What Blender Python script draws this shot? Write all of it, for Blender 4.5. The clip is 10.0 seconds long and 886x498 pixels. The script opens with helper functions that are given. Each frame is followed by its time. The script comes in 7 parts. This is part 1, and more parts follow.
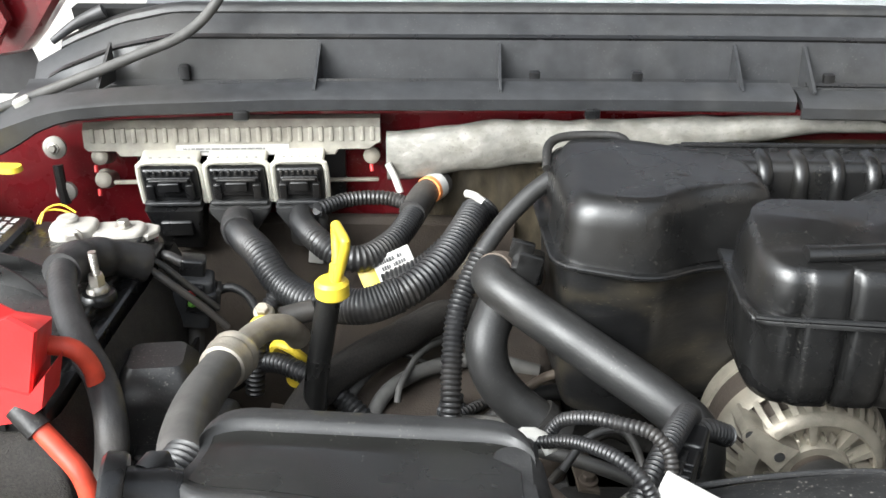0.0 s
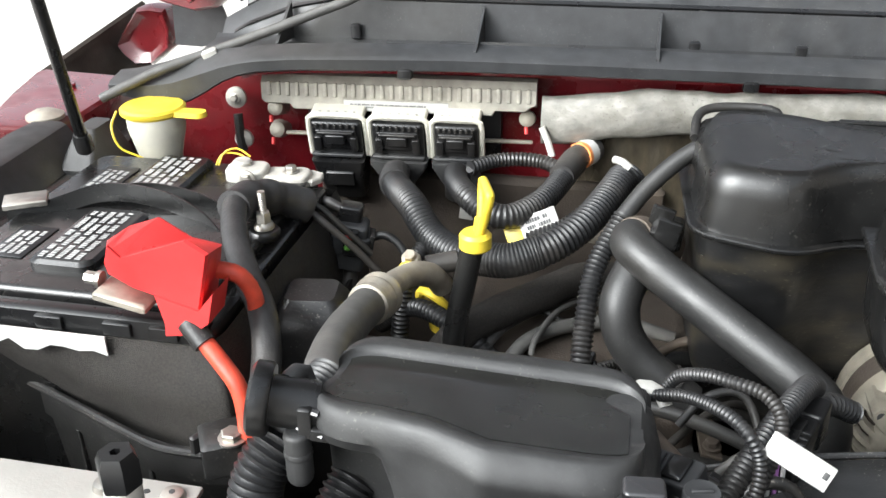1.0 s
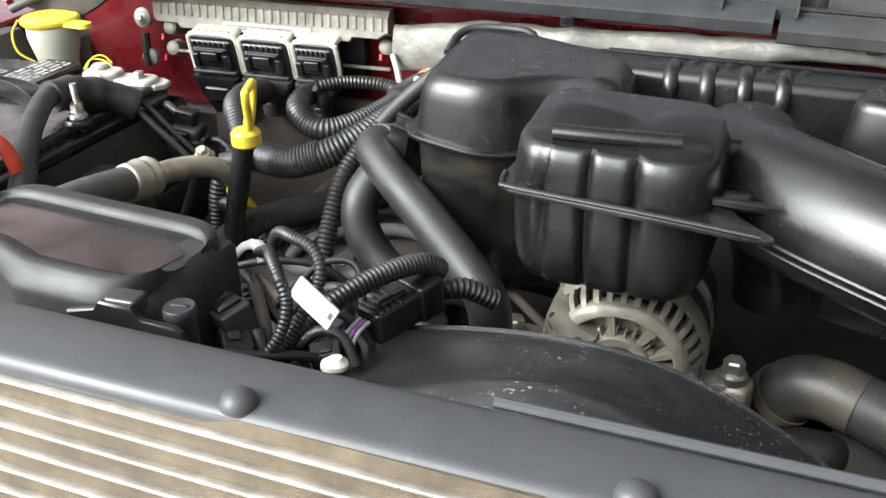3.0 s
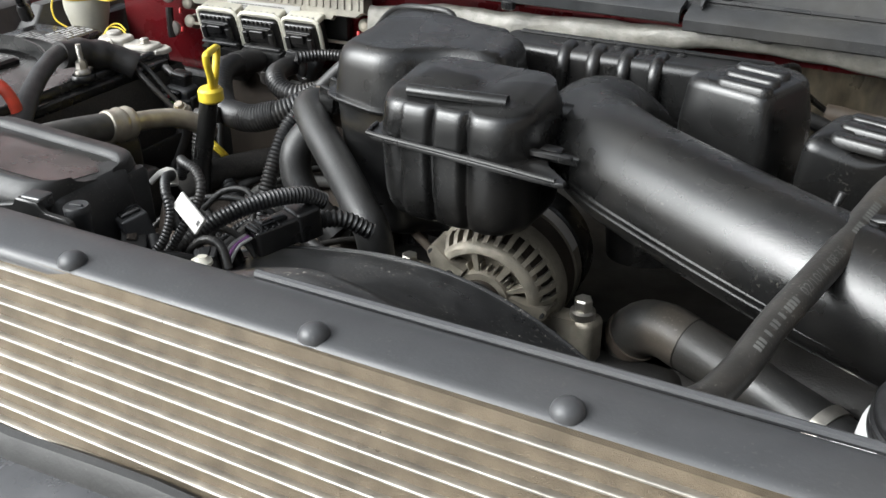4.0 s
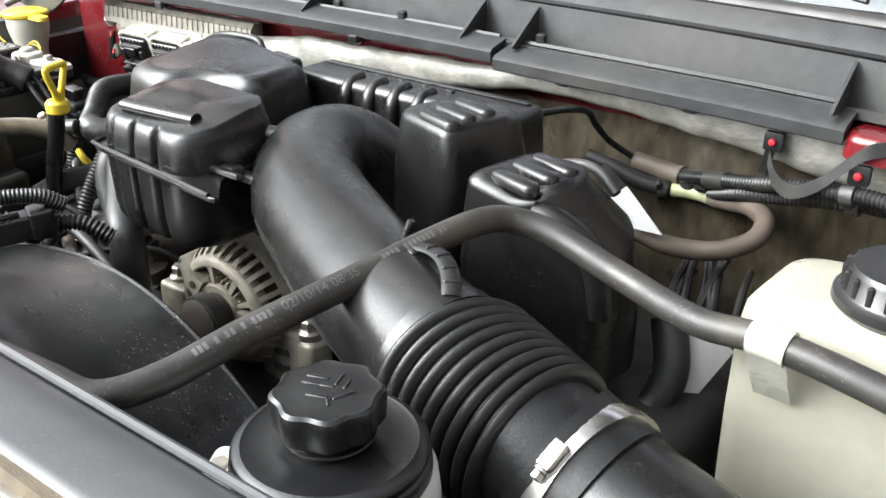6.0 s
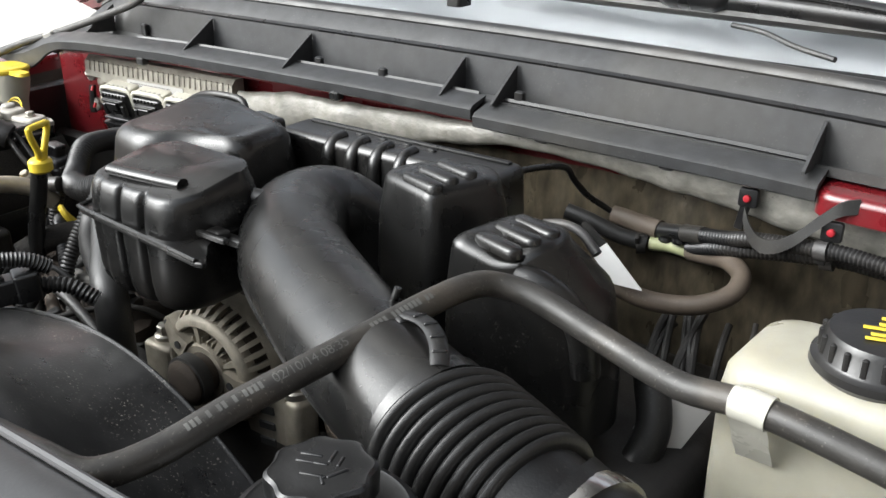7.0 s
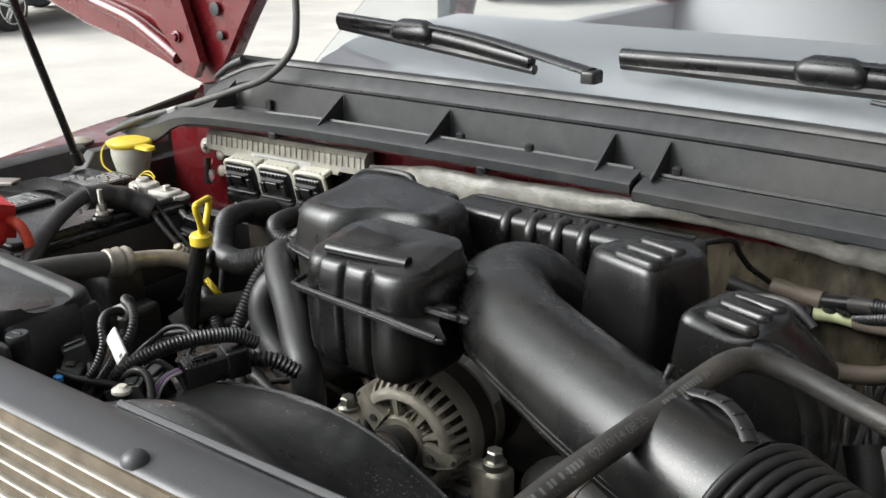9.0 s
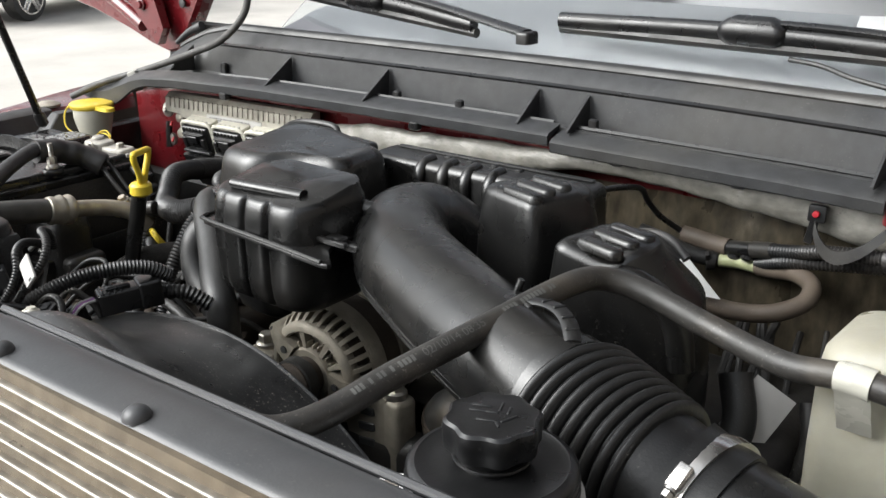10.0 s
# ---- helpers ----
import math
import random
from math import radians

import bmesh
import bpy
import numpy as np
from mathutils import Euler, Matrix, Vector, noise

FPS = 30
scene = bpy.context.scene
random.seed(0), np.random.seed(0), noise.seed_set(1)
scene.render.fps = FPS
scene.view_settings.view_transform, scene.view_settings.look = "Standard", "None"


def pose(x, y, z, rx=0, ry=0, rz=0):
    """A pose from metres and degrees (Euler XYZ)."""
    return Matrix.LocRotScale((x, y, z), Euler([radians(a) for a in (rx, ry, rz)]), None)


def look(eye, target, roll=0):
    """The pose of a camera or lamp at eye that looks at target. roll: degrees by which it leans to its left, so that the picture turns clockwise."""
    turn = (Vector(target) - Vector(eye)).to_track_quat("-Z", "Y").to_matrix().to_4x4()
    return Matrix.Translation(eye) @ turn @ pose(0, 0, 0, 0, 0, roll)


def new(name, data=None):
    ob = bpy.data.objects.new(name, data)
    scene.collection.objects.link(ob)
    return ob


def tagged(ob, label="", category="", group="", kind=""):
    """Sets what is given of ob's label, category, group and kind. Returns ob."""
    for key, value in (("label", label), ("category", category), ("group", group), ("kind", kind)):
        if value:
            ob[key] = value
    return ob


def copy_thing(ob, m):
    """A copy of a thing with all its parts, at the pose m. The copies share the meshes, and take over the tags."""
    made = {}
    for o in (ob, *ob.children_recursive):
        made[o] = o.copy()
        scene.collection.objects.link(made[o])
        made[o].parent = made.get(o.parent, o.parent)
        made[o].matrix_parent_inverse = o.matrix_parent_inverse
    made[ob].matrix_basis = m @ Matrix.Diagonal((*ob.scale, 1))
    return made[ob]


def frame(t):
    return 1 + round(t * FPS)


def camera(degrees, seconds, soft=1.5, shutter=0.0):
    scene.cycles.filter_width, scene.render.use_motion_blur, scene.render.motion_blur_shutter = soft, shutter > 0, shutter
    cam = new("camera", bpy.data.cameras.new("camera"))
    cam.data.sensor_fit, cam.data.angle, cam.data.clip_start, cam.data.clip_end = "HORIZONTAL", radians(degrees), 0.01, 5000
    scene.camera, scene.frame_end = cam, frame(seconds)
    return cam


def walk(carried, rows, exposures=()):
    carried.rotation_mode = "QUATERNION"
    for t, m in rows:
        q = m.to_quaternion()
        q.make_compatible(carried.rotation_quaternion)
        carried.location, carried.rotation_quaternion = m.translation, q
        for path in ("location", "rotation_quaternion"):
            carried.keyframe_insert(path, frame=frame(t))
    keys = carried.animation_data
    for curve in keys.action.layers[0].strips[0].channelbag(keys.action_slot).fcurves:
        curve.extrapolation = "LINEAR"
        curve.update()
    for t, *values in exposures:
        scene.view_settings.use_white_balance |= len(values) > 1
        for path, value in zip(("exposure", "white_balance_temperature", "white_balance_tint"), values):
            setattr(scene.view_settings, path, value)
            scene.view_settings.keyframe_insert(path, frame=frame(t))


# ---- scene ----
cam = camera(50.0, 10.0)
PATH = [
    (0, (0.027, 0.02, 1.561), (-0.019, 1.825, 0.702), 0.1),
    (0.5, (0.024, -0.007, 1.558), (-0.246, 1.767, 0.676), -0.5),
    (1, (0.049, -0.017, 1.565), (-0.333, 1.722, 0.654), -0.7),
    (1.5, (0.123, -0.012, 1.563), (-0.349, 1.705, 0.653), -0.8),
    (2, (0.218, 0.007, 1.545), (-0.313, 1.697, 0.618), -0.4),
    (2.5, (0.318, 0.01, 1.533), (-0.254, 1.679, 0.59), -0.4),
    (2.7, (0.352, 0.007, 1.53), (-0.239, 1.668, 0.586), -0.4),
    (3.8, (0.586, -0.082, 1.54), (-0.219, 1.478, 0.583), -0.5),
    (4, (0.64, -0.071, 1.553), (-0.192, 1.476, 0.597), -0.4),
    (4.5, (0.77, -0.002, 1.554), (-0.138, 1.511, 0.613), -0.1),
    (5, (0.884, 0.06, 1.547), (-0.177, 1.482, 0.624), -0.4),
    (5.5, (0.939, 0.087, 1.547), (-0.158, 1.501, 0.653), -0.1),
    (6, (0.983, 0.114, 1.542), (-0.119, 1.538, 0.673), 0.0),
    (6.2, (0.997, 0.124, 1.548), (-0.103, 1.556, 0.688), 0.1),
    (7.3, (0.963, 0.086, 1.582), (-0.115, 1.584, 0.814), -0.0),
    (7.5, (0.949, 0.066, 1.594), (-0.132, 1.575, 0.85), -0.0),
    (8, (0.903, 0.032, 1.597), (-0.18, 1.56, 0.896), -0.1),
    (8.5, (0.849, -0.006, 1.594), (-0.235, 1.527, 0.904), -0.1),
    (9, (0.828, -0.028, 1.592), (-0.267, 1.5, 0.907), -0.1),
    (9.5, (0.845, -0.039, 1.595), (-0.274, 1.471, 0.913), -0.2),
    (10, (0.961, -0.007, 1.553), (-0.166, 1.492, 0.858), -0.1),
]
walk(cam, [(t, look(eye, target, roll)) for t, eye, target, roll in PATH], [(0.0, 1.63, 6120, 6), (0.5, 1.56, 6120, 6), (1.0, 1.57, 6120, 6), (1.5, 1.33, 6120, 6), (2.0, 1.45, 6120, 6), (2.5, 1.76, 6080, 6), (4.0, 1.09, 6120, 6), (5.0, 1.90, 6120, 6), (5.5, 1.86, 6120, 6), (6.2, 1.80, 6120, 6), (7.5, 0.96, 6250, 7), (9.0, 0.90, 6230, 6), (10.0, 0.95, 6250, 7)])

# ---- light ----
world = bpy.data.worlds.new("sky")
scene.world = world
world.use_nodes = True
wn = world.node_tree.nodes
sky = wn.new("ShaderNodeTexSky")
sky.sky_type, sky.sun_disc = "NISHITA", False
sky.sun_elevation, sky.sun_rotation = radians(36), radians(226)
sky.air_density, sky.dust_density, sky.ozone_density = 0.8, 7.0, 0.4
wn["Background"].inputs[1].default_value = 0.15
haze = wn.new("ShaderNodeHueSaturation")
haze.inputs["Saturation"].default_value = 0.25
world.node_tree.links.new(sky.outputs[0], haze.inputs["Color"])
world.node_tree.links.new(haze.outputs[0], wn["Background"].inputs[0])
sun = new("sun", bpy.data.lights.new("sun", "SUN"))
sun.data.energy, sun.data.angle, sun.data.color = 0.9, radians(58), (1.0, 0.99, 0.975)
sun.matrix_world = look((-3.1, -2.7, 3.13), (0, 0.3, 0))

# ---- materials ----


def material(name, base, rough=0.5, metal=0.0, grain=60.0, vary=0.25, stain=0.0, stain_col=(0.3, 0.27, 0.22), bump=0.15,
             bump_scale=400.0, coat=0.0, rough_vary=0.15, stain_scale=9.0, spec=0.5, speck=0.0, speck_col=(0.32, 0.3, 0.26), stretch=(1, 1, 1)):
    """A surface with two scales of colour variation, dusty patches, uneven gloss and fine relief."""
    m = bpy.data.materials.new(name)
    m.use_nodes = True
    n, l = m.node_tree.nodes, m.node_tree.links
    b = n["Principled BSDF"]
    co = n.new("ShaderNodeTexCoord")

    mp = n.new("ShaderNodeMapping")
    mp.inputs["Scale"].default_value = stretch
    l.new(co.outputs["Object"], mp.inputs["Vector"])
    place = mp.outputs[0]

    def tex(scale, detail=4.0):
        t = n.new("ShaderNodeTexNoise")
        t.inputs["Scale"].default_value, t.inputs["Detail"].default_value = scale, detail
        l.new(place, t.inputs["Vector"])
        return t.outputs["Fac"]

    def mix(fac, a, c):
        x = n.new("ShaderNodeMix")
        x.data_type = "RGBA"
        l.new(fac, x.inputs[0])
        for i, v in ((6, a), (7, c)):
            if isinstance(v, tuple):
                x.inputs[i].default_value = (*v, 1)
            else:
                l.new(v, x.inputs[i])
        return x.outputs[2]

    def ramp(fac, lo, hi):
        r = n.new("ShaderNodeMapRange")
        r.inputs[1].default_value, r.inputs[2].default_value = lo, hi
        l.new(fac, r.inputs[0])
        return r.outputs[0]

    lo = tuple(c * (1 - vary) for c in base)
    hi = tuple(min(1.0, c * (1 + vary)) for c in base)
    col = mix(ramp(tex(grain), 0.3, 0.7), lo, hi)
    if stain:
        s = n.new("ShaderNodeMath")
        s.operation = "MULTIPLY"
        s.inputs[1].default_value = stain
        l.new(ramp(tex(stain_scale, 6.0), 0.48, 0.75), s.inputs[0])
        col = mix(s.outputs[0], col, stain_col)
    if speck:
        s = n.new("ShaderNodeMath")
        s.operation = "MULTIPLY"
        s.inputs[1].default_value = speck
        a = n.new("ShaderNodeMath")
        a.operation = "MULTIPLY"
        l.new(ramp(tex(420.0, 2.0), 0.62, 0.72), a.inputs[0])
        l.new(ramp(tex(28.0, 3.0), 0.42, 0.62), a.inputs[1])
        l.new(a.outputs[0], s.inputs[0])
        col = mix(s.outputs[0], col, speck_col)
    l.new(col, b.inputs["Base Color"])
    r = n.new("ShaderNodeMapRange")
    r.inputs[1].default_value, r.inputs[2].default_value = 0.3, 0.7
    r.inputs[3].default_value, r.inputs[4].default_value = max(0.02, rough - rough_vary), min(1, rough + rough_vary)
    l.new(tex(22.0, 6.0), r.inputs[0])
    l.new(r.outputs[0], b.inputs["Roughness"])
    b.inputs["Metallic"].default_value = metal
    b.inputs["Coat Weight"].default_value = coat
    b.inputs["Specular IOR Level"].default_value = spec
    if bump:
        k = n.new("ShaderNodeBump")
        k.inputs["Strength"].default_value, k.inputs["Distance"].default_value = bump, 0.001
        l.new(tex(bump_scale, 3.0), k.inputs["Height"])
        l.new(k.outputs[0], b.inputs["Normal"])
    return m


DUST = (0.23, 0.2, 0.165)
BLACK = material("black_plastic", (0.008, 0.008, 0.0084), 0.3, stain=0.06, stain_col=DUST, bump=0.1, vary=0.2, spec=0.6, rough_vary=0.08, speck=0.05)
SATIN = material("satin_black_plastic", (0.0075, 0.0074, 0.0073), 0.28, stain=0.035, stain_col=DUST, bump=0.12, bump_scale=900, rough_vary=0.07, spec=0.62, speck=0.10, stain_scale=12)
SMOKY = material("smoky_black_plastic", (0.024, 0.024, 0.0242), 0.5, stain=0.2, stain_col=(0.06, 0.058, 0.05), bump=0.15, stain_scale=14, spec=0.45, speck=0.15)
# Green-grey patches put some of the top's greenish reflection into its colour.
GLOSSTOP = material("greenish_glossy_plastic", (0.013, 0.013, 0.012), 0.24, vary=0.3, grain=14, stain=0.35, stain_col=(0.04, 0.041, 0.034), bump=0.12, bump_scale=60, stain_scale=11, spec=0.45, speck=0.06, rough_vary=0.09)
DUSTY = material("dusty_black_plastic", (0.018, 0.0175, 0.017), 0.38, stain=0.14, stain_col=DUST, bump=0.2, speck=0.45, rough_vary=0.08)
SHROUD = material("spotted_black_plastic", (0.024, 0.024, 0.0245), 0.33, stain=0.12, stain_col=(0.09, 0.085, 0.075), bump=0.12, stain_scale=7, spec=0.65, speck=0.9, speck_col=(0.3, 0.28, 0.25), rough_vary=0.07)
GREY = material("grey_plastic", (0.025, 0.0257, 0.0273), 0.5, stain=0.14, stain_col=(0.14, 0.125, 0.095), bump=0.1, stain_scale=5, speck=0.1)
COVER = material("charcoal_sheet_plastic", (0.05, 0.051, 0.054), 0.42, stain=0.04, stain_col=DUST, bump=0.1, vary=0.08, rough_vary=0.05, speck=0.08)
RUBBER = material("black_rubber", (0.016, 0.0158, 0.0155), 0.46, stain=0.22, stain_col=(0.13, 0.115, 0.095), bump=0.2, spec=0.55, rough_vary=0.1, speck=0.12)
BELLOWS = material("deep_black_rubber", (0.0085, 0.0085, 0.0086), 0.4, stain=0.1, stain_col=(0.07, 0.062, 0.05), bump=0.2, spec=0.55, rough_vary=0.1, speck=0.08)
CONDUIT = material("corrugated_black_plastic", (0.012, 0.012, 0.0125), 0.4, stain=0.2, stain_col=DUST, bump=0.1, spec=0.55, rough_vary=0.08)
TAPE = material("black_cloth_tape", (0.025, 0.024, 0.024), 0.5, stain=0.25, stain_col=DUST, bump=0.4, bump_scale=300)
BROWNHOSE = material("dust_brown_rubber", (0.085, 0.066, 0.05), 0.62, stain=0.4, stain_col=(0.16, 0.13, 0.1), grain=25, speck=0.2)
WORNHOSE = material("worn_grey_rubber", (0.028, 0.0262, 0.024), 0.45, stain=0.45, stain_col=(0.13, 0.105, 0.078), bump=0.2, stain_scale=16, speck=0.25)
GREYHOSE = material("grey_rubber_hose", (0.07, 0.068, 0.064), 0.6, stain=0.35, stain_col=(0.2, 0.18, 0.15))
ALU = material("cast_aluminium", (0.27, 0.245, 0.2), 0.55, metal=0.45, stain=0.45, stain_col=(0.12, 0.10, 0.072), stain_scale=30, bump=0.4, bump_scale=500)
PIPE = material("dull_aluminium_pipe", (0.37, 0.34, 0.285), 0.5, metal=0.5, stain=0.4, stain_col=(0.28, 0.22, 0.15), bump=0.2)
STEEL = material("zinc_steel", (0.42, 0.40, 0.36), 0.4, metal=0.9, stain=0.2, stain_col=(0.25, 0.2, 0.15))
LEAD = material("pale_oxidised_lead", (0.42, 0.40, 0.36), 0.6, metal=0.15, stain=0.35, stain_col=(0.28, 0.26, 0.22), stain_scale=60, bump=0.4, bump_scale=400)
CHROME = material("bright_steel_band", (0.75, 0.73, 0.7), 0.22, metal=1.0, bump=0.05)
# Rust brown; also serves as the shade colour inside the wing.
RUST_AND_SHADE = material("rusted_iron_and_shade", (0.036, 0.027, 0.02), 0.8, stain=0.5, stain_col=(0.08, 0.06, 0.04), bump=0.6, grain=30)
IRON = material("dirty_engine_iron", (0.010, 0.009, 0.008), 0.65, stain=0.35, stain_col=(0.045, 0.036, 0.026), bump=0.5)
PAINT = material("dark_red_paint", (0.115, 0.006, 0.009), 0.3, coat=0.6, bump=0.0, vary=0.12, stain=0.15, stain_col=(0.15, 0.08, 0.07), speck=0.15)
YELLOW = material("yellow_plastic", (0.72, 0.54, 0.045), 0.38, vary=0.06, bump=0.1)
WHITE = material("white_plastic", (0.4, 0.39, 0.36), 0.45, vary=0.05, stain=0.15, stain_col=(0.45, 0.42, 0.35))
WHITEGLOSS = material("white_reservoir_plastic", (0.62, 0.62, 0.61), 0.4, vary=0.04, stain=0.15, stain_col=(0.4, 0.37, 0.3))
CREAM = material("cream_plastic", (0.55, 0.53, 0.45), 0.45, vary=0.05, stain=0.2, stain_col=(0.45, 0.41, 0.32))
PAPER = material("white_paper_label", (0.46, 0.45, 0.43), 0.6, vary=0.04, bump=0.0)
BRIGHTPAPER = material("bright_white_paper", (0.78, 0.78, 0.77), 0.6, vary=0.03, bump=0.0)
INK = material("black_ink", (0.03, 0.03, 0.03), 0.6, bump=0.0)
FADED = material("faded_grey_print", (0.085, 0.085, 0.08), 0.6, bump=0.0, vary=0.4)
PRINT = material("white_print", (0.4, 0.4, 0.39), 0.55, bump=0.0, vary=0.25)
REDPLASTIC = material("red_plastic", (0.6, 0.03, 0.03), 0.42, vary=0.08, bump=0.15, stain=0.1, stain_col=(0.5, 0.12, 0.1))
REDCAP = material("dark_red_plastic", (0.3, 0.012, 0.02), 0.45, bump=0.0)
REDCABLE = material("red_cable_sheath", (0.55, 0.06, 0.03), 0.45, stain=0.2, stain_col=(0.3, 0.15, 0.1))
ORANGE = material("orange_sticker", (0.7, 0.25, 0.08), 0.5)
SILVERPLATE = material("ribbed_aluminium_plate", (0.33, 0.31, 0.265), 0.5, metal=0.2, stain=0.25, stain_col=(0.36, 0.32, 0.25))
INSUL = material("grey_foil_insulation", (0.205, 0.197, 0.175), 0.5, metal=0.1, vary=0.35, grain=55, stain=0.6, stain_col=(0.13, 0.12, 0.095), bump=1.0,
                 bump_scale=220, stain_scale=70, speck=0.6, speck_col=(0.08, 0.075, 0.065), stretch=(0.8, 1, 1))
# Tone stretched upright paints in the glints along the foil's creases.
FOIL = material("brown_foil_sheet", (0.075, 0.062, 0.042), 0.34, metal=0.45, vary=0.5, grain=60, stain=0.6, stain_col=(0.022, 0.018, 0.012), bump=1.0, bump_scale=90, stain_scale=22, stretch=(1.3, 1, 0.55))
FIN = material("condenser_fins", (0.12, 0.095, 0.064), 0.6, metal=0.35, stain=0.4, stain_col=(0.17, 0.135, 0.09), bump=0.8, bump_scale=1500)
TUBE = material("condenser_tubes", (0.44, 0.41, 0.36), 0.4, metal=0.7, stain=0.15, stain_col=(0.3, 0.25, 0.18))
GROUND = material("pale_concrete_lot", (0.48, 0.45, 0.41), 0.85, grain=1.3, vary=0.12, stain=0.4, stain_col=(0.32, 0.29, 0.25), bump=0.3,
                  bump_scale=60, stain_scale=0.4)
CARBODY = material("dark_grey_car_paint", (0.03, 0.032, 0.035), 0.3, coat=0.5, bump=0.0)
WOVEN = material("woven_black_cloth", (0.017, 0.0145, 0.012), 0.75, stain=0.3, stain_col=(0.045, 0.038, 0.03), bump=1.0, bump_scale=900, grain=500, vary=0.7)
SCUTTLE = material("dull_black_trim", (0.02, 0.02, 0.02), 0.7, stain=0.2, stain_col=(0.06, 0.055, 0.05), bump=0.15, spec=0.2, speck=0.15)
SHEEN = material("glossy_grey_plastic", (0.03, 0.03, 0.032), 0.22, stain=0.1, stain_col=DUST, bump=0.05, vary=0.15, spec=0.8, rough_vary=0.08)
SCUFFED = material("scuffed_black_plastic", (0.007, 0.007, 0.0072), 0.4, stain=0.5, stain_col=(0.06, 0.05, 0.032), bump=0.35, bump_scale=160, stain_scale=26, speck=0.4, speck_col=(0.09, 0.078, 0.055), stretch=(0.5, 1, 1.4))
OLIVE = material("olive_dusty_metal", (0.085, 0.078, 0.045), 0.6, metal=0.2, stain=0.5, stain_col=(0.05, 0.045, 0.03), bump=0.3)
BOTTLE = material("milky_plastic", (0.3, 0.288, 0.235), 0.4, vary=0.05, stain=0.3, stain_col=(0.24, 0.2, 0.13), stain_scale=7)
BOTTLE.node_tree.nodes["Principled BSDF"].inputs["Subsurface Weight"].default_value = 0.5
BOTTLE.node_tree.nodes["Principled BSDF"].inputs["Subsurface Radius"].default_value = (0.02, 0.018, 0.012)
TAPECLEAR = material("cloudy_tape", (0.42, 0.41, 0.36), 0.3, vary=0.1, bump=0.1, stain=0.2, stain_col=(0.3, 0.28, 0.22))
GLASS = bpy.data.materials.new("windscreen_glass")
GLASS.use_nodes = True
g = GLASS.node_tree.nodes["Principled BSDF"]
g.inputs["Base Color"].default_value = (0.9, 0.93, 0.92, 1)
g.inputs["Roughness"].default_value, g.inputs["Transmission Weight"].default_value, g.inputs["IOR"].default_value = 0.03, 1.0, 1.5

# ---- building helpers ----
ROOT = {}


def thing(name, loc, label, category, group="", kind=""):
    ob = new(name)
    ob.location = loc
    ob.empty_display_size = 0.02
    ROOT[ob] = Vector(loc)
    return tagged(ob, label, category, group, kind)


def finish(bm, mat, sharp=38):
    me = bpy.data.meshes.new("mesh")
    bmesh.ops.recalc_face_normals(bm, faces=bm.faces[:])
    bm.to_mesh(me)
    bm.free()
    me.materials.append(mat)
    me.polygons.foreach_set("use_smooth", [True] * len(me.polygons))
    me.set_sharp_from_angle(angle=radians(sharp))
    return me


def part(name, bm, mat, parent, label="", sharp=38):
    """One mesh, built in world places, as a child of a thing or of a part."""
    bm.transform(Matrix.Translation(-ROOT[parent]))
    ob = new(name, finish(bm, mat, sharp))
    ob.parent = parent
    ROOT[ob] = ROOT[parent]
    return tagged(ob, label)


def solo(name, bm, mat, loc, label, category, group="", kind="", sharp=38):
    """A thing of one mesh, built in world places, with its origin at loc."""
    bm.transform(Matrix.Translation(-Vector(loc)))
    ob = new(name, finish(bm, mat, sharp))
    ob.location = loc
    ROOT[ob] = Vector(loc)
    return tagged(ob, label, category, group, kind)


def rrect(cx, cy, hx, hy, r, n=5):
    r = max(1e-4, min(r, hx * 0.999, hy * 0.999))
    pts = []
    for sx, sy, a0 in ((1, 1, 0), (-1, 1, 90), (-1, -1, 180), (1, -1, 270)):
        for i in range(n + 1):
            a = radians(a0 + 90 * i / n)
            pts.append((cx + sx * (hx - r) + r * math.cos(a), cy + sy * (hy - r) + r * math.sin(a)))
    return pts


def skin(rings, m=None, cap=True, closed=True, into=None):
    """A skin over rings of equally many points."""
    bm = into or bmesh.new()
    vs = [[bm.verts.new(m @ Vector(p) if m else p) for p in ring] for ring in rings]
    k = len(rings[0])
    for a, b in zip(vs, vs[1:]):
        for i in range(k if closed else k - 1):
            j = (i + 1) % k
            bm.faces.new((a[i], a[j], b[j], b[i]))
    if cap:
        bm.faces.new(vs[0][::-1])
        bm.faces.new(vs[-1])
    return bm


def loft(sections, m=None, n=5, into=None):
    """sections: (z, cx, cy, half x, half y, corner radius)."""
    return skin([[(x, y, z) for x, y in rrect(cx, cy, hx, hy, r, n)] for z, cx, cy, hx, hy, r in sections], m, into=into)


def soft_box(hx, hy, z0, z1, r, fil, m=None, grow=0.0, n=5, low=0.0, into=None):
    """A box with round upright corners, a rounded top edge, sides that lean out downwards by grow, and a rounded foot."""
    s = []
    if low:
        for i in range(4):
            a = radians(90 * i / 4)
            d = low * (1 - math.sin(a))
            s.append((z0 + low * (1 - math.cos(a)), 0, 0, hx + grow - d, hy + grow - d, max(0.001, r - d)))
    s.append((z0 + low, 0, 0, hx + grow, hy + grow, r))
    for i in range(6):
        a = radians(90 * i / 5)
        d = fil * (1 - math.cos(a))
        s.append((z1 - fil + fil * math.sin(a), 0, 0, hx - d, hy - d, max(0.001, r - d)))
    return loft(s, m, n, into)


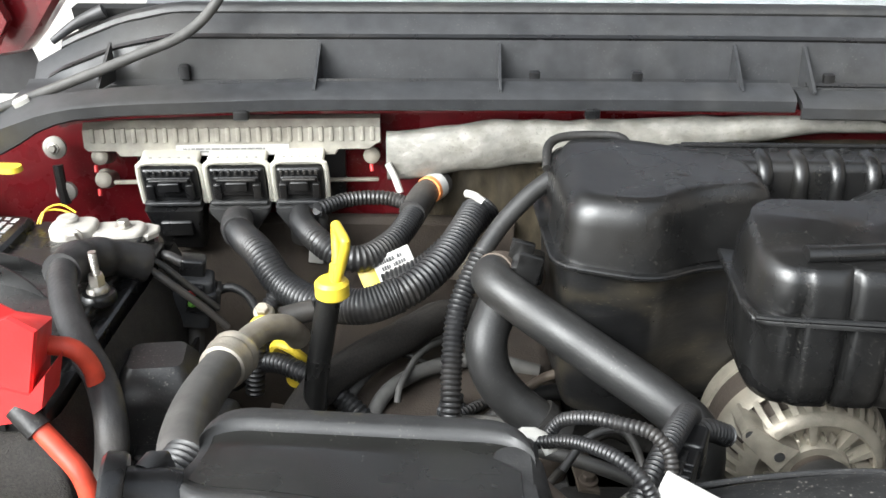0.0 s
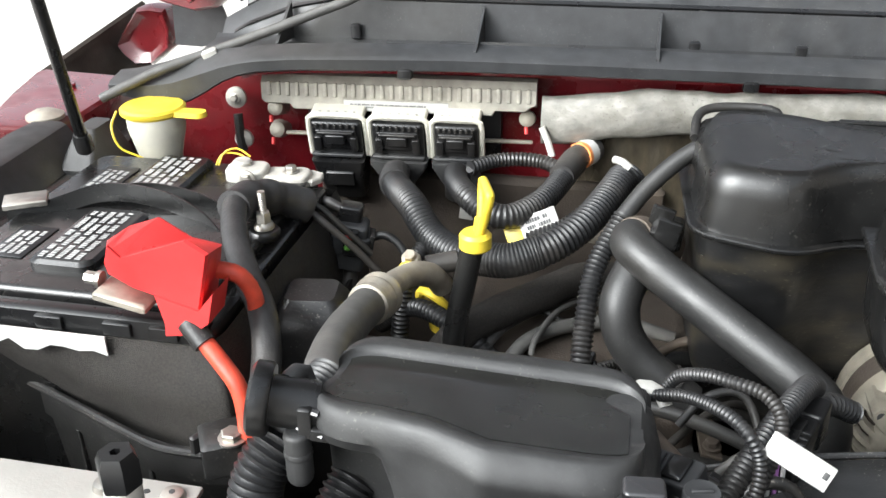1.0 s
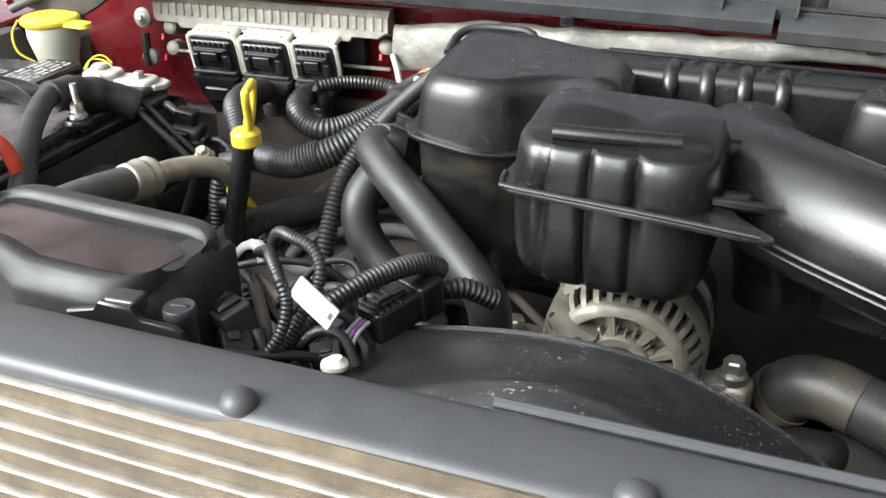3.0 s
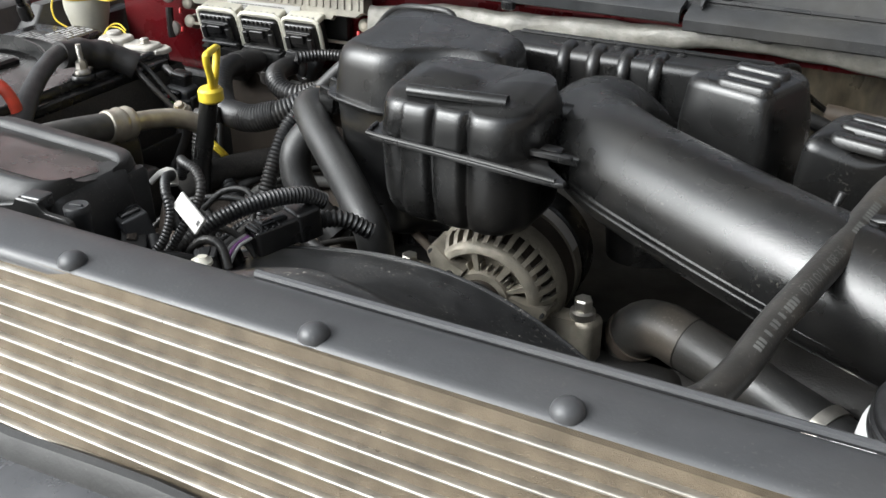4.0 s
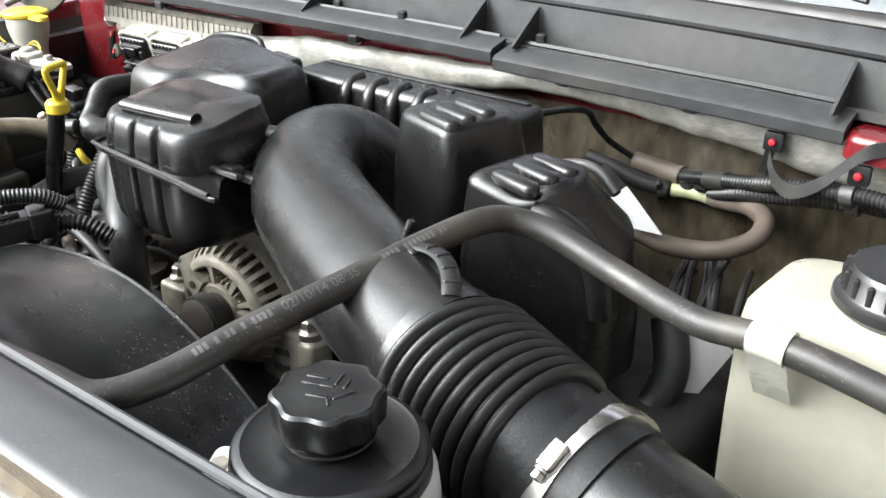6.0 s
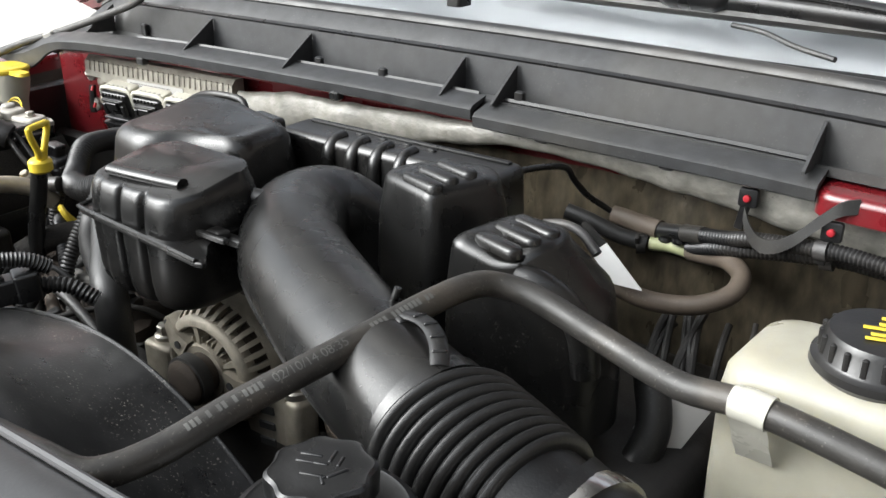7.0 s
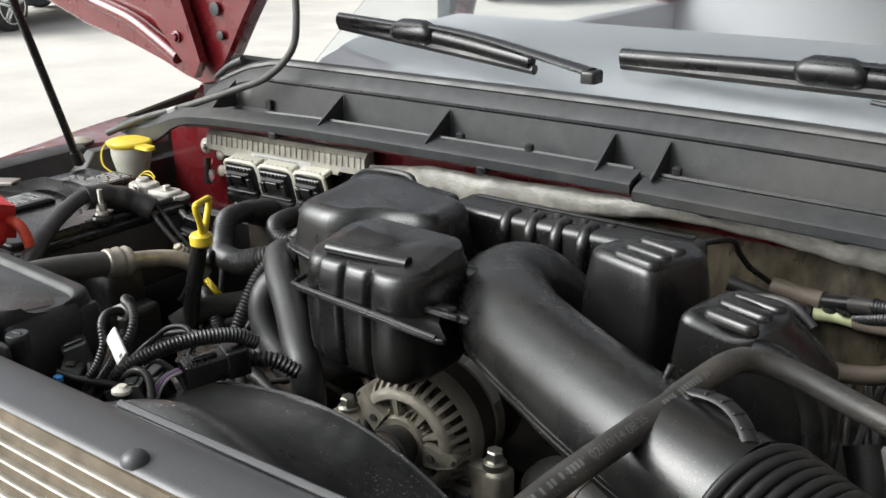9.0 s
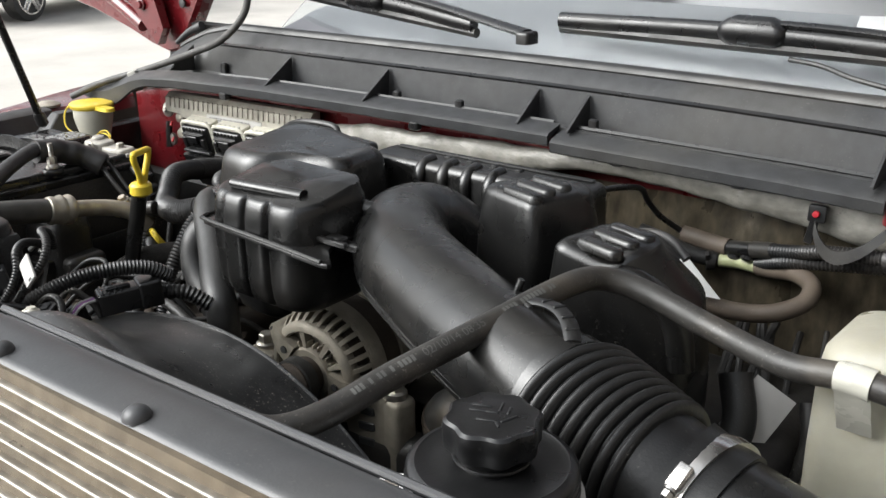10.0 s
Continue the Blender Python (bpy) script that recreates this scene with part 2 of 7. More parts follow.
def box(hx, hy, hz, m=None, bevel=0.002, into=None):
    """A box about the origin of m with bevelled edges."""
    b = min(bevel, hx * 0.9, hy * 0.9, hz * 0.9)
    return loft([(-hz, 0, 0, hx - b, hy - b, b), (-hz + b, 0, 0, hx, hy, b), (hz - b, 0, 0, hx, hy, b), (hz, 0, 0, hx - b, hy - b, b)], m, 2, into)


def lathe(profile, m=None, seg=28, into=None):
    """profile: (radius, z) from one end to the other, turned about z."""
    return skin([[(r * math.cos(2 * math.pi * i / seg), r * math.sin(2 * math.pi * i / seg), z) for i in range(seg)] for r, z in profile], m, into=into)


def axis(a, b):
    """A pose at a whose z points to b, and the distance."""
    d = Vector(b) - Vector(a)
    return Matrix.Translation(a) @ d.to_track_quat("Z", "Y").to_matrix().to_4x4(), d.length


def rod(a, b, r, seg=14, bevel=0.0, into=None):
    m, L = axis(a, b)
    e = bevel or r * 0.12
    return lathe([(r - e, 0), (r, e), (r, L - e), (r - e, L)], m, seg, into)


def spline(pts, step):
    """Even points along a smooth curve through pts."""
    P = [Vector(p) for p in pts]
    if len(P) == 2:
        dense = [P[0].lerp(P[1], i / 60) for i in range(61)]
    else:
        Q = [P[0] * 2 - P[1], *P, P[-1] * 2 - P[-2]]
        dense = []
        for i in range(1, len(Q) - 2):
            a, b, c, d = Q[i - 1:i + 3]
            for k in range(60):
                t = k / 60
                dense.append(0.5 * (2 * b + (c - a) * t + (2 * a - 5 * b + 4 * c - d) * t * t + (3 * b - a - 3 * c + d) * t ** 3))
        dense.append(P[-1])
    out, rest = [dense[0]], 0.0
    for a, b in zip(dense, dense[1:]):
        L = (b - a).length
        while L > 0 and rest + L >= step:
            a = a + (b - a) * ((step - rest) / L)
            L, rest = (b - a).length, 0.0
            out.append(a)
        rest += L
    if (out[-1] - dense[-1]).length > step * 0.3:
        out.append(dense[-1])
    return out


def hose(pts, r, seg=14, step=0.006, wave=0.0, pitch=0.0, flat=1.0, bumpy=0.0, taper=None, into=None):
    """A hose through pts. wave, pitch: depth and length of its corrugations; flat: height over width; taper: end radius."""
    if pitch:
        step = pitch / 4
    P = spline(pts, step)
    up = Vector((0, 0, 1))
    t0 = (P[1] - P[0]).normalized()
    side = t0.cross(up)
    side = side.normalized() if side.length > 0.05 else Vector((1, 0, 0))
    rings = []
    for i, p in enumerate(P):
        t = (P[min(i + 1, len(P) - 1)] - P[max(i - 1, 0)]).normalized()
        side = (side - t * side.dot(t)).normalized()
        nrm = side.cross(t)
        rr = r if taper is None else r + (taper - r) * i / (len(P) - 1)
        if pitch:
            rr -= wave * (0.0, 0.25, 1.0, 0.75)[i % 4]
        if bumpy:
            rr *= 1 + bumpy * noise.noise(p * 55)
        rings.append([p + side * (rr * math.cos(a)) + nrm * (rr * flat * math.sin(a)) for a in (2 * math.pi * k / seg for k in range(seg))])
    return skin(rings, into=into)


def plate(pts, thick, m=None, into=None):
    """A flat plate with the outline pts (x, y), from z = 0 down by thick, its top edge broken."""
    e = min(0.0015, thick * 0.3)
    c = Vector((sum(p[0] for p in pts) / len(pts), sum(p[1] for p in pts) / len(pts)))
    inn = [(c + (Vector(p) - c) * (1 - e / max(0.01, (Vector(p) - c).length))) for p in pts]
    return skin([[(p[0], p[1], -thick) for p in pts], [(p[0], p[1], -e) for p in pts], [(p[0], p[1], 0) for p in inn]], m, into=into)


def bolt(p, r, h, parent, up=(0, 0, 1), mat=None, name="bolt"):
    """A flanged hexagon bolt head at p."""
    m, _ = axis(p, Vector(p) + Vector(up))
    bm = lathe([(r * 1.35, 0), (r * 1.35, h * 0.25), (r * 1.1, h * 0.35)], m, 20)
    lathe([(r, h * 0.3), (r, h * 0.9), (r * 0.85, h)], m, 6, bm)
    return part(name, bm, mat or STEEL, parent, sharp=30)


def bars(parent, m, wide, tall, rows, mat=None, seed=1, fill=0.8):
    """Rows of small printed bars on a flat face, x along the rows, in one mesh."""
    rnd = random.Random(seed)
    bm = bmesh.new()
    for i in range(rows):
        y = tall * (0.5 - (i + 0.5) / rows)
        x = -wide / 2
        h = tall / rows * 0.32
        left = rnd.randint(3, 8)
        while x < wide / 2 * fill:
            w = h * rnd.uniform(0.5, 1.2)
            k = h * rnd.uniform(0.75, 1.0)
            vs = [bm.verts.new(m @ Vector((u, v, 0.0006))) for u, v in ((x, y - k), (x + w, y - k), (x + w, y + h), (x, y + h))]
            bm.faces.new(vs)
            left -= 1
            x += w + h * (0.35 if left else 1.6)
            left = left or rnd.randint(3, 8)
    return part("print", bm, mat or PRINT, parent)

# ---- setting ----
bm = bmesh.new()
bmesh.ops.create_grid(bm, x_segments=40, y_segments=40, size=2000)
solo("ground", bm, GROUND, (0, 0, 0), "pale sunlit concrete lot with faint stains", "ground", kind="structure")

# Unseen wall, added to block the sky on the right-hand side.
solo("shade_wall", box(0.1, 9.0, 2.3, pose(3.4, 2.5, 2.3), 0.01), material("dull_brown_render", (0.10, 0.09, 0.08), 0.85, grain=4.0, stain=0.3, stain_col=(0.07, 0.06, 0.05)), (3.4, 2.5, 0), "unseen plain dull wall added to darken the right-hand side", "wall", kind="structure")

FW = 1.062
fw_outline = [(-0.56, 0.555), (1.0, 0.555), (1.0, 1.275), (-0.42, 1.275), (-0.47, 1.238), (-0.56, 1.212)]
firewall = solo("firewall", skin([[(x, y, z) for x, z in fw_outline] for y in (FW, FW + 0.04)]), PAINT, (0.22, FW + 0.02, 0.6),
                "dark red painted steel firewall behind the engine", "firewall", kind="structure")
solo("firewall_pad", box(0.21, 0.012, 0.32, pose(-0.125, 1.035, 0.80), 0.006), RUST_AND_SHADE, (-0.12, 1.035, 0.5), "brown dirty pad low on the firewall", "firewall pad",
     kind="structure")
solo("bay_corner_panel", box(0.12, 0.012, 0.3, pose(-0.45, 1.045, 0.78), 0.006), DUSTY, (-0.45, 1.04, 0.5), "dark panel low in the bay's corner", "bay panel", kind="structure")
# Floor added to close the bay, coloured dark so gaps look shaded.
under = solo("undertray", box(0.80, 0.58, 0.01, pose(0.2, 0.50, 0.5)), IRON, (0.2, 0.45, 0.5), "dark floor added below the engine to keep gaps dark", "undertray",
             kind="structure")
for side, x in (("apron_left", -0.575), ("apron_right", 1.0)):
    solo(side, box(0.012, 0.58, 0.33, pose(x, 0.50, 0.83), 0.004), DUSTY, (x, 0.46, 0.5),
         "dusty inner wing panel beside the engine", "inner wing", kind="structure")

solo("front_wall", box(0.80, 0.012, 0.2, pose(0.2, -0.08, 0.69), 0.004), DUSTY, (0.2, -0.08, 0.5), "plain dark panel closing the front of the bay", "front panel", kind="structure")

# cowl trough: a lip, a floor, an upright wall and a sloping top with a rubber seal


def cowl_line(x):
    """How far the cowl bends forward towards its ends."""
    u = (x - 0.3) / 0.75
    return -0.14 * u * u if x > 0.3 else -0.02 * u * u


def bend(x, xs, vs):
    return float(np.interp(x, xs, vs))


def lip_y(x):
    return bend(x, (-0.56, -0.38, -0.3, -0.16, 0, 0.2, 0.37, 0.67, 1.0), (0.95, 0.95, 0.962, 0.982, 0.988, 0.993, 0.992, 0.983, 0.955))


def lip_low(x):
    return bend(x, (-0.58, -0.55, -0.5, -0.475, -0.45, -0.41, -0.38, -0.33), (1.228, 1.224, 1.216, 1.216, 1.227, 1.252, 1.260, 1.263))


def lip_top(x):
    return bend(x, (-0.58, -0.55, -0.506, -0.455, -0.38, -0.33), (1.242, 1.244, 1.254, 1.271, 1.281, 1.284))


cowl = thing("cowl_panel", (0.2, 1.03, 1.2), "dark grey moulded plastic cowl panel below the windscreen", "cowl panel")


def cowl_strip(profile, x0, x1, step=0.02):
    """A strip across the truck; profile(x) gives (y, z) points round its section."""
    k = max(2, int(abs(x1 - x0) / step))
    return skin([[(x0 + (x1 - x0) * i / k, y, z) for y, z in profile(x0 + (x1 - x0) * i / k)] for i in range(k + 1)])


def lip_profile(x):
    y, lo, hi = lip_y(x), lip_low(x), lip_top(x)
    m = lo + (hi - lo) * 0.55
    return [(y, lo), (y + 0.003, lo - 0.002), (y + 0.006, m - 0.004), (y + 0.03, hi - 0.004), (y + 0.032, hi + 0.001), (y + 0.004, m + 0.004), (y - 0.001, m)]


part("front_lip", cowl_strip(lip_profile, -0.56, 0.372), GREY, cowl, "grey lip of the first cowl length")
part("front_lip", cowl_strip(lambda x: [(y - 0.004, z - 0.006) for y, z in lip_profile(x)], 0.378, 0.772), GREY, cowl)


def end_dip(x):
    return bend(x, (-0.47, -0.42, -0.36, -0.30), (0.062, 0.035, 0.012, 0.0))


def wall_profile(x):
    y = 1.056 + cowl_line(x) * 0.6
    f = lip_y(x) + 0.028
    d = end_dip(x)
    return [(f, lip_top(x) - 0.002), (y - 0.008, 1.272), (y, 1.277), (y + 0.005, 1.322 - d), (y + 0.0075, 1.3245 - d), (y + 0.026, 1.343 - d), (y + 0.030, 1.345 - d), (y + 0.032, 1.336 - d),
            (y + 0.012, 1.315 - d), (y + 0.008, 1.31 - d), (y + 0.006, 1.262), (f, lip_top(x) - 0.012)]


part("trough", cowl_strip(wall_profile, -0.46, 1.0), GREY, cowl)


def step_profile(x):
    y = 1.056 + cowl_line(x) * 0.6
    d = end_dip(x)
    return [(y + 0.003, 1.3235 - d), (y + 0.005, 1.3205 - d), (y + 0.0085, 1.3235 - d), (y + 0.0075, 1.3262 - d)]


part("upper_ledge", cowl_strip(step_profile, -0.44, 1.0), BLACK, cowl, "thin dark step along the wall")


def seal_profile(x):
    y = 1.094 + cowl_line(x) * 0.6
    return [(y + 0.011 * math.cos(a), 1.3465 - end_dip(x) + 0.0085 * math.sin(a)) for a in (2 * math.pi * i / 10 for i in range(10))]


part("rubber_seal", cowl_strip(seal_profile, -0.43, 1.0), RUBBER, cowl, "black rubber edge seal")
# curled end of the seal where it turns down beside the hinge
part("end_flap", skin([[(x, 1.165, z) for x, z in [(-0.576, 1.304), (-0.514, 1.306), (-0.502, 1.268), (-0.5, 1.234), (-0.542, 1.225), (-0.58, 1.226)]], [(x, 1.161, z) for x, z in [(-0.576, 1.304), (-0.514, 1.306), (-0.502, 1.268), (-0.5, 1.234), (-0.542, 1.225), (-0.58, 1.226)]]]), GREY, cowl, "grey flap closing the cowl's end")
part("seal_end", hose([(-0.38, 1.083, 1.345), (-0.41, 1.078, 1.332), (-0.44, 1.074, 1.312)], 0.008, 10, taper=0.004), GREY, cowl)
for x, w in ((-0.135, 0.055), (0.062, 0.055), (0.318, 0.05), (0.393, 0.05), (0.757, 0.05), (-0.365, 0.05)):
    y = 1.054 + cowl_line(x) * 0.6
    tri = [(y + 0.002, 1.275), (y - w, 1.279), (y - w, 1.282), (y - 0.004, 1.3135), (y + 0.004, 1.318)]
    part("gusset", skin([[(x - 0.0016, a, b) for a, b in tri], [(x + 0.0016, a, b) for a, b in tri]]), GREY, cowl)
for x in (-0.285, 0.10, 0.21, 0.415):
    part("peg", box(0.006, 0.004, 0.009, pose(x, 1.03 if x > 0 else 1.045, 1.286), 0.002), BLACK, cowl)
part("floor_rib", cowl_strip(lambda x: [(lip_y(x) + 0.036 + 0.003 * math.cos(a), 1.284 + 0.003 * math.sin(a)) for a in (0, 1.57, 3.14, 4.71)], -0.25, 0.36), BLACK, cowl)
part("floor_rib", cowl_strip(lambda x: [(lip_y(x) + 0.036 + 0.003 * math.cos(a), 1.282 + 0.003 * math.sin(a)) for a in (0, 1.57, 3.14, 4.71)], 0.39, 0.75), BLACK, cowl)
for x in (-0.21, 0.16, 0.47, 0.62):
    part("push_clip", box(0.008, 0.006, 0.006, pose(x, lip_y(x) + 0.003, 1.2585), 0.002), BLACK, cowl)
# thin red strip of the body under the lip
solo("scuttle_edge", cowl_strip(lambda x: [(lip_y(x) + 0.014, lip_low(x) - 0.008), (lip_y(x) + 0.014, lip_low(x) - 0.002), (FW + 0.004, 1.270), (FW + 0.004, 1.25)], -0.40, 1.0),
     PAINT, (0.2, 1.03, 1.25), "red painted flange under the cowl panel", "body flange", kind="structure")

# windscreen and the vented panel at its foot
slope = math.tan(radians(34))
TRIM = material("pale_grey_trim", (0.42, 0.42, 0.44), 0.75, grain=3.0, vary=0.04, bump=0.0, rough_vary=0.02)
screen = thing("windscreen", (0.3, 1.2, 1.28), "curved glass windscreen with a dark printed border", "windscreen")


def glass_profile(y0, y1, off):
    def prof(x):
        c = -0.10 * ((x - 0.3) / 0.75) ** 2 * -1
        return [(y0 + c, 1.285 + (y0 - 1.19) * slope + off), (y1 + c, 1.285 + (y1 - 1.19) * slope + off),
                (y1 + c, 1.280 + (y1 - 1.19) * slope + off), (y0 + c, 1.280 + (y0 - 1.19) * slope + off)]
    return prof


pane = part("pane", cowl_strip(glass_profile(1.19, 1.95, 0.0), -0.44, 1.04, 0.04), GLASS, screen, "clear reflecting glass")
pane.visible_shadow = False
part("sticker", box(0.085, 0.034, 0.001, Matrix.Translation((0.712, 1.352, 1.386)) @ pose(0, 0, 0, 34) @ pose(0, 0, 0, 0, 0, 4), 0.0005), BRIGHTPAPER, screen, "white paper behind the glass")
solo("dashboard", cowl_strip(lambda x: [(1.235, 1.285), (1.30, 1.32), (1.40, 1.345), (1.75, 1.36), (1.75, 1.2), (1.235, 1.2)], -0.4, 1.0, 0.2), TRIM, (0.3, 1.5, 1.2),
     "pale grey dashboard behind the windscreen", "dashboard")
# Cab closed in out of view: roof cuts reflected sky, pale trim brightens the glass.
cabin = thing("cab_shell", (0.3, 2.4, 1.2), "grey-trimmed cab added behind the windscreen, with unseen roof and rear wall", "cab", kind="structure")
part("roof", box(0.86, 0.72, 0.02, pose(0.3, 2.62, 1.83), 0.01), PAINT, cabin)
part("headliner", box(0.84, 0.70, 0.01, pose(0.3, 2.62, 1.795), 0.004), TRIM, cabin)
part("rear_wall", box(0.86, 0.02, 0.34, pose(0.3, 3.34, 0.98), 0.01), TRIM, cabin)
for x in (-0.56, 1.16):
    part("door_side", box(0.02, 0.76, 0.33, pose(x, 2.58, 0.93), 0.01), TRIM, cabin)
    part("pillar", hose([(x, 1.96, 1.26), (x, 2.10, 1.55), (x, 2.25, 1.80)], 0.03, 10), PAINT, cabin)
    part("pillar", rod((x, 3.30, 1.26), (x, 3.25, 1.82), 0.05), PAINT, cabin)
solo("scuttle_panel", cowl_strip(lambda x: [(1.092, 1.3455), (1.112, 1.3475), (1.13, 1.342), (1.215, 1.288), (1.215, 1.27), (1.1, 1.32)], -0.42, 1.0), SCUTTLE, (0.3, 1.15, 1.28),
     "black plastic panel at the foot of the windscreen", "scuttle panel")


def wiper(base, tip, mid):
    """base: the arm's pivot end; tip and its other end: the blade; mid: the joint on the blade."""
    w = thing("windscreen_wiper", base, "black wiper with a rubber blade, resting on the glass", "wiper", "windscreen wipers")
    a, b = tip
    m0, L = axis(a, b)
    part("blade", hose([a, (Vector(a) + Vector(b)) / 2 + Vector((0, 0.004, 0.006)), b], 0.0105, 12, 0.02, flat=1.25), BLACK, w)
    part("rubber_strip", hose([Vector(a) + Vector((0, 0.002, -0.011)), Vector(b) + Vector((0, 0.002, -0.011))], 0.008, 8, 0.05), RUBBER, w)
    jm = Matrix.Translation(mid) @ Matrix.Rotation(math.atan2(b[1] - a[1], b[0] - a[0]) - math.pi / 2, 4, "Z")
    part("joint", loft([(-0.020, 0, 0, 0.010, 0.036, 0.009), (-0.014, 0, 0, 0.016, 0.046, 0.014), (-0.004, 0, 0, 0.019, 0.050, 0.017), (0.006, 0, 0, 0.018, 0.048, 0.016), (0.014, 0, 0, 0.013, 0.038, 0.012), (0.019, 0, 0, 0.007, 0.026, 0.006)], jm, 6), BLACK, w)
    part("joint_slot", box(0.003, 0.030, 0.002, jm @ Matrix.Translation((-0.0185, 0, -0.003)), 0.001), RUBBER, w)
    part("arm", hose([Vector(mid) + Vector((0, 0, 0.012)), (Vector(mid) * 0.6 + Vector(base) * 0.4) + Vector((0, 0.01, 0.014)), Vector(base) + Vector((0, 0, 0.006))], 0.009, 10, 0.02, flat=0.5, taper=0.014), BLACK, w)
    part("end_cap", soft_box(0.012, 0.016, -0.008, 0.01, 0.006, 0.005, Matrix.Translation(base)), BLACK, w)
    return w


wiper((0.215, 1.19, 1.36), ((-0.34, 1.285, 1.395), (0.1, 1.225, 1.365)), (-0.155, 1.262, 1.39))
rw = wiper((0.95, 1.22, 1.37), ((0.212, 1.292, 1.375), (0.80, 1.25, 1.375)), (0.518, 1.274, 1.385))

part("washer_line", hose([(0.5749, 1.255, 1.3544), (0.6194, 1.24, 1.3525), (0.6651, 1.215, 1.3453), (0.7171, 1.19, 1.3413)], 0.0034, 8), RUBBER, rw, "thin black washer hose")

# wing, hood corner and hinge of the passenger side
wing = thing("wing", (-0.7, 0.6, 1.0), "dark red painted front wing with a worn inner flange", "wing")


def wing_edge(y):
    return bend(y, (-0.15, 0.4, 0.78, 1.0, 1.085), (-0.64, -0.645, -0.668, -0.735, -0.755))


def flange_in(y):
    return bend(y, (0.0, 0.78, 0.9, 0.95, 1.085), (-0.61, -0.635, -0.64, -0.60, -0.60))


rings = []
for y in (-0.08, 0.2, 0.4, 0.6, 0.78, 0.86, 0.9, 0.925, 0.95, 1.0, 1.04, 1.085):
    a, e, u = flange_in(y), wing_edge(y), 0.02 * (y - 0.8)
    rings.append([(x, y, z + u) for x, z in ((a, 1.17), (a, 1.192), (a - 0.004, 1.196), (e + 0.022, 1.2), (e + 0.008, 1.196), (e, 1.182), (e - 0.012, 1.12), (e - 0.02, 0.95), (e - 0.02, 0.6), (e, 0.6), (e + 0.005, 1.1), (e + 0.03, 1.17))])
part("outer_skin", skin(rings), PAINT, wing)
rings = []
for i in range(8):
    y = 1.08 + 0.035 * i
    x, z = -0.757 + 0.16 * (y - 1.085), 1.197 + 0.2 * (y - 1.085)
    rings.append([(x, y, 0.8), (x, y, z - 0.003), (x + 0.004, y, z), (x + 0.009, y, z - 0.003), (x + 0.009, y, z - 0.012), (x + 0.005, y, z - 0.014), (x + 0.005, y, 0.8)])
# Dark brown instead of red paint puts this face's shade into colour.
part("rear_skin", skin(rings), RUST_AND_SHADE, wing, "inner side of the wing, darkened for its shade")
rings = []
for y in (0.08, 0.2, 0.5, 0.7, 0.8, 0.86, 0.91):
    a, u = flange_in(y), 0.02 * (y - 0.8)
    rings.append([(x, y, z + u) for x, z in ((a - 0.002, 1.2), (-0.604, 1.199), (-0.598, 1.196), (-0.573, 1.160), (-0.570, 1.06), (-0.58, 1.06), (-0.585, 1.155), (-0.61, 1.18), (a - 0.002, 1.186))])
part("inner_rail", skin(rings), GREY, wing, "grey faceted plastic inner rail", sharp=28)
part("strut_bracket", loft([(1.06, -0.555, 0.9, 0.024, 0.05, 0.006), (1.165, -0.56, 0.9, 0.022, 0.045, 0.006), (1.2, -0.566, 0.915, 0.012, 0.02, 0.006)]), GREY, wing, "grey faceted bracket at the strut's foot")
for y in (0.70, 0.80):
    part("red_opening", box(0.003, 0.03, 0.028, pose(-0.5685, y, 1.12), 0.002), PAINT, wing, "red paint showing through an opening")
hb = [(-0.719, 1.197), (-0.706, 1.216), (-0.676, 1.254), (-0.656, 1.257), (-0.632, 1.255), (-0.625, 1.227), (-0.63, 1.198), (-0.662, 1.172), (-0.692, 1.169), (-0.71, 1.184)]
part("hinge_bracket", skin([[(x, 1.27, z) for x, z in hb], [(x, 1.242, z) for x, z in hb], [(-0.671 + (x - -0.671) * 0.9, 1.236, 1.213 + (z - 1.213) * 0.9) for x, z in hb], [(-0.671 + (x - -0.671) * 0.6, 1.246, 1.213 + (z - 1.213) * 0.6) for x, z in hb]]), PAINT, wing, "pressed red hinge bracket")
for y in (0.74, 1.03):
    bolt((-0.665, y, 1.197), 0.008, 0.01, wing, mat=PAINT)
part("washer", lathe([(0.022, 0), (0.022, 0.004), (0.012, 0.009), (0.003, 0.01)], pose(-0.634, 0.925, 1.199)), PIPE, wing, "round flattened steel plate")

hood = thing("hood", (-0.45, 1.1, 1.3), "raised dark red hood with a pressed inner frame and hinge", "hood")
hang = radians(72)


def hood_pt(x, s, off=0.0):
    """A place on the raised hood: s metres up from its rear edge."""
    return (x, 1.10 - s * math.cos(hang) - off * math.sin(hang), 1.60 + s * math.sin(hang) - off * math.cos(hang) * -1)


part("panel", skin([[hood_pt(x, s, o) for x, s, o in ((-1.0, 0, 0), (1.1, 0, 0), (1.1, 1.15, 0), (-1.0, 1.15, 0))],
                    [hood_pt(x, s, o) for x, s, o in ((-1.0, 0, 0.02), (1.1, 0, 0.02), (1.1, 1.15, 0.02), (-1.0, 1.15, 0.02))]]), PAINT, hood)
out = [(-1.10, 1.62), (-1.06, 1.43), (-0.87, 1.369), (-0.76, 1.348), (-0.69, 1.33), (-0.631, 1.313), (-0.57, 1.292), (-0.525, 1.282), (-0.495, 1.288), (-0.476, 1.308), (-0.449, 1.343), (-0.427, 1.375), (-0.406, 1.405), (-0.377, 1.444), (-0.30, 1.52), (-0.2, 1.62)]
rings = []
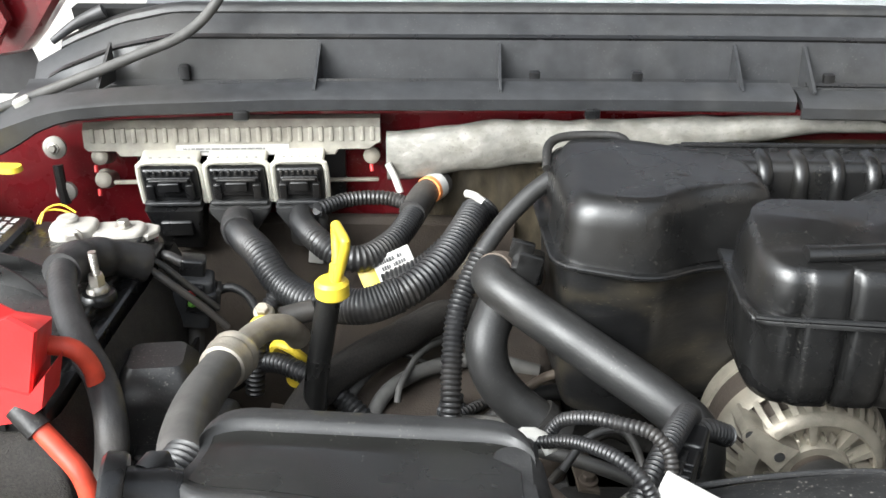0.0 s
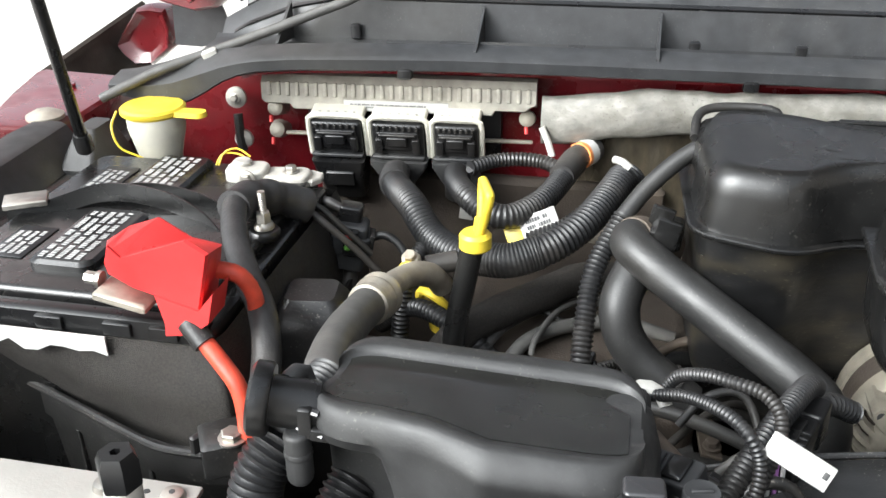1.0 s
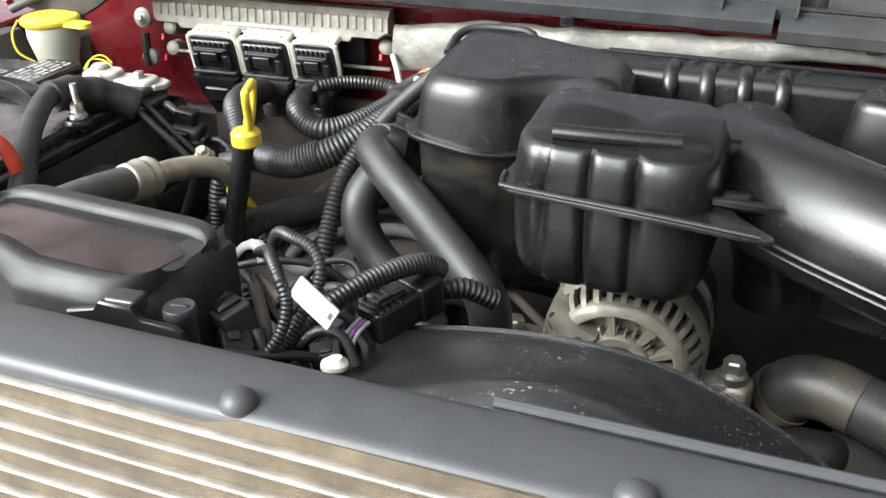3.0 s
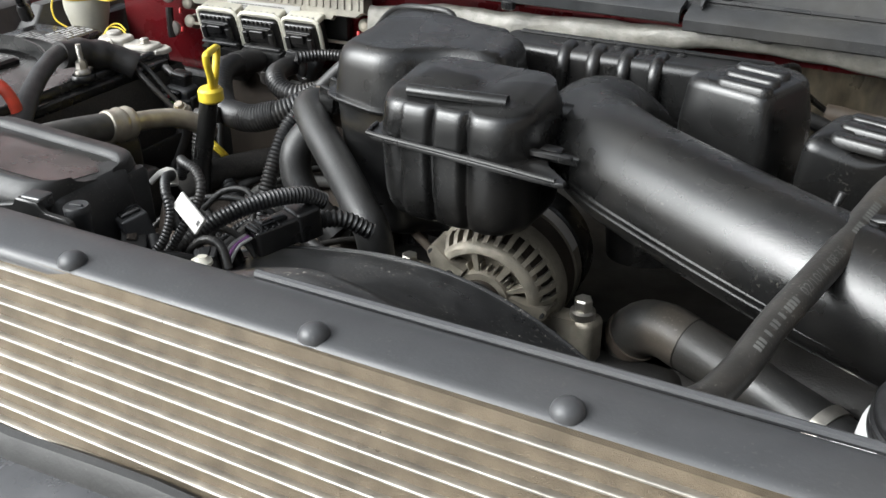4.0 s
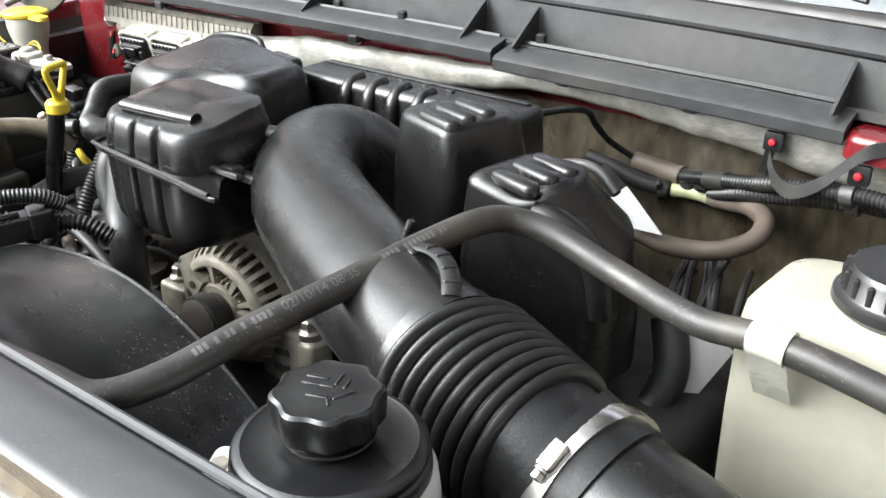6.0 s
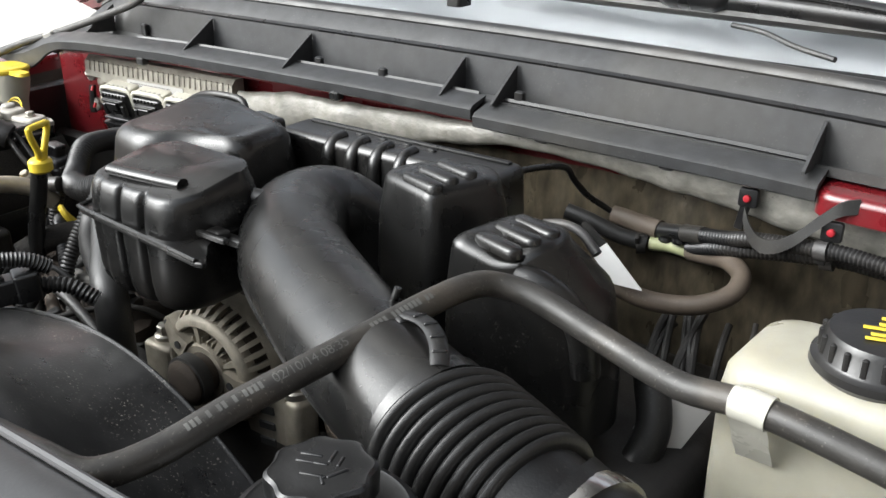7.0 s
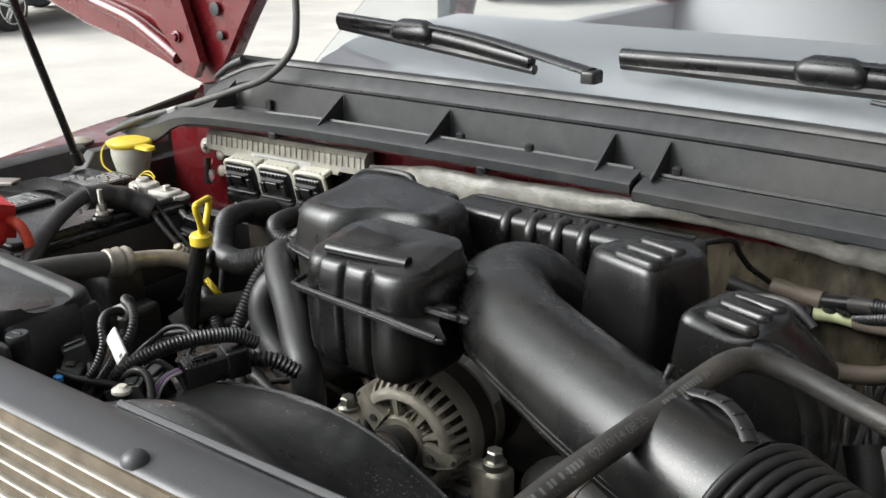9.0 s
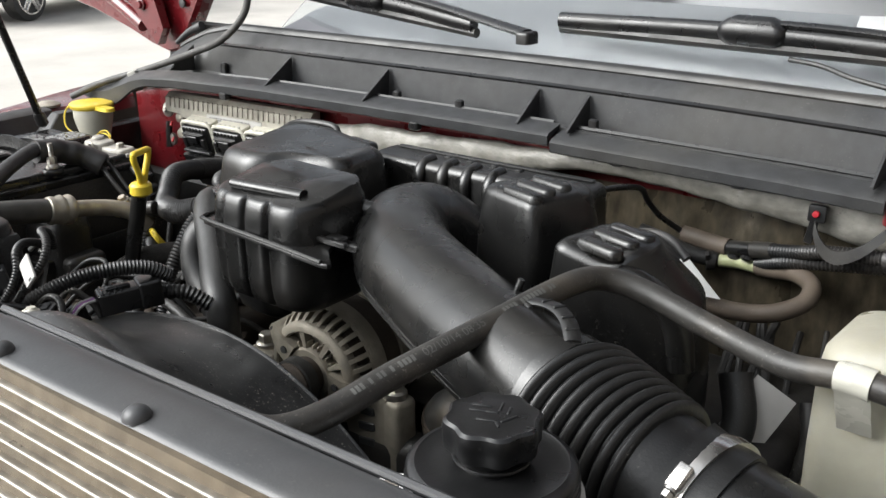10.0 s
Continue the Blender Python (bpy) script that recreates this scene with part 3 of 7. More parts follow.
for y, k, up in ((1.15, 1.0, 0.0), (1.125, 1.0, 0.0), (1.118, 0.97, 0.004), (1.118, 0.93, 0.012)):
    rings.append([(-0.60 + (x + 0.60) * k, y, z + up) for x, z in out])
part("corner", skin(rings), PAINT, hood, "pressed red corner of the inner frame")
part("pressed_ridge", hose([(-0.98, 1.11, 1.47), (-0.82, 1.108, 1.42), (-0.70, 1.106, 1.39), (-0.63, 1.105, 1.36), (-0.57, 1.104, 1.33)], 0.014, 10), PAINT, hood)
part("pressed_ridge", hose([(-0.60, 1.106, 1.62), (-0.565, 1.106, 1.48), (-0.545, 1.106, 1.40), (-0.52, 1.106, 1.33)], 0.016, 10), PAINT, hood)
inner = [(-0.72, 1.60), (-0.66, 1.46), (-0.60, 1.385), (-0.545, 1.33), (-0.515, 1.30), (-0.495, 1.33), (-0.52, 1.40), (-0.55, 1.48), (-0.58, 1.60)]
part("hinge_arm", skin([[(x, 1.105, z) for x, z in inner], [(x, 1.088, z) for x, z in inner]]), PAINT, hood)
for p in ((-0.60, 1.086, 1.45), (-0.55, 1.086, 1.37)):
    bolt(p, 0.008, 0.008, hood, up=(0, -1, 0), mat=PAINT)
for p, r in (((-0.475, 1.114, 1.42), 0.012), ((-0.465, 1.114, 1.375), 0.008), ((-0.50, 1.114, 1.50), 0.014)):
    part("drain_hole", lathe([(r, 0), (r, 0.003), (r * 0.7, 0.004)], axis(p, (p[0], p[1] - 1, p[2]))[0], 16), INK, hood)

strut = thing("hood_strut", (-0.545, 0.86, 1.19), "slim black gas strut holding the hood up", "gas strut")
s0, s1 = Vector((-0.545, 0.86, 1.187)), Vector((-0.479, 0.66, 1.78))
part("cylinder", rod(s0.lerp(s1, 0.03), s0.lerp(s1, 0.9), 0.0065), SATIN, strut)
part("piston_rod", rod(s0.lerp(s1, 0.88), s1, 0.004), STEEL, strut)
part("ball_socket", lathe([(0.006, 0), (0.010, 0.004), (0.010, 0.02), (0.008, 0.026)], axis(s0, s1)[0], 16), BLACK, strut)

# Unseen dark sheet, added to keep the hood's red out of reflections.
part("liner", box(1.0, 0.006, 0.54, Matrix.Translation(hood_pt(0.05, 0.56, 0.03)) @ pose(0, 0, 0, 90 - math.degrees(hang)), 0.005), DUSTY, hood, "unseen black sheet added under the hood")

# far things: a parked car and the truck's own mirror
mirror = thing("door_mirror", (-0.63, 1.95, 1.38), "black door mirror with an orange lamp", "mirror")
part("housing", soft_box(0.10, 0.05, 1.42, 1.8, 0.03, 0.03, Matrix.Translation((-0.66, 1.95, 0))), GREY, mirror)
part("lamp", soft_box(0.008, 0.03, 1.45, 1.75, 0.006, 0.006, Matrix.Translation((-0.765, 1.935, 0))), ORANGE, mirror, "orange lamp strip")
part("mirror_arm", box(0.03, 0.02, 0.03, pose(-0.62, 1.96, 1.395)), BLACK, mirror)
part("post", box(0.02, 0.03, 0.70, pose(-0.585, 1.98, 0.70)), CARBODY, mirror)


def parked_car(loc, turn):
    """A car 4.6 m long, nose along its own x."""
    m = Matrix.Translation(loc) @ Matrix.Rotation(radians(turn), 4, "Z")
    car = thing("parked_car", loc, "dark grey parked car with silver alloy wheels", "car", "parked cars")
    part("body", loft([(0.28, 0, 0, 2.1, 0.82, 0.3), (0.42, 0, 0, 2.28, 0.9, 0.35), (0.75, 0, 0, 2.3, 0.93, 0.35), (0.98, 0, 0, 2.2, 0.9, 0.35)], m), CARBODY, car)
    part("cabin", loft([(0.95, -0.3, 0, 1.75, 0.86, 0.3), (1.35, -0.4, 0, 1.3, 0.72, 0.3), (1.62, -0.4, 0, 1.1, 0.62, 0.3), (1.66, -0.4, 0, 0.9, 0.5, 0.3)], m), CARBODY, car)
    for x in (1.4, -1.4):
        for y in (0.82, -0.82):
            w = m @ Matrix.Translation((x, y, 0.34)) @ Matrix.Rotation(radians(-90 if y > 0 else 90), 4, "X")
            t = part("wheel", lathe([(0.24, -0.1), (0.33, -0.09), (0.34, -0.03), (0.34, 0.05), (0.33, 0.1), (0.25, 0.11)], w), RUBBER, car, "black tyre")
            bmw = bmesh.new()
            for k in range(5):
                ww = w @ Matrix.Rotation(2 * math.pi * k / 5, 4, "Z")
                box(0.025, 0.1, 0.012, ww @ Matrix.Translation((0.025, 0.13, 0.115)), 0.004, bmw)
                box(0.02, 0.1, 0.012, ww @ Matrix.Translation((-0.03, 0.13, 0.115)), 0.004, bmw)
            lathe([(0.255, 0.10), (0.255, 0.122), (0.235, 0.122), (0.235, 0.10)], w, 28, bmw)
            part("rim", bmw, CHROME, t, "silver alloy rim")
    return car


parked_car((-12.6, 8.1, 0), 110)
parked_car((-9.0, 15.5, 0), 150)

# ---- radiator end ----
cover = thing("radiator_cover", (0.3, 0.287, 1.2), "dark grey plastic cover strip over the radiator", "radiator cover")


def cover_ring(x):
    """The strip's section at x; it runs a little askew to the truck."""
    s = 0.012 * (x - 0.3)
    return [(x, y + s, z) for y, z in ((0.2690, 1.2500), (0.2665, 1.2530), (0.2662, 1.2575), (0.2672, 1.2615), (0.2700, 1.2642), (0.2740, 1.2650), (0.2960, 1.2660), (0.3060, 1.2650),
                                       (0.3140, 1.2620), (0.3185, 1.2580), (0.3205, 1.2530), (0.3190, 1.2480), (0.3150, 1.2470), (0.2740, 1.2480))]


rings = [[(x, 0.293 + (y - 0.293) * k, z) for x, y, z in cover_ring(x0)] for x0, k in ((-0.0545, 0.55), (-0.0530, 0.78), (-0.0495, 0.93))]
part("strip", skin(rings + [cover_ring(-0.044 + 0.994 * i / 26) for i in range(27)]), COVER, cover)
part("rear_bead", hose([(0.30, 0.3195, 1.262), (0.5, 0.322, 1.262), (0.93, 0.327, 1.262)], 0.003, 8, 0.03), COVER, cover)
for x in (0.193, 0.373, 0.52, 0.69, 0.86):
    part("push_pin", lathe([(0.0092, 0), (0.0090, 0.0022), (0.0080, 0.0046), (0.0060, 0.0066), (0.0034, 0.0078), (0.0008, 0.0082)], pose(x, 0.2755 + 0.012 * (x - 0.3), 1.2640), 24), COVER, cover, "domed round push pin")

# condenser: fins between flat tubes, leaning forward towards its foot
cond = thing("condenser", (0.35, 0.262, 0.8), "dusty aluminium condenser with pale flat tubes", "condenser")
LEAN = 0.30
part("fin_pack", skin([[(x, 0.264 + LEAN * (z - 1.255), z) for x, z in ((-0.045, 1.262), (0.87, 1.262), (0.87, 0.82), (-0.045, 0.82))],
                       [(x, 0.284 + LEAN * (z - 1.255), z) for x, z in ((-0.045, 1.262), (0.87, 1.262), (0.87, 0.82), (-0.045, 0.82))]]), FIN, cond, "brown dusty cooling fins")
for i in range(36):
    z = 1.2545 - i * 0.0112
    part("tube", box(0.457, 0.0032, 0.0010, pose(0.413, 0.2625 + LEAN * (z - 1.255), z), 0.0005), TUBE, cond)
part("header_tank", rod((-0.048, 0.13, 0.8), (-0.048, 0.262, 1.235), 0.010), PIPE, cond)

grille = thing("grille_seal", (0.0, 0.2, 1.0), "glossy black plastic air seal in front of the condenser", "air seal")


def seal_top(x):
    return bend(x, (-0.5, -0.1, 0.06, 0.105, 0.155, 0.203, 0.248, 0.30, 0.36, 0.45, 0.6), (1.20, 1.172, 1.156, 1.1525, 1.150, 1.154, 1.158, 1.161, 1.155, 1.13, 1.08))


xs = [-0.56 + 0.04 * i for i in range(30)]
part("edge", skin([[(x, 0.232 + a, seal_top(x) + b) for a, b in ((0.0, 0.0), (-0.004, 0.0028), (-0.009, 0.0015), (-0.0165, -0.0105), (-0.0165, -0.0165), (-0.010, -0.017), (0.0, -0.010))] for x in xs]), RUBBER, grille, "black rubber edge")
part("skirt", skin([[(x, 0.2155, seal_top(x) - 0.012), (x, 0.205, seal_top(x) - 0.014), (x, 0.16, seal_top(x) - 0.035 + 0.012 * math.sin(14 * x)), (x, 0.10, seal_top(x) - 0.055 + 0.016 * math.sin(14 * x + 0.6)), (x, 0.03, seal_top(x) - 0.075),
                     (x, -0.05, seal_top(x) - 0.085), (x, -0.06, seal_top(x) - 0.12), (x, -0.06, 0.8), (x, 0.2155, 0.8)] for x in xs]), SHEEN, grille, "glossy grey deflector sheet")

# lower radiator body behind the cover, hidden but closing the bay
solo("radiator", box(0.44, 0.03, 0.31, pose(0.42, 0.33, 0.9), 0.004), IRON, (0.42, 0.33, 0.57), "dark radiator core behind the condenser", "radiator")
solo("radiator_support", box(0.17, 0.03, 0.03, pose(-0.26, 0.30, 1.13), 0.004), WHITE, (-0.26, 0.3, 1.1), "pale painted steel crossmember", "crossmember")

# fan shroud
shroud = thing("fan_shroud", (0.36, 0.42, 0.9), "black moulded fan shroud with dust spots", "fan shroud")
rings = []
for y, up in ((0.322, 0.058), (0.331, 0.066), (0.342, 0.0735), (0.353, 0.0775), (0.363, 0.0770), (0.374, 0.071), (0.388, 0.060), (0.405, 0.045), (0.43, 0.027), (0.46, 0.013), (0.49, 0.006), (0.51, 0.003), (0.519, 0.0), (0.52, -0.006), (0.515, -0.012)):
    ring = []
    for k in range(45):
        x = -0.03 + 0.69 * k / 44
        dx = x - 0.30
        flat_up = float(np.interp(y, (0.322, 0.335, 0.36, 0.385, 0.41, 0.46, 0.51, 0.52), (0.066, 0.064, 0.052, 0.03, 0.017, 0.009, 0.004, -0.006)))
        w = min(1.0, max(0.0, (x - 0.16) / 0.16))
        w = w * w * (3 - 2 * w)
        ring.append((x, y, 1.168 + (flat_up + (up - flat_up) * w) * (1 - 0.5 * abs(dx)) - (1.0 if dx < 0 else 2.15) * dx * dx))
    rings.append(ring)
part("dome", skin(rings, cap=False, closed=False), SHROUD, shroud)
part("rear_lip", hose([(x, 0.519, 1.168 - (1.0 if x < 0.3 else 2.15) * (x - 0.3) ** 2) for x in (-0.02, 0.06, 0.14, 0.22, 0.3, 0.38, 0.46, 0.54, 0.62)], 0.0022, 8, 0.015), SHROUD, shroud)
for x in (0.10,):
    part("moulded_rib", hose([(x, y, 1.1685 + up * (1 - 0.5 * abs(x - 0.3)) - (1.0 if x < 0.3 else 2.15) * (x - 0.3) ** 2) for y, up in ((0.335, 0.064), (0.36, 0.052), (0.385, 0.03), (0.41, 0.017), (0.46, 0.009), (0.51, 0.004))], 0.0022, 8), SHROUD, shroud)
solo("fan_hub", lathe([(0.25, 0), (0.25, 0.02), (0.06, 0.03), (0.06, 0.06)], axis((0.335, 0.40, 0.90), (0.335, 0.6, 0.90))[0]), IRON, (0.335, 0.42, 0.9), "dark engine fan inside its shroud", "fan")

# engine mass
block = thing("engine_block", (0.3, 0.8, 0.5), "dark dirty engine block with brown castings", "engine")
part("crankcase", box(0.33, 0.2, 0.22, pose(0.34, 0.86, 0.80), 0.02), IRON, block)
part("head", soft_box(0.12, 0.18, 0.8, 1.06, 0.02, 0.02, pose(0.0, 0.86, 0)), RUST_AND_SHADE, block, "brown rusted casting")
part("head", soft_box(0.10, 0.16, 0.8, 1.07, 0.02, 0.02, pose(0.66, 0.80, 0)), IRON, block)
part("timing_cover", soft_box(0.2, 0.05, 0.6, 1.02, 0.03, 0.02, pose(0.30, 0.70, 0)), IRON, block)
part("heater_pipe", hose([(-0.06, 0.72, 1.05), (0.0, 0.69, 1.075), (0.06, 0.685, 1.08), (0.12, 0.69, 1.07)], 0.008), GREYHOSE, block)
part("fuel_pipe", hose([(-0.085, 0.72, 1.05), (-0.075, 0.747, 1.07), (-0.059, 0.784, 1.072), (-0.034, 0.818, 1.07), (0.001, 0.844, 1.07), (0.05, 0.86, 1.06)], 0.0065), GREYHOSE, block)
part("fuel_pipe", hose([(-0.060, 0.71, 1.05), (-0.045, 0.7395, 1.07), (-0.024, 0.767, 1.073), (0.006, 0.790, 1.072), (0.048, 0.805, 1.07), (0.10, 0.80, 1.06)], 0.0072), GREYHOSE, block)
part("thin_lead", hose([(-0.032, 0.730, 1.07), (-0.030, 0.740, 1.08), (-0.019, 0.782, 1.082), (-0.006, 0.810, 1.08), (0.01, 0.84, 1.07)], 0.0030), GREYHOSE, block)
part("woven_sleeve", hose([(-0.12, 0.69, 1.07), (-0.0995, 0.726, 1.087), (-0.068, 0.770, 1.09), (-0.037, 0.805, 1.09), (0.003, 0.851, 1.09), (0.04, 0.88, 1.08)], 0.0165, bumpy=0.06), WOVEN, block)
part("canister", soft_box(0.035, 0.03, 1.0, 1.09, 0.012, 0.01, pose(-0.20, 0.68, 0)), DUSTY, block)
part("canister", loft([(0.95, 0, 0, 0.036, 0.034, 0.010), (1.12, 0, 0, 0.034, 0.032, 0.010), (1.140, 0, 0.002, 0.030, 0.027, 0.010), (1.150, 0, 0.004, 0.022, 0.020, 0.008)], pose(-0.222, 0.672, 0, 0, 0, 8)), DUSTY, block, "black moulded canister")
part("canister_step", soft_box(0.022, 0.010, 0.98, 1.088, 0.005, 0.004, pose(-0.215, 0.634, 0, 0, 0, 8)), DUSTY, block)

# alternator
alt = thing("alternator", (0.325, 0.62, 1.0), "pale cast aluminium alternator with vent slots", "alternator")
am = axis((0.305, 0.630, 1.077), (0.298, 0.9, 1.081))[0]
AR = 0.070


def sector(r0, r1, a0, a1, z0, z1, n=6):
    """A flat block of a ring between two angles, in degrees."""
    arc = [radians(a0 + (a1 - a0) * i / n) for i in range(n + 1)]
    o = [(r1 * math.cos(a), r1 * math.sin(a)) for a in arc] + [(r0 * math.cos(a), r0 * math.sin(a)) for a in reversed(arc)]
    e = 0.0012
    cx, cy = (r0 + r1) / 2 * math.cos((arc[0] + arc[-1]) / 2), (r0 + r1) / 2 * math.sin((arc[0] + arc[-1]) / 2)
    inn = [(cx + (x - cx) * (1 - e / max(0.004, math.hypot(x - cx, y - cy))), cy + (y - cy) * (1 - e / max(0.004, math.hypot(x - cx, y - cy)))) for x, y in o]
    return skin([[(x, y, z1) for x, y in o], [(x, y, z0 + e) for x, y in o], [(x, y, z0) for x, y in inn]], am)


part("stator", lathe([(AR * 0.9, 0.046), (AR * 0.965, 0.048), (AR * 0.965, 0.072), (AR * 0.93, 0.075)], am, 48), RUST_AND_SHADE, alt, "dark laminated stator ring")
part("rear_housing", lathe([(AR * 0.9, 0.072), (AR * 0.99, 0.074), (AR * 0.99, 0.088), (AR * 0.93, 0.092)], am, 48), ALU, alt)
part("rear_cover", lathe([(AR * 0.9, 0.090), (AR * 1.0, 0.094), (AR * 0.98, 0.125), (AR * 0.8, 0.142), (0.01, 0.145)], am, 48), SATIN, alt, "black rear cover")
part("data_label", skin([[am @ Vector((AR * 0.992 * math.cos(a), AR * 0.992 * math.sin(a), z)) for z in (0.074, 0.088)] for a in (radians(112 + 4 * i) for i in range(12))], cap=False, closed=False), PAPER, alt, "pale printed label")
part("pulley", lathe([(0.008, -0.032), (0.019, -0.032), (0.0235, -0.029), (0.0235, -0.012), (0.021, -0.010), (0.021, 0.004)], am, 36), RUST_AND_SHADE, alt, "brown worn pulley hub")
part("pulley_belt", lathe([(0.0235, -0.027), (0.0262, -0.0262), (0.0262, -0.0138), (0.0235, -0.013)], am, 36), RUBBER, alt, "black belt on the pulley")
part("hub_ring", lathe([(0.020, 0.012), (0.020, -0.002), (AR * 0.40, -0.003), (AR * 0.425, 0.001), (AR * 0.42, 0.012)], am, 40), ALU, alt)
part("front_ring", lathe([(AR * 0.665, 0.012), (AR * 0.665, 0.0002), (AR * 0.69, -0.0014), (AR * 0.76, -0.0002), (AR * 0.81, 0.0028), (AR * 0.835, 0.0062), (AR * 0.81, 0.016)], am, 60), ALU, alt)
part("rear_ring", lathe([(AR * 0.86, 0.034), (AR * 0.945, 0.0255), (AR * 0.985, 0.030), (AR * 0.99, 0.047), (AR * 0.9, 0.048)], am, 52), ALU, alt)
for k in range(34):
    mm = am @ Matrix.Rotation(2 * math.pi * k / 34, 4, "Z")
    part("vent_bar", skin([[(-0.0024, AR * 0.80, 0.0030), (0.0024, AR * 0.80, 0.0030), (0.0020, AR * 0.77, 0.014), (-0.0020, AR * 0.77, 0.014)],
                           [(-0.0024, AR * 0.86, 0.0075), (0.0024, AR * 0.86, 0.0075), (0.0020, AR * 0.82, 0.017), (-0.0020, AR * 0.82, 0.017)],
                           [(-0.0026, AR * 0.925, 0.0150), (0.0026, AR * 0.925, 0.0150), (0.0020, AR * 0.87, 0.022), (-0.0020, AR * 0.87, 0.022)],
                           [(-0.0026, AR * 0.970, 0.0300), (0.0026, AR * 0.970, 0.0300), (0.0020, AR * 0.90, 0.034), (-0.0020, AR * 0.90, 0.034)]], mm), ALU, alt)
part("slot_backing", lathe([(AR * 0.74, 0.014), (AR * 0.80, 0.020), (AR * 0.86, 0.030), (AR * 0.87, 0.040)], am, 48), RUST_AND_SHADE, alt, "dark windings behind the slots")
# arms across the windows of the front face, with short fins at their feet
for a, w in ((34, 20), (80, 9), (124, 10), (184, 22), (228, 9), (290, 20), (330, 9), (154, 8)):
    part("arm", sector(AR * 0.40, AR * 0.70, a - w / 2, a + w / 2, -0.0008, 0.010), ALU, alt)
for a in range(-178, 182, 12):
    part("cooling_fin", sector(AR * 0.40, AR * (0.52 if (a // 12) % 2 else 0.49), a - 1.6, a + 1.6, 0.001, 0.010, 2), ALU, alt)
part("fan_disc", lathe([(0.01, 0.020), (AR * 0.72, 0.020), (AR * 0.72, 0.04), (0.01, 0.04)], am, 36), OLIVE, alt, "dusty olive cooling fan inside")
for k in range(11):
    a = 360 * k / 11
    part("fan_blade", sector(AR * 0.48, AR * 0.68, a, a + 11, 0.0135, 0.021, 3), OLIVE, alt)
# raised ears with their holes
for a, r in ((34, 0.95), (184, 0.86), (290, 0.9)):
    mm = am @ Matrix.Rotation(radians(a), 4, "Z")
    ear = part("ear", skin([[(AR * 0.42, -0.013, z1), (AR * 0.68, -0.010, z1), (AR * r, -0.0075, z1 + zo), (AR * (r + 0.06), -0.0035, z1 + zo), (AR * (r + 0.06), 0.0035, z1 + zo), (AR * r, 0.0075, z1 + zo), (AR * 0.68, 0.010, z1), (AR * 0.42, 0.013, z1)]
                            for z1, zo in ((0.016, 0.02), (-0.0035, 0.009), (-0.005, 0.008))], mm), ALU, alt, "cast fixing ear")
    for q, z in ((0.55, -0.0052), (r - 0.02, 0.0028)):
        part("ear_hole", lathe([(0.0042, 0), (0.0042, -0.0012), (0.001, -0.0014)], mm @ Matrix.Translation((AR * q, 0, z)), 14), INK, ear)
# cast mount below, with ribbed side
part("mount", soft_box(0.018, 0.015, 0.93, 1.064, 0.009, 0.007, pose(0.394, 0.666, 0, 0, 0, -12)), ALU, alt, "cast mounting foot")
part("mount_web", skin([[(x, 0.652, z) for x, z in ((0.325, 1.05), (0.36, 1.062), (0.392, 1.064), (0.392, 0.96), (0.345, 0.98))], [(x, 0.672, z) for x, z in ((0.325, 1.05), (0.36, 1.062), (0.392, 1.064), (0.392, 0.96), (0.345, 0.98))]]), ALU, alt)
for z in (1.005, 1.024, 1.042):
    part("mount_slot", box(0.011, 0.0015, 0.0045, pose(0.364, 0.6512, z, 0, -8, 0), 0.001), INK, alt)
bolt((0.395, 0.664, 1.066), 0.0090, 0.018, alt, mat=STEEL)
part("washer", lathe([(0.0120, 1.0635), (0.0125, 1.065), (0.0118, 1.067), (0.009, 1.0675)], pose(0.395, 0.664, 0), 26), STEEL, alt)
bolt((0.211, 0.655, 1.073), 0.0085, 0.016, alt, mat=STEEL)
part("side_mount", soft_box(0.022, 0.02, 0.98, 1.073, 0.006, 0.006, pose(0.216, 0.657, 0)), ALU, alt)

# air intake: resonators, ducts, covers


def rpoly(pts, r, n=5):
    """A closed outline through the corners pts, each rounded by r (one number, or one a corner)."""
    P, out = [Vector(p) for p in pts], []
    for i, p in enumerate(P):
        a, b = P[i - 1], P[(i + 1) % len(P)]
        k = r[i] if isinstance(r, (tuple, list)) else r
        k = min(k, (a - p).length * 0.48, (b - p).length * 0.48)
        s, e = p + (a - p).normalized() * k, p + (b - p).normalized() * k
        out += [s * (1 - t) ** 2 + p * 2 * t * (1 - t) + e * t * t for t in (j / n for j in range(n + 1))]
    return out


def inset(pts, d, z):
    """The corners pts drawn in by about d, at the height z (or raised by it where it is a function of the point)."""
    c = sum((Vector(p) for p in pts), Vector()) / len(pts)
    out = []
    for p in pts:
        v = Vector(p) - c
        v.z = 0
        q = Vector(p) - v.normalized() * min(d * 1.3, v.length * 0.95)
        q.z = z(q) if callable(z) else z
        out.append(q)
    return out


RES = pose(0.296, 0.628, 0, 0, 0, -2)
res = thing("resonator_box", (0.296, 0.628, 1.17), "satin black ribbed air resonator box with a seam flange", "resonator")
LOBES = (-0.073, -0.044, -0.012, 0.020, 0.074)


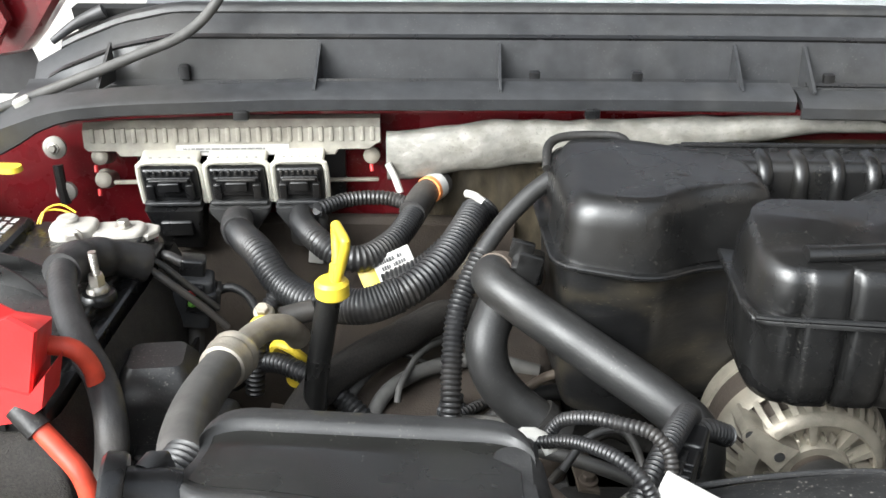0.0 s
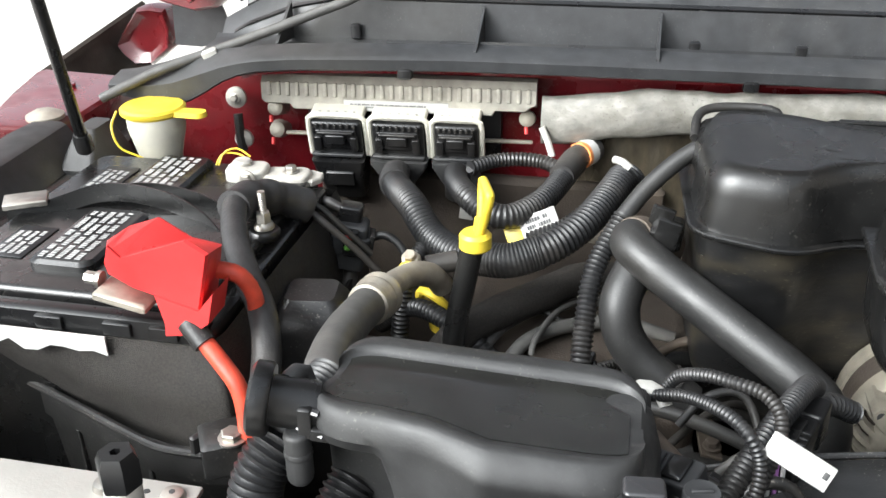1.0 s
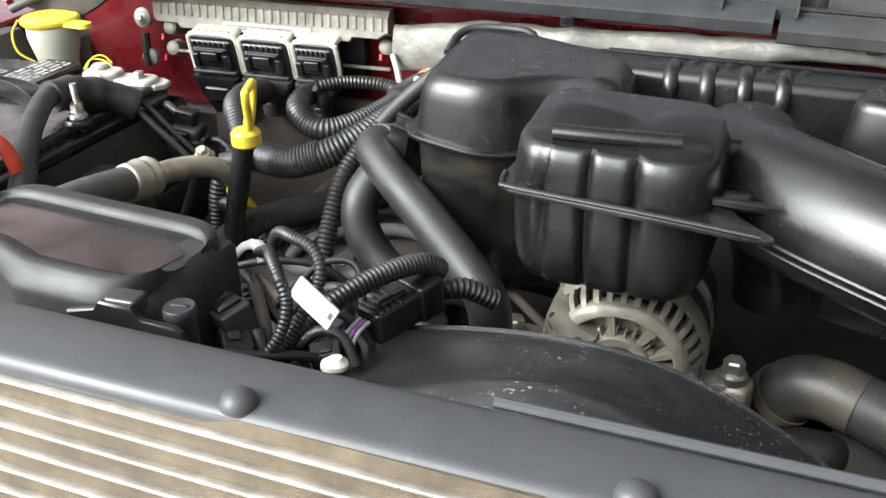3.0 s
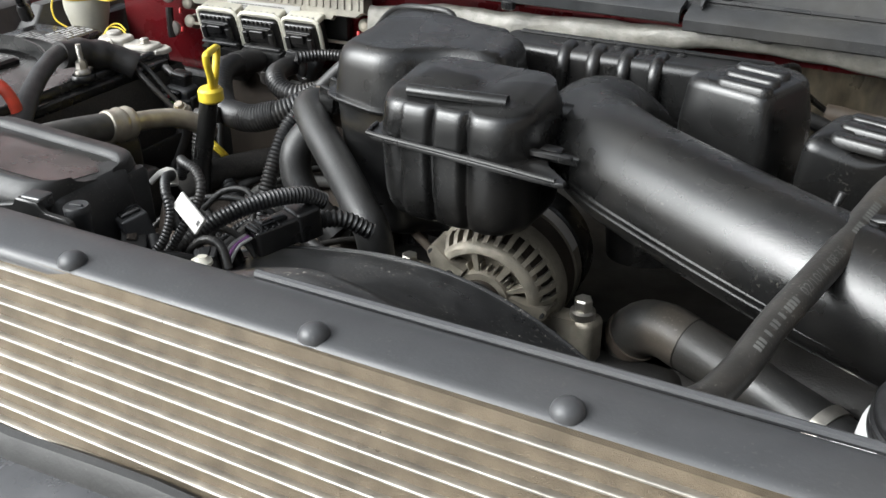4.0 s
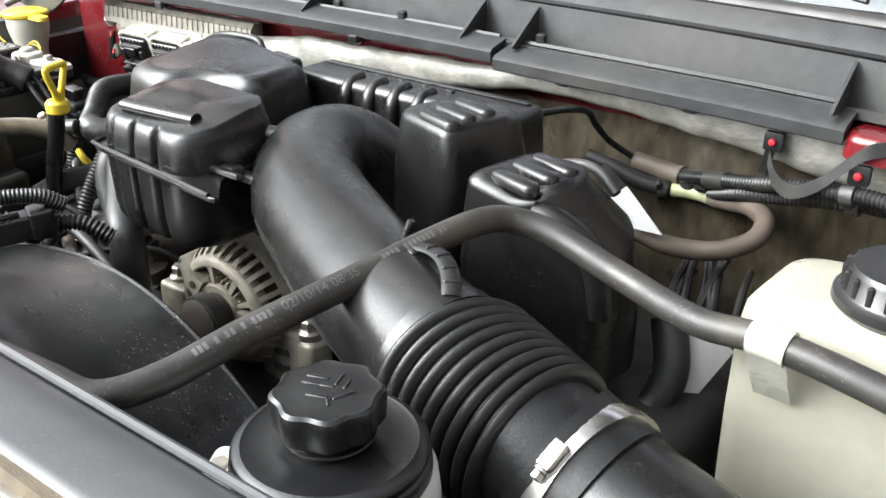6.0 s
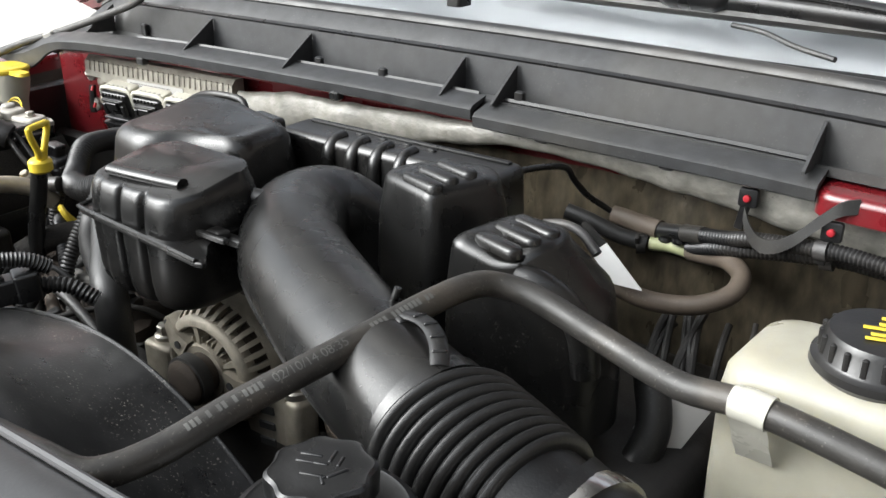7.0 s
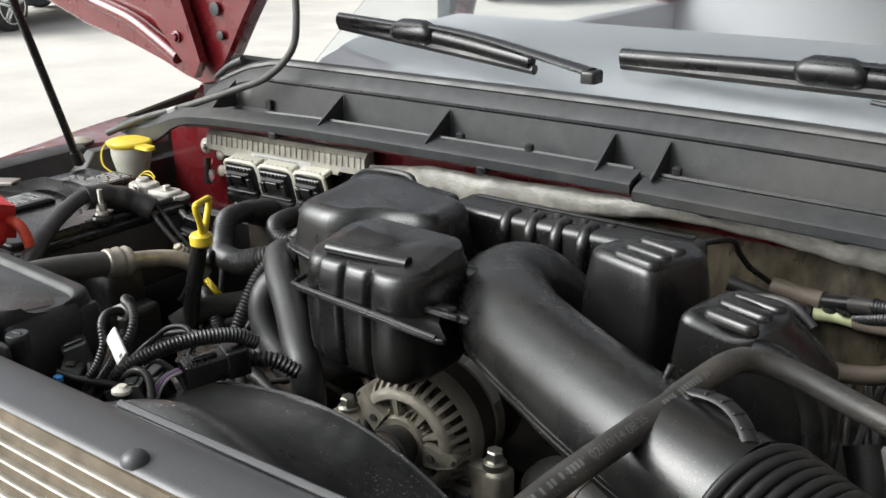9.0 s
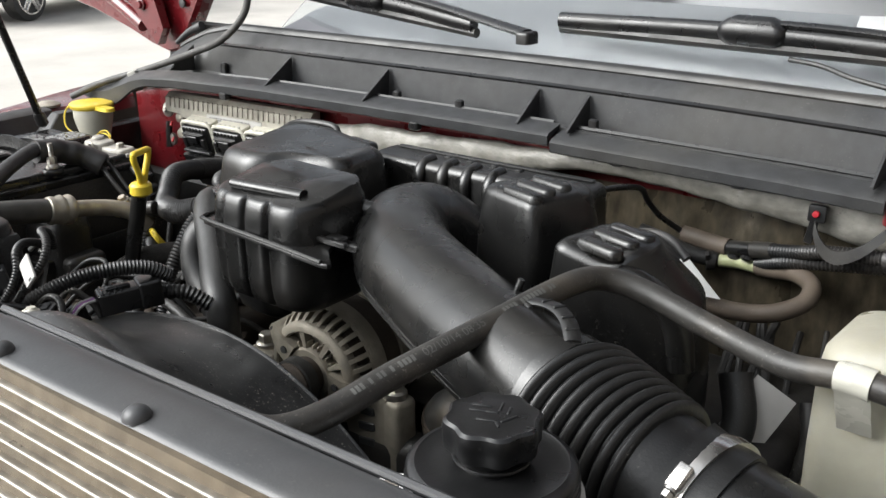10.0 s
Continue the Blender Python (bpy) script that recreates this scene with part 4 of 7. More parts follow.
def lobed(hx, hy, r, z, depth, k=1.0):
    """A rounded outline whose front is swollen into four lobes with narrow grooves between; k draws it in to the middle."""
    pts = rrect(0, 0, hx, hy, r, 8)
    flat = [(-hx + r + (2 * hx - 2 * r) * i / 60, -hy) for i in range(1, 60)]
    pts = pts[:27] + flat + pts[27:]
    out = []
    for x, y in pts:
        d = 0.0
        if y < 0:
            for a, b in zip(LOBES, LOBES[1:]):
                if a <= x <= b:
                    d = depth * max(0.0, 1 - abs(2 * (x - a) / (b - a) - 1) ** 6) * min(1, -y / hy)
        q = (x * k, (y - d) * k)
        out.append((*q, z(*q) if callable(z) else z))
    return out


def smooth(a, b, v):
    t = min(1.0, max(0.0, (v - a) / (b - a)))
    return t * t * (3 - 2 * t)


def res_top(x, y):
    """The box's moulded top: gently domed, higher to the rear."""
    return 1.2872 + 0.0075 * smooth(-0.030, 0.012, y) * (1 - 0.55 * math.exp(-((x - 0.012) / 0.016) ** 2)) - max(abs(x) - 0.050, 0.0) * 0.14 - max(-y - 0.032, 0) * 0.28


up = [(1.246, 0.0735, 0.0505, 0.030, 0.0075), (1.262, 0.0725, 0.0495, 0.030, 0.0075), (1.273, 0.0715, 0.0485, 0.030, 0.007), (1.279, 0.0705, 0.0472, 0.029, 0.0062), (1.283, 0.0685, 0.0452, 0.028, 0.005)]
rings = [lobed(hx, hy, r, z, d) for z, hx, hy, r, d in up]
rings += [lobed(0.0672, 0.044, 0.027, res_top, 0.0042, k) for k in (0.98, 0.95, 0.92, 0.89, 0.86, 0.82, 0.78, 0.74, 0.70, 0.66, 0.62, 0.58, 0.54, 0.50, 0.46, 0.42, 0.37, 0.31, 0.24, 0.16, 0.08, 0.02)]
part("upper_shell", skin(rings, RES), SATIN, res, sharp=60)
dn = [(1.172, 0.050, 0.034, 0.022, 0.002), (1.1735, 0.058, 0.041, 0.026, 0.004), (1.178, 0.065, 0.046, 0.028, 0.006), (1.187, 0.0695, 0.0485, 0.029, 0.007), (1.20, 0.0715, 0.0500, 0.030, 0.0075), (1.2455, 0.0735, 0.0508, 0.030, 0.0075)]
bar = [(-0.042, -0.0375), (-0.020, -0.0360), (0.0, -0.0335), (0.022, -0.0300), (0.044, -0.0255)]
part("top_bar", hose([RES @ Vector((x, y, 1.2885 + 0.0008 * math.cos(x * 30))) for x, y in bar], 0.0075, 14, 0.004, flat=0.7), SATIN, res, "rounded bar moulded along the top's front")
part("lower_shell", skin([lobed(hx, hy, r, z, d) for z, hx, hy, r, d in dn], RES), SATIN, res, sharp=50)
fl = [(-0.0795, -0.036), (-0.0755, -0.054), (-0.066, -0.0600), (0.03, -0.0645), (0.108, -0.0675), (0.1135, -0.0655), (0.1140, -0.061), (0.090, -0.040), (0.079, -0.02), (0.079, 0.05), (-0.078, 0.05)]
part("seam_flange", plate(fl, 0.0042, RES @ Matrix.Translation((0, 0, 1.2492)) @ pose(0, 0, 0, 0, 1.0)), SATIN, res)
part("seam_bead", hose([RES @ Vector(p) for p in ((-0.0775, -0.036, 1.2515), (-0.0740, -0.053, 1.2515), (-0.065, -0.0588, 1.251), (0.03, -0.0633, 1.250), (0.108, -0.0665, 1.2482))], 0.0021, 8), SATIN, res)
part("latch_rail", box(0.020, 0.0030, 0.0028, RES @ Matrix.Translation((0.086, -0.033, 1.2535)), 0.001), SATIN, res)
part("latch", box(0.009, 0.007, 0.0045, RES @ Matrix.Translation((0.084, -0.024, 1.252)), 0.0015), SATIN, res)
part("connecting_bar", box(0.028, 0.0052, 0.0042, RES @ Matrix.Translation((0.100, -0.016, 1.246)), 0.0015), SATIN, res)
part("connecting_neck", rod((0.362, 0.658, 1.266), (0.392, 0.668, 1.262), 0.0085), SATIN, res)

big = thing("air_box", (0.2, 0.77, 1.1), "large satin black moulded air box behind the ribbed resonator", "air box")
RAD = (0.022, 0.024, 0.022, 0.020, 0.022, 0.03, 0.024)
low = [(0.101, 0.688), (0.174, 0.674), (0.211, 0.703), (0.282, 0.717), (0.279, 0.810), (0.170, 0.846), (0.091, 0.836)]
mid7 = [(0.106, 0.691), (0.172, 0.680), (0.208, 0.712), (0.277, 0.726), (0.272, 0.808), (0.170, 0.842), (0.094, 0.831)]


def dome(q):
    """The air box's top: slightly dished, rising to the rear and falling to the right."""
    u, v = (q.x - 0.18) / 0.08, (q.y - 0.765) / 0.06
    return 1.2865 + 0.0035 * v - 0.0015 * u - 0.004 * max(0.0, u) ** 2 - 0.0015 * math.exp(-((u + 0.1) ** 2 + v * v) * 3)


rings = [rpoly([(x, y, 1.2275) for x, y in low], RAD), rpoly([(x, y, 1.245) for x, y in [(a[0] * 0.5 + b[0] * 0.5, a[1] * 0.5 + b[1] * 0.5) for a, b in zip(low, mid7)]], RAD), rpoly([(x, y, 1.262) for x, y in mid7], RAD)]
base = [(x, y, 1.262) for x, y in mid7]
for d, h in ((0.001, 1.2695), (0.0035, 1.2760), (0.0075, 1.2808), (0.0125, 1.2838)):
    rings.append(rpoly(inset(base, d, h), RAD))
for d in (0.018, 0.027, 0.038, 0.052, 0.068):
    rings.append(rpoly(inset(base, d, dome), tuple(r * max(0.15, 1 - d * 11) for r in RAD)))
part("shell", skin(rings), SATIN, big, sharp=55)
part("flange", skin([rpoly(inset([(x, y, 0) for x, y in low], -0.005 - g, lambda q, z=z: z - 0.06 * (q.x - 0.13)), RAD) for z, g in ((1.2268, 0.0), (1.2282, 0.001), (1.2302, 0.001), (1.2312, 0.0))]), SATIN, big)
part("lower_shell", skin([rpoly(inset([(x, y, 0) for x, y in low], d, z), RAD) for z, d in ((1.08, 0.022), (1.088, 0.012), (1.10, 0.009), (1.228, 0.002))]), SCUFFED, big, "dusty scuffed lower shell")
part("side_bracket", box(0.013, 0.018, 0.010, pose(0.080, 0.735, 1.205, 0, 0, -8), 0.003), SATIN, big)
for x, y, z in ((0.0795, 0.716, 1.213), (0.074, 0.742, 1.213)):
    part("bracket_rib", box(0.010, 0.003, 0.013, pose(x, y, z, 0, 12, -8), 0.001), SATIN, big)
part("rear_rim", hose([(0.097, 0.792, 1.272), (0.099, 0.816, 1.283), (0.110, 0.828, 1.2875), (0.135, 0.833, 1.2885), (0.163, 0.832, 1.2875), (0.172, 0.830, 1.280)], 0.0042, 10), DUSTY, big, "rolled rear rim")
part("rear_lump", soft_box(0.026, 0.010, 1.24, 1.281, 0.008, 0.006, pose(0.215, 0.822, 0, 0, 0, -12)), SATIN, big)
part("top_step", hose([(0.118, 0.806, 1.2855), (0.16, 0.808, 1.2865), (0.21, 0.80, 1.2845)], 0.0022, 8), SATIN, big)

duct = thing("intake_plenum", (0.4, 0.86, 1.15), "satin black intake plenum with raised ribs", "plenum")
DM = pose(0.365, 0.862, 0, 0, 0, 0)
part("body", soft_box(0.15, 0.030, 1.13, 1.264, 0.014, 0.010, DM @ Matrix.Translation((-0.002, 0, 0)), grow=0.004), SATIN, duct)
part("top_flange", box(0.135, 0.0035, 0.0016, DM @ Matrix.Translation((0.0, 0.016, 1.2652)), 0.001), SATIN, duct, "narrow raised seam")
part("rear_bulge", soft_box(0.08, 0.02, 1.15, 1.25, 0.02, 0.014, DM @ Matrix.Translation((0.02, 0.024, 0))), SATIN, duct)
for i in range(4):
    x = -0.068 + i * 0.0325
    part("rib", hose([DM @ Vector(p) for p in ((x, -0.0345, 1.17), (x, -0.0335, 1.242), (x, -0.030, 1.2545), (x, -0.022, 1.2615), (x, -0.006, 1.2640))], 0.0075, 12, flat=0.8), SATIN, duct)
    part("rib_step", box(0.0045, 0.003, 0.0018, DM @ Matrix.Translation((x + 0.016, 0.004, 1.2648)), 0.001), SATIN, duct)


def cover_tower(m, lower, upper, top, slots, turn, label, r_low, r_top):
    """A moulded tower over three outlines of as many corners, with raised slots on its top; slots: their middles."""
    c = thing("intake_cover", tuple(m @ Vector((0, 0, 1.1))), label, "intake cover", "intake covers")
    rings = [rpoly([(p[0], p[1], 1.10) for p in lower], r_low), rpoly(lower, r_low), rpoly(upper, r_low), rpoly(top, r_top)]
    for d, h in ((0.0006, 0.0030), (0.0022, 0.0058), (0.0050, 0.0082), (0.0090, 0.0095), (0.018, 0.0100), (0.030, 0.0103)):
        rings.append(rpoly(inset(top, d, lambda q, h=h: q.z + h), r_top))
    part("shell", skin(rings, m), SATIN, c, sharp=55)
    for p in slots:
        t = m @ Matrix.Translation(p) @ Matrix.Rotation(radians(turn), 4, "Z")
        part("raised_slot", loft([(-0.004, 0, 0, 0.0258, 0.0082, 0.0082), (0.0024, 0, 0, 0.0254, 0.0078, 0.0078), (0.0044, 0, 0, 0.0240, 0.0062, 0.0062), (0.0052, 0, 0, 0.0220, 0.0040, 0.0040)], t, 5), SATIN, c)
    return c


I4 = Matrix.Identity(4)
mid = cover_tower(I4, [(0.440, 0.730, 1.20), (0.530, 0.702, 1.20), (0.560, 0.790, 1.20), (0.530, 0.825, 1.20), (0.455, 0.80, 1.20)],
                  [(0.441, 0.733, 1.25), (0.527, 0.708, 1.25), (0.556, 0.790, 1.25), (0.528, 0.820, 1.25), (0.457, 0.795, 1.25)],
                  [(0.444, 0.738, 1.278), (0.523, 0.714, 1.277), (0.550, 0.790, 1.277), (0.524, 0.814, 1.278), (0.460, 0.790, 1.278)],
                  [(0.500, 0.7330, 1.2862), (0.502, 0.7530, 1.2872), (0.506, 0.7760, 1.2872)], -17, "satin black moulded intake cover with three raised slots", (0.02, 0.014, 0.03, 0.02, 0.02), (0.02, 0.012, 0.03, 0.02, 0.02))
frt = cover_tower(I4, [(0.552, 0.682, 1.15), (0.622, 0.684, 1.15), (0.684, 0.708, 1.15), (0.694, 0.758, 1.15), (0.66, 0.80, 1.15), (0.566, 0.785, 1.15)],
                  [(0.553, 0.684, 1.222), (0.618, 0.687, 1.222), (0.672, 0.710, 1.218), (0.686, 0.754, 1.216), (0.655, 0.790, 1.226), (0.570, 0.778, 1.232)],
                  [(0.556, 0.688, 1.257), (0.611, 0.688, 1.246), (0.637, 0.699, 1.2565), (0.645, 0.735, 1.258), (0.634, 0.766, 1.259), (0.576, 0.764, 1.260)],
                  [(0.602, 0.699, 1.2645), (0.606, 0.7215, 1.2665), (0.611, 0.7430, 1.2668)], -17, "satin black moulded intake cover with raised slots and a sloped shoulder", (0.018, 0.03, 0.022, 0.022, 0.02, 0.02), (0.016, 0.016, 0.014, 0.02, 0.016, 0.016))
part("wire_wrap", hose([(0.590, 0.792, 1.250), (0.612, 0.792, 1.254), (0.632, 0.786, 1.252), (0.650, 0.780, 1.240)], 0.0042, 10, bumpy=0.2), TAPE, frt, "taped wires behind the cover")
part("shoulder_ridge", hose([(0.622, 0.6985, 1.2440), (0.640, 0.7005, 1.2400), (0.656, 0.7050, 1.2300), (0.668, 0.7095, 1.2160), (0.676, 0.7120, 1.1950), (0.680, 0.7130, 1.165)], 0.0125, 20, 0.004), SATIN, frt, "rounded ridge running down the shoulder", sharp=70)

snork = thing("intake_tube", (0.5, 0.65, 1.1), "wide satin black intake tube curving from the plenum", "intake tube")
SP = [(0.428, 0.775, 1.09), (0.420, 0.778, 1.14), (0.400, 0.776, 1.188), (0.378, 0.748, 1.2220), (0.378, 0.702, 1.2300), (0.434, 0.636, 1.234), (0.517, 0.584, 1.231), (0.604, 0.54, 1.226), (0.676, 0.512, 1.221)]
part("tube", hose(SP, 0.048, 40, 0.007), SATIN, snork)
part("seam", hose([Vector(p) + Vector((-0.028, -0.037, -0.009)) for p in SP[4:]], 0.0022, 8), SATIN, snork)
part("seam", hose([Vector(p) + Vector((-0.0275, -0.0360, -0.0160)) for p in SP[4:]], 0.0016, 8), SATIN, snork)
part("collar_ring", lathe([(0.0475, -0.003), (0.0515, -0.002), (0.0515, 0.002), (0.0475, 0.003)], axis((0.418, 0.773, 1.170), (0.425, 0.776, 1.14))[0], 40), SATIN, snork)
part("catch", box(0.004, 0.006, 0.009, pose(0.452, 0.752, 1.225, 0, 20, -30), 0.0015), SATIN, snork)
part("mould_pip", rod((0.3610, 0.6860, 1.2690), (0.3680, 0.6900, 1.2728), 0.0016, 8), GREY, snork)
part("collar", hose([(0.668, 0.5152, 1.2216), (0.680, 0.512, 1.220)], 0.0498, 36, 0.004), SATIN, snork)
strap_path = [(0.626, 0.549, 1.2725), (0.641, 0.545, 1.2755), (0.655, 0.538, 1.277), (0.667, 0.529, 1.2755), (0.676, 0.519, 1.2725), (0.681, 0.512, 1.269)]
part("strap_bracket", hose(strap_path, 0.0062, 12, flat=0.42), BELLOWS, snork)
for i, p in enumerate(strap_path[1:5], 1):
    part("bracket_rib", box(0.0010, 0.0048, 0.0010, pose(p[0], p[1], p[2] + 0.0026, 0, 4 * i - 8, -18 - 8 * i), 0.0008), SATIN, snork)
part("bracket_foot", box(0.008, 0.008, 0.004, pose(0.625, 0.548, 1.2695, 0, 0, -20), 0.0015), SATIN, snork)
part("bracket_tooth", rod((0.600, 0.567, 1.2660), (0.603, 0.570, 1.2775), 0.0030, 10), SATIN, snork)

bel = thing("air_bellows", (0.75, 0.46, 1.1), "black ribbed rubber intake bellows with a steel clamp", "bellows")
b0, b1 = Vector((0.682, 0.512, 1.218)), Vector((0.774, 0.5085, 1.178))
b2, b3 = Vector((0.784, 0.508, 1.174)), Vector((0.95, 0.475, 1.15))
a0, a1 = Vector((0.86, -0.5, -0.05)), Vector((0.97, -0.22, -0.08))
for i in range(9):
    t = (i + 0.5) / 9
    p = b0.lerp(b1, 0.05 + 0.72 * t)
    mm, _ = axis(p, p + a0.lerp(a1, t))
    R = 0.0575 + 0.001 * t
    part("fold", lathe([(R * 0.8, -0.0040), (R * 0.9, -0.0038), (R * 0.955, -0.0033), (R * 0.988, -0.002), (R, 0), (R * 0.988, 0.002), (R * 0.955, 0.0033), (R * 0.9, 0.0038), (R * 0.8, 0.0040)], mm, 48), BELLOWS, bel)
part("core", hose([b0 - a0 * 0.012, b0.lerp(b1, 0.5), b1], 0.049, 36, 0.006), BELLOWS, bel)
part("cuff", hose([b0.lerp(b1, 0.80), b1, b2 + (b3 - b2) * 0.07], 0.0545, 36, 0.004), BELLOWS, bel)
part("pipe", hose([b2 + (b3 - b2) * 0.05, b3], 0.0515, 36, 0.02), SATIN, bel, "smooth black pipe")
mm, _ = axis(b2, b2 + a1)
part("clamp", lathe([(0.0555, -0.0065), (0.0578, -0.0065), (0.0585, 0), (0.0578, 0.0065), (0.0555, 0.0065)], mm, 56), CHROME, bel, "bright steel hose clamp")
ss = Vector((0.772, 0.479, 1.217))
sd = (mm.inverted() @ ss)
sa = math.atan2(sd.y, sd.x)
sc = mm @ Matrix.Rotation(sa, 4, "Z")
part("clamp_screw", box(0.0035, 0.009, 0.0055, sc @ Matrix.Translation((0.0605, 0, 0)), 0.0015), CHROME, bel)
bolt(tuple((sc @ Matrix.Translation((0.0605, 0.009, 0))).translation), 0.0035, 0.007, bel, up=tuple((sc.to_3x3() @ Vector((0, 1, 0)))), mat=CHROME)

# power steering reservoir
ps = thing("steering_fluid_reservoir", (0.70, 0.385, 1.1), "white fluid reservoir with a black lid and cap", "fluid reservoir")
PC = pose(0.700, 0.387, 0)
part("bottle", lathe([(0.042, 1.10), (0.050, 1.12), (0.0555, 1.17), (0.0560, 1.215), (0.0545, 1.228), (0.0500, 1.234)], PC, 48), WHITEGLOSS, ps)
part("lid", lathe([(0.0500, 1.230), (0.0518, 1.2312), (0.0518, 1.2338), (0.0508, 1.2346), (0.0508, 1.2362), (0.0514, 1.2372), (0.0514, 1.2394), (0.0500, 1.2408), (0.0500, 1.2424), (0.0505, 1.2432), (0.0505, 1.2452), (0.0488, 1.2475), (0.0450, 1.2490), (0.0435, 1.2482), (0.030, 1.2488), (0.019, 1.2495)], PC, 64), BLACK, ps, "black stepped lid")
cap = []
for z, k, lob in ((1.2490, 0.0205, 0.0), (1.2580, 0.0205, 0.0), (1.2586, 0.0222, 0.02), (1.2592, 0.0262, 0.05), (1.2610, 0.0272, 0.055), (1.2730, 0.0280, 0.055), (1.2765, 0.0274, 0.05), (1.2780, 0.0255, 0.045), (1.2775, 0.0235, 0.03), (1.2788, 0.0150, 0.0), (1.2790, 0.004, 0.0)):
    cap.append([(k * (1 + lob * math.cos(8 * a)) * math.cos(a), k * (1 + lob * math.cos(8 * a)) * math.sin(a), z) for a in (2 * math.pi * i / 96 for i in range(96))])
cp = part("cap", skin(cap, PC), BLACK, ps, "black lobed screw cap")
for a, x, y, L in ((20, -0.010, 0.004, 0.006), (20, -0.009, -0.002, 0.005), (110, 0.0, 0.009, 0.005), (110, 0.006, 0.008, 0.004), (70, 0.011, 0.0, 0.006), (20, 0.002, -0.008, 0.007), (140, 0.008, -0.008, 0.004), (20, -0.001, 0.001, 0.004)):
    part("embossed_mark", box(L, 0.0009, 0.0006, PC @ Matrix.Translation((x, y, 1.2790)) @ pose(0, 0, 0, 0, 0, a), 0.0004), BLACK, cp)
part("cap_rib", hose([PC @ Vector((0.0225 * math.cos(a), 0.0225 * math.sin(a), 1.2530)) for a in (2 * math.pi * i / 24 for i in range(25))], 0.0012, 8), BLACK, cp)
part("bracket", soft_box(0.016, 0.020, 1.19, 1.222, 0.006, 0.004, pose(0.652, 0.362, 0, 0, 0, 30)), WHITEGLOSS, ps, "white moulded fixing ear")
bolt((0.648, 0.357, 1.222), 0.0055, 0.006, ps, mat=PIPE)

# thin black hose over the intake, with printing
hz = thing("coolant_overflow_hose", (0.6, 0.5, 1.2), "thin black rubber hose with white printing, looped over the intake", "hose")
HP = [(0.36, 0.348, 1.20), (0.46, 0.337, 1.232), (0.53, 0.334, 1.243), (0.563, 0.342, 1.24), (0.578, 0.375, 1.241), (0.59, 0.43, 1.25), (0.608, 0.50, 1.26), (0.622, 0.565, 1.268), (0.632, 0.612, 1.270), (0.645, 0.635, 1.266),
      (0.675, 0.643, 1.259), (0.73, 0.637, 1.247), (0.79, 0.624, 1.240), (0.835, 0.618, 1.2455), (0.89, 0.612, 1.243), (0.99, 0.60, 1.232)]
part("hose", hose(HP, 0.0098, 18), WORNHOSE, hz)
txt = bpy.data.curves.new("hose_text", "FONT")
txt.body = "02/10/14 08:35"
txt.size = 0.0092
to = bpy.data.objects.new("hose_text", txt)
bm = bmesh.new()
bm.from_mesh(to.to_mesh())
bpy.data.objects.remove(to)
bmesh.ops.subdivide_edges(bm, edges=[e for e in bm.edges if e.calc_length() > 0.006], cuts=2)
Q = [p for p in spline(HP, 0.002) if p.y > 0.36 and p.x < 0.64]


def on_hose(s, v, lift=0.0101):
    """A place on the upper side of the hose, s metres along and v across."""
    i = max(1, min(len(Q) - 2, int(s / 0.002)))
    d = (Q[i + 1] - Q[i - 1]).normalized()
    out = Vector((0.35, -0.45, 0.8))
    out = (out - d * out.dot(d)).normalized()
    w = out.cross(d)
    a = v / 0.0098
    return Q[i] + d * (s - i * 0.002) + (out * math.cos(a) + w * math.sin(a)) * lift


for v in bm.verts:
    v.co = on_hose(0.095 + v.co.x, v.co.y - 0.0033)
part("date_print", bm, FADED, hz, "faded white printed date")
rnd = random.Random(5)
for s0 in (0.035, 0.17):
    bm = bmesh.new()
    for i in range(15 if s0 < 0.1 else 16):
        if rnd.random() < 0.8:
            s = s0 + 0.0036 * i
            vs = [bm.verts.new(on_hose(s + a, b)) for a, b in ((0, -0.0026), (0.0024, -0.0026), (0.0024, 0.0), (0.0024, 0.0026), (0, 0.0026), (0, 0.0))]
            bm.faces.new((vs[0], vs[1], vs[2], vs[5]))
            bm.faces.new((vs[5], vs[2], vs[3], vs[4]))
    part("print", bm, FADED, hz, "faded printed marks")
part("tape", hose([(0.829, 0.6186, 1.2449), (0.842, 0.6172, 1.2459), (0.854, 0.6160, 1.2455)], 0.0114, 18, 0.004), TAPECLEAR, hz, "cloudy tape band")
part("tape_tail", skin([[(x, 0.6085 + 0.0265 * t + 0.001 * math.sin(9 * t), 1.2385 - 0.042 * t) for x in (0.8295, 0.8365, 0.844, 0.8535)] for t in (0.0, 0.25, 0.5, 0.75, 1.0)], cap=False, closed=False), TAPECLEAR, hz, "tape end hanging on the tank")

# brake fluid reservoir
br = thing("brake_fluid_reservoir", (0.893, 0.69, 1.0), "milky white brake fluid reservoir with a black cap", "fluid reservoir")
BR = pose(0.893, 0.69, 0, 0, 0, -4)
part("tank", loft([(1.0, 0, 0, 0.084, 0.05, 0.02), (1.15, 0, 0, 0.086, 0.052, 0.02), (1.215, 0, 0, 0.086, 0.052, 0.022), (1.232, 0, 0, 0.084, 0.05, 0.024), (1.240, 0, 0, 0.079, 0.045, 0.026), (1.2445, 0, 0, 0.071, 0.037, 0.026), (1.247, 0, 0, 0.058, 0.026, 0.022)], BR, 7), BOTTLE, br)
BC = BR @ Matrix.Translation((0.002, 0.0, 0.0))
bc = part("cap", lathe([(0.04, 1.243), (0.043, 1.247), (0.0425, 1.252), (0.039, 1.2535), (0.0375, 1.255), (0.036, 1.267), (0.0335, 1.271), (0.015, 1.2725)], BC, 44), BLACK, br, "black ribbed cap with yellow printing")
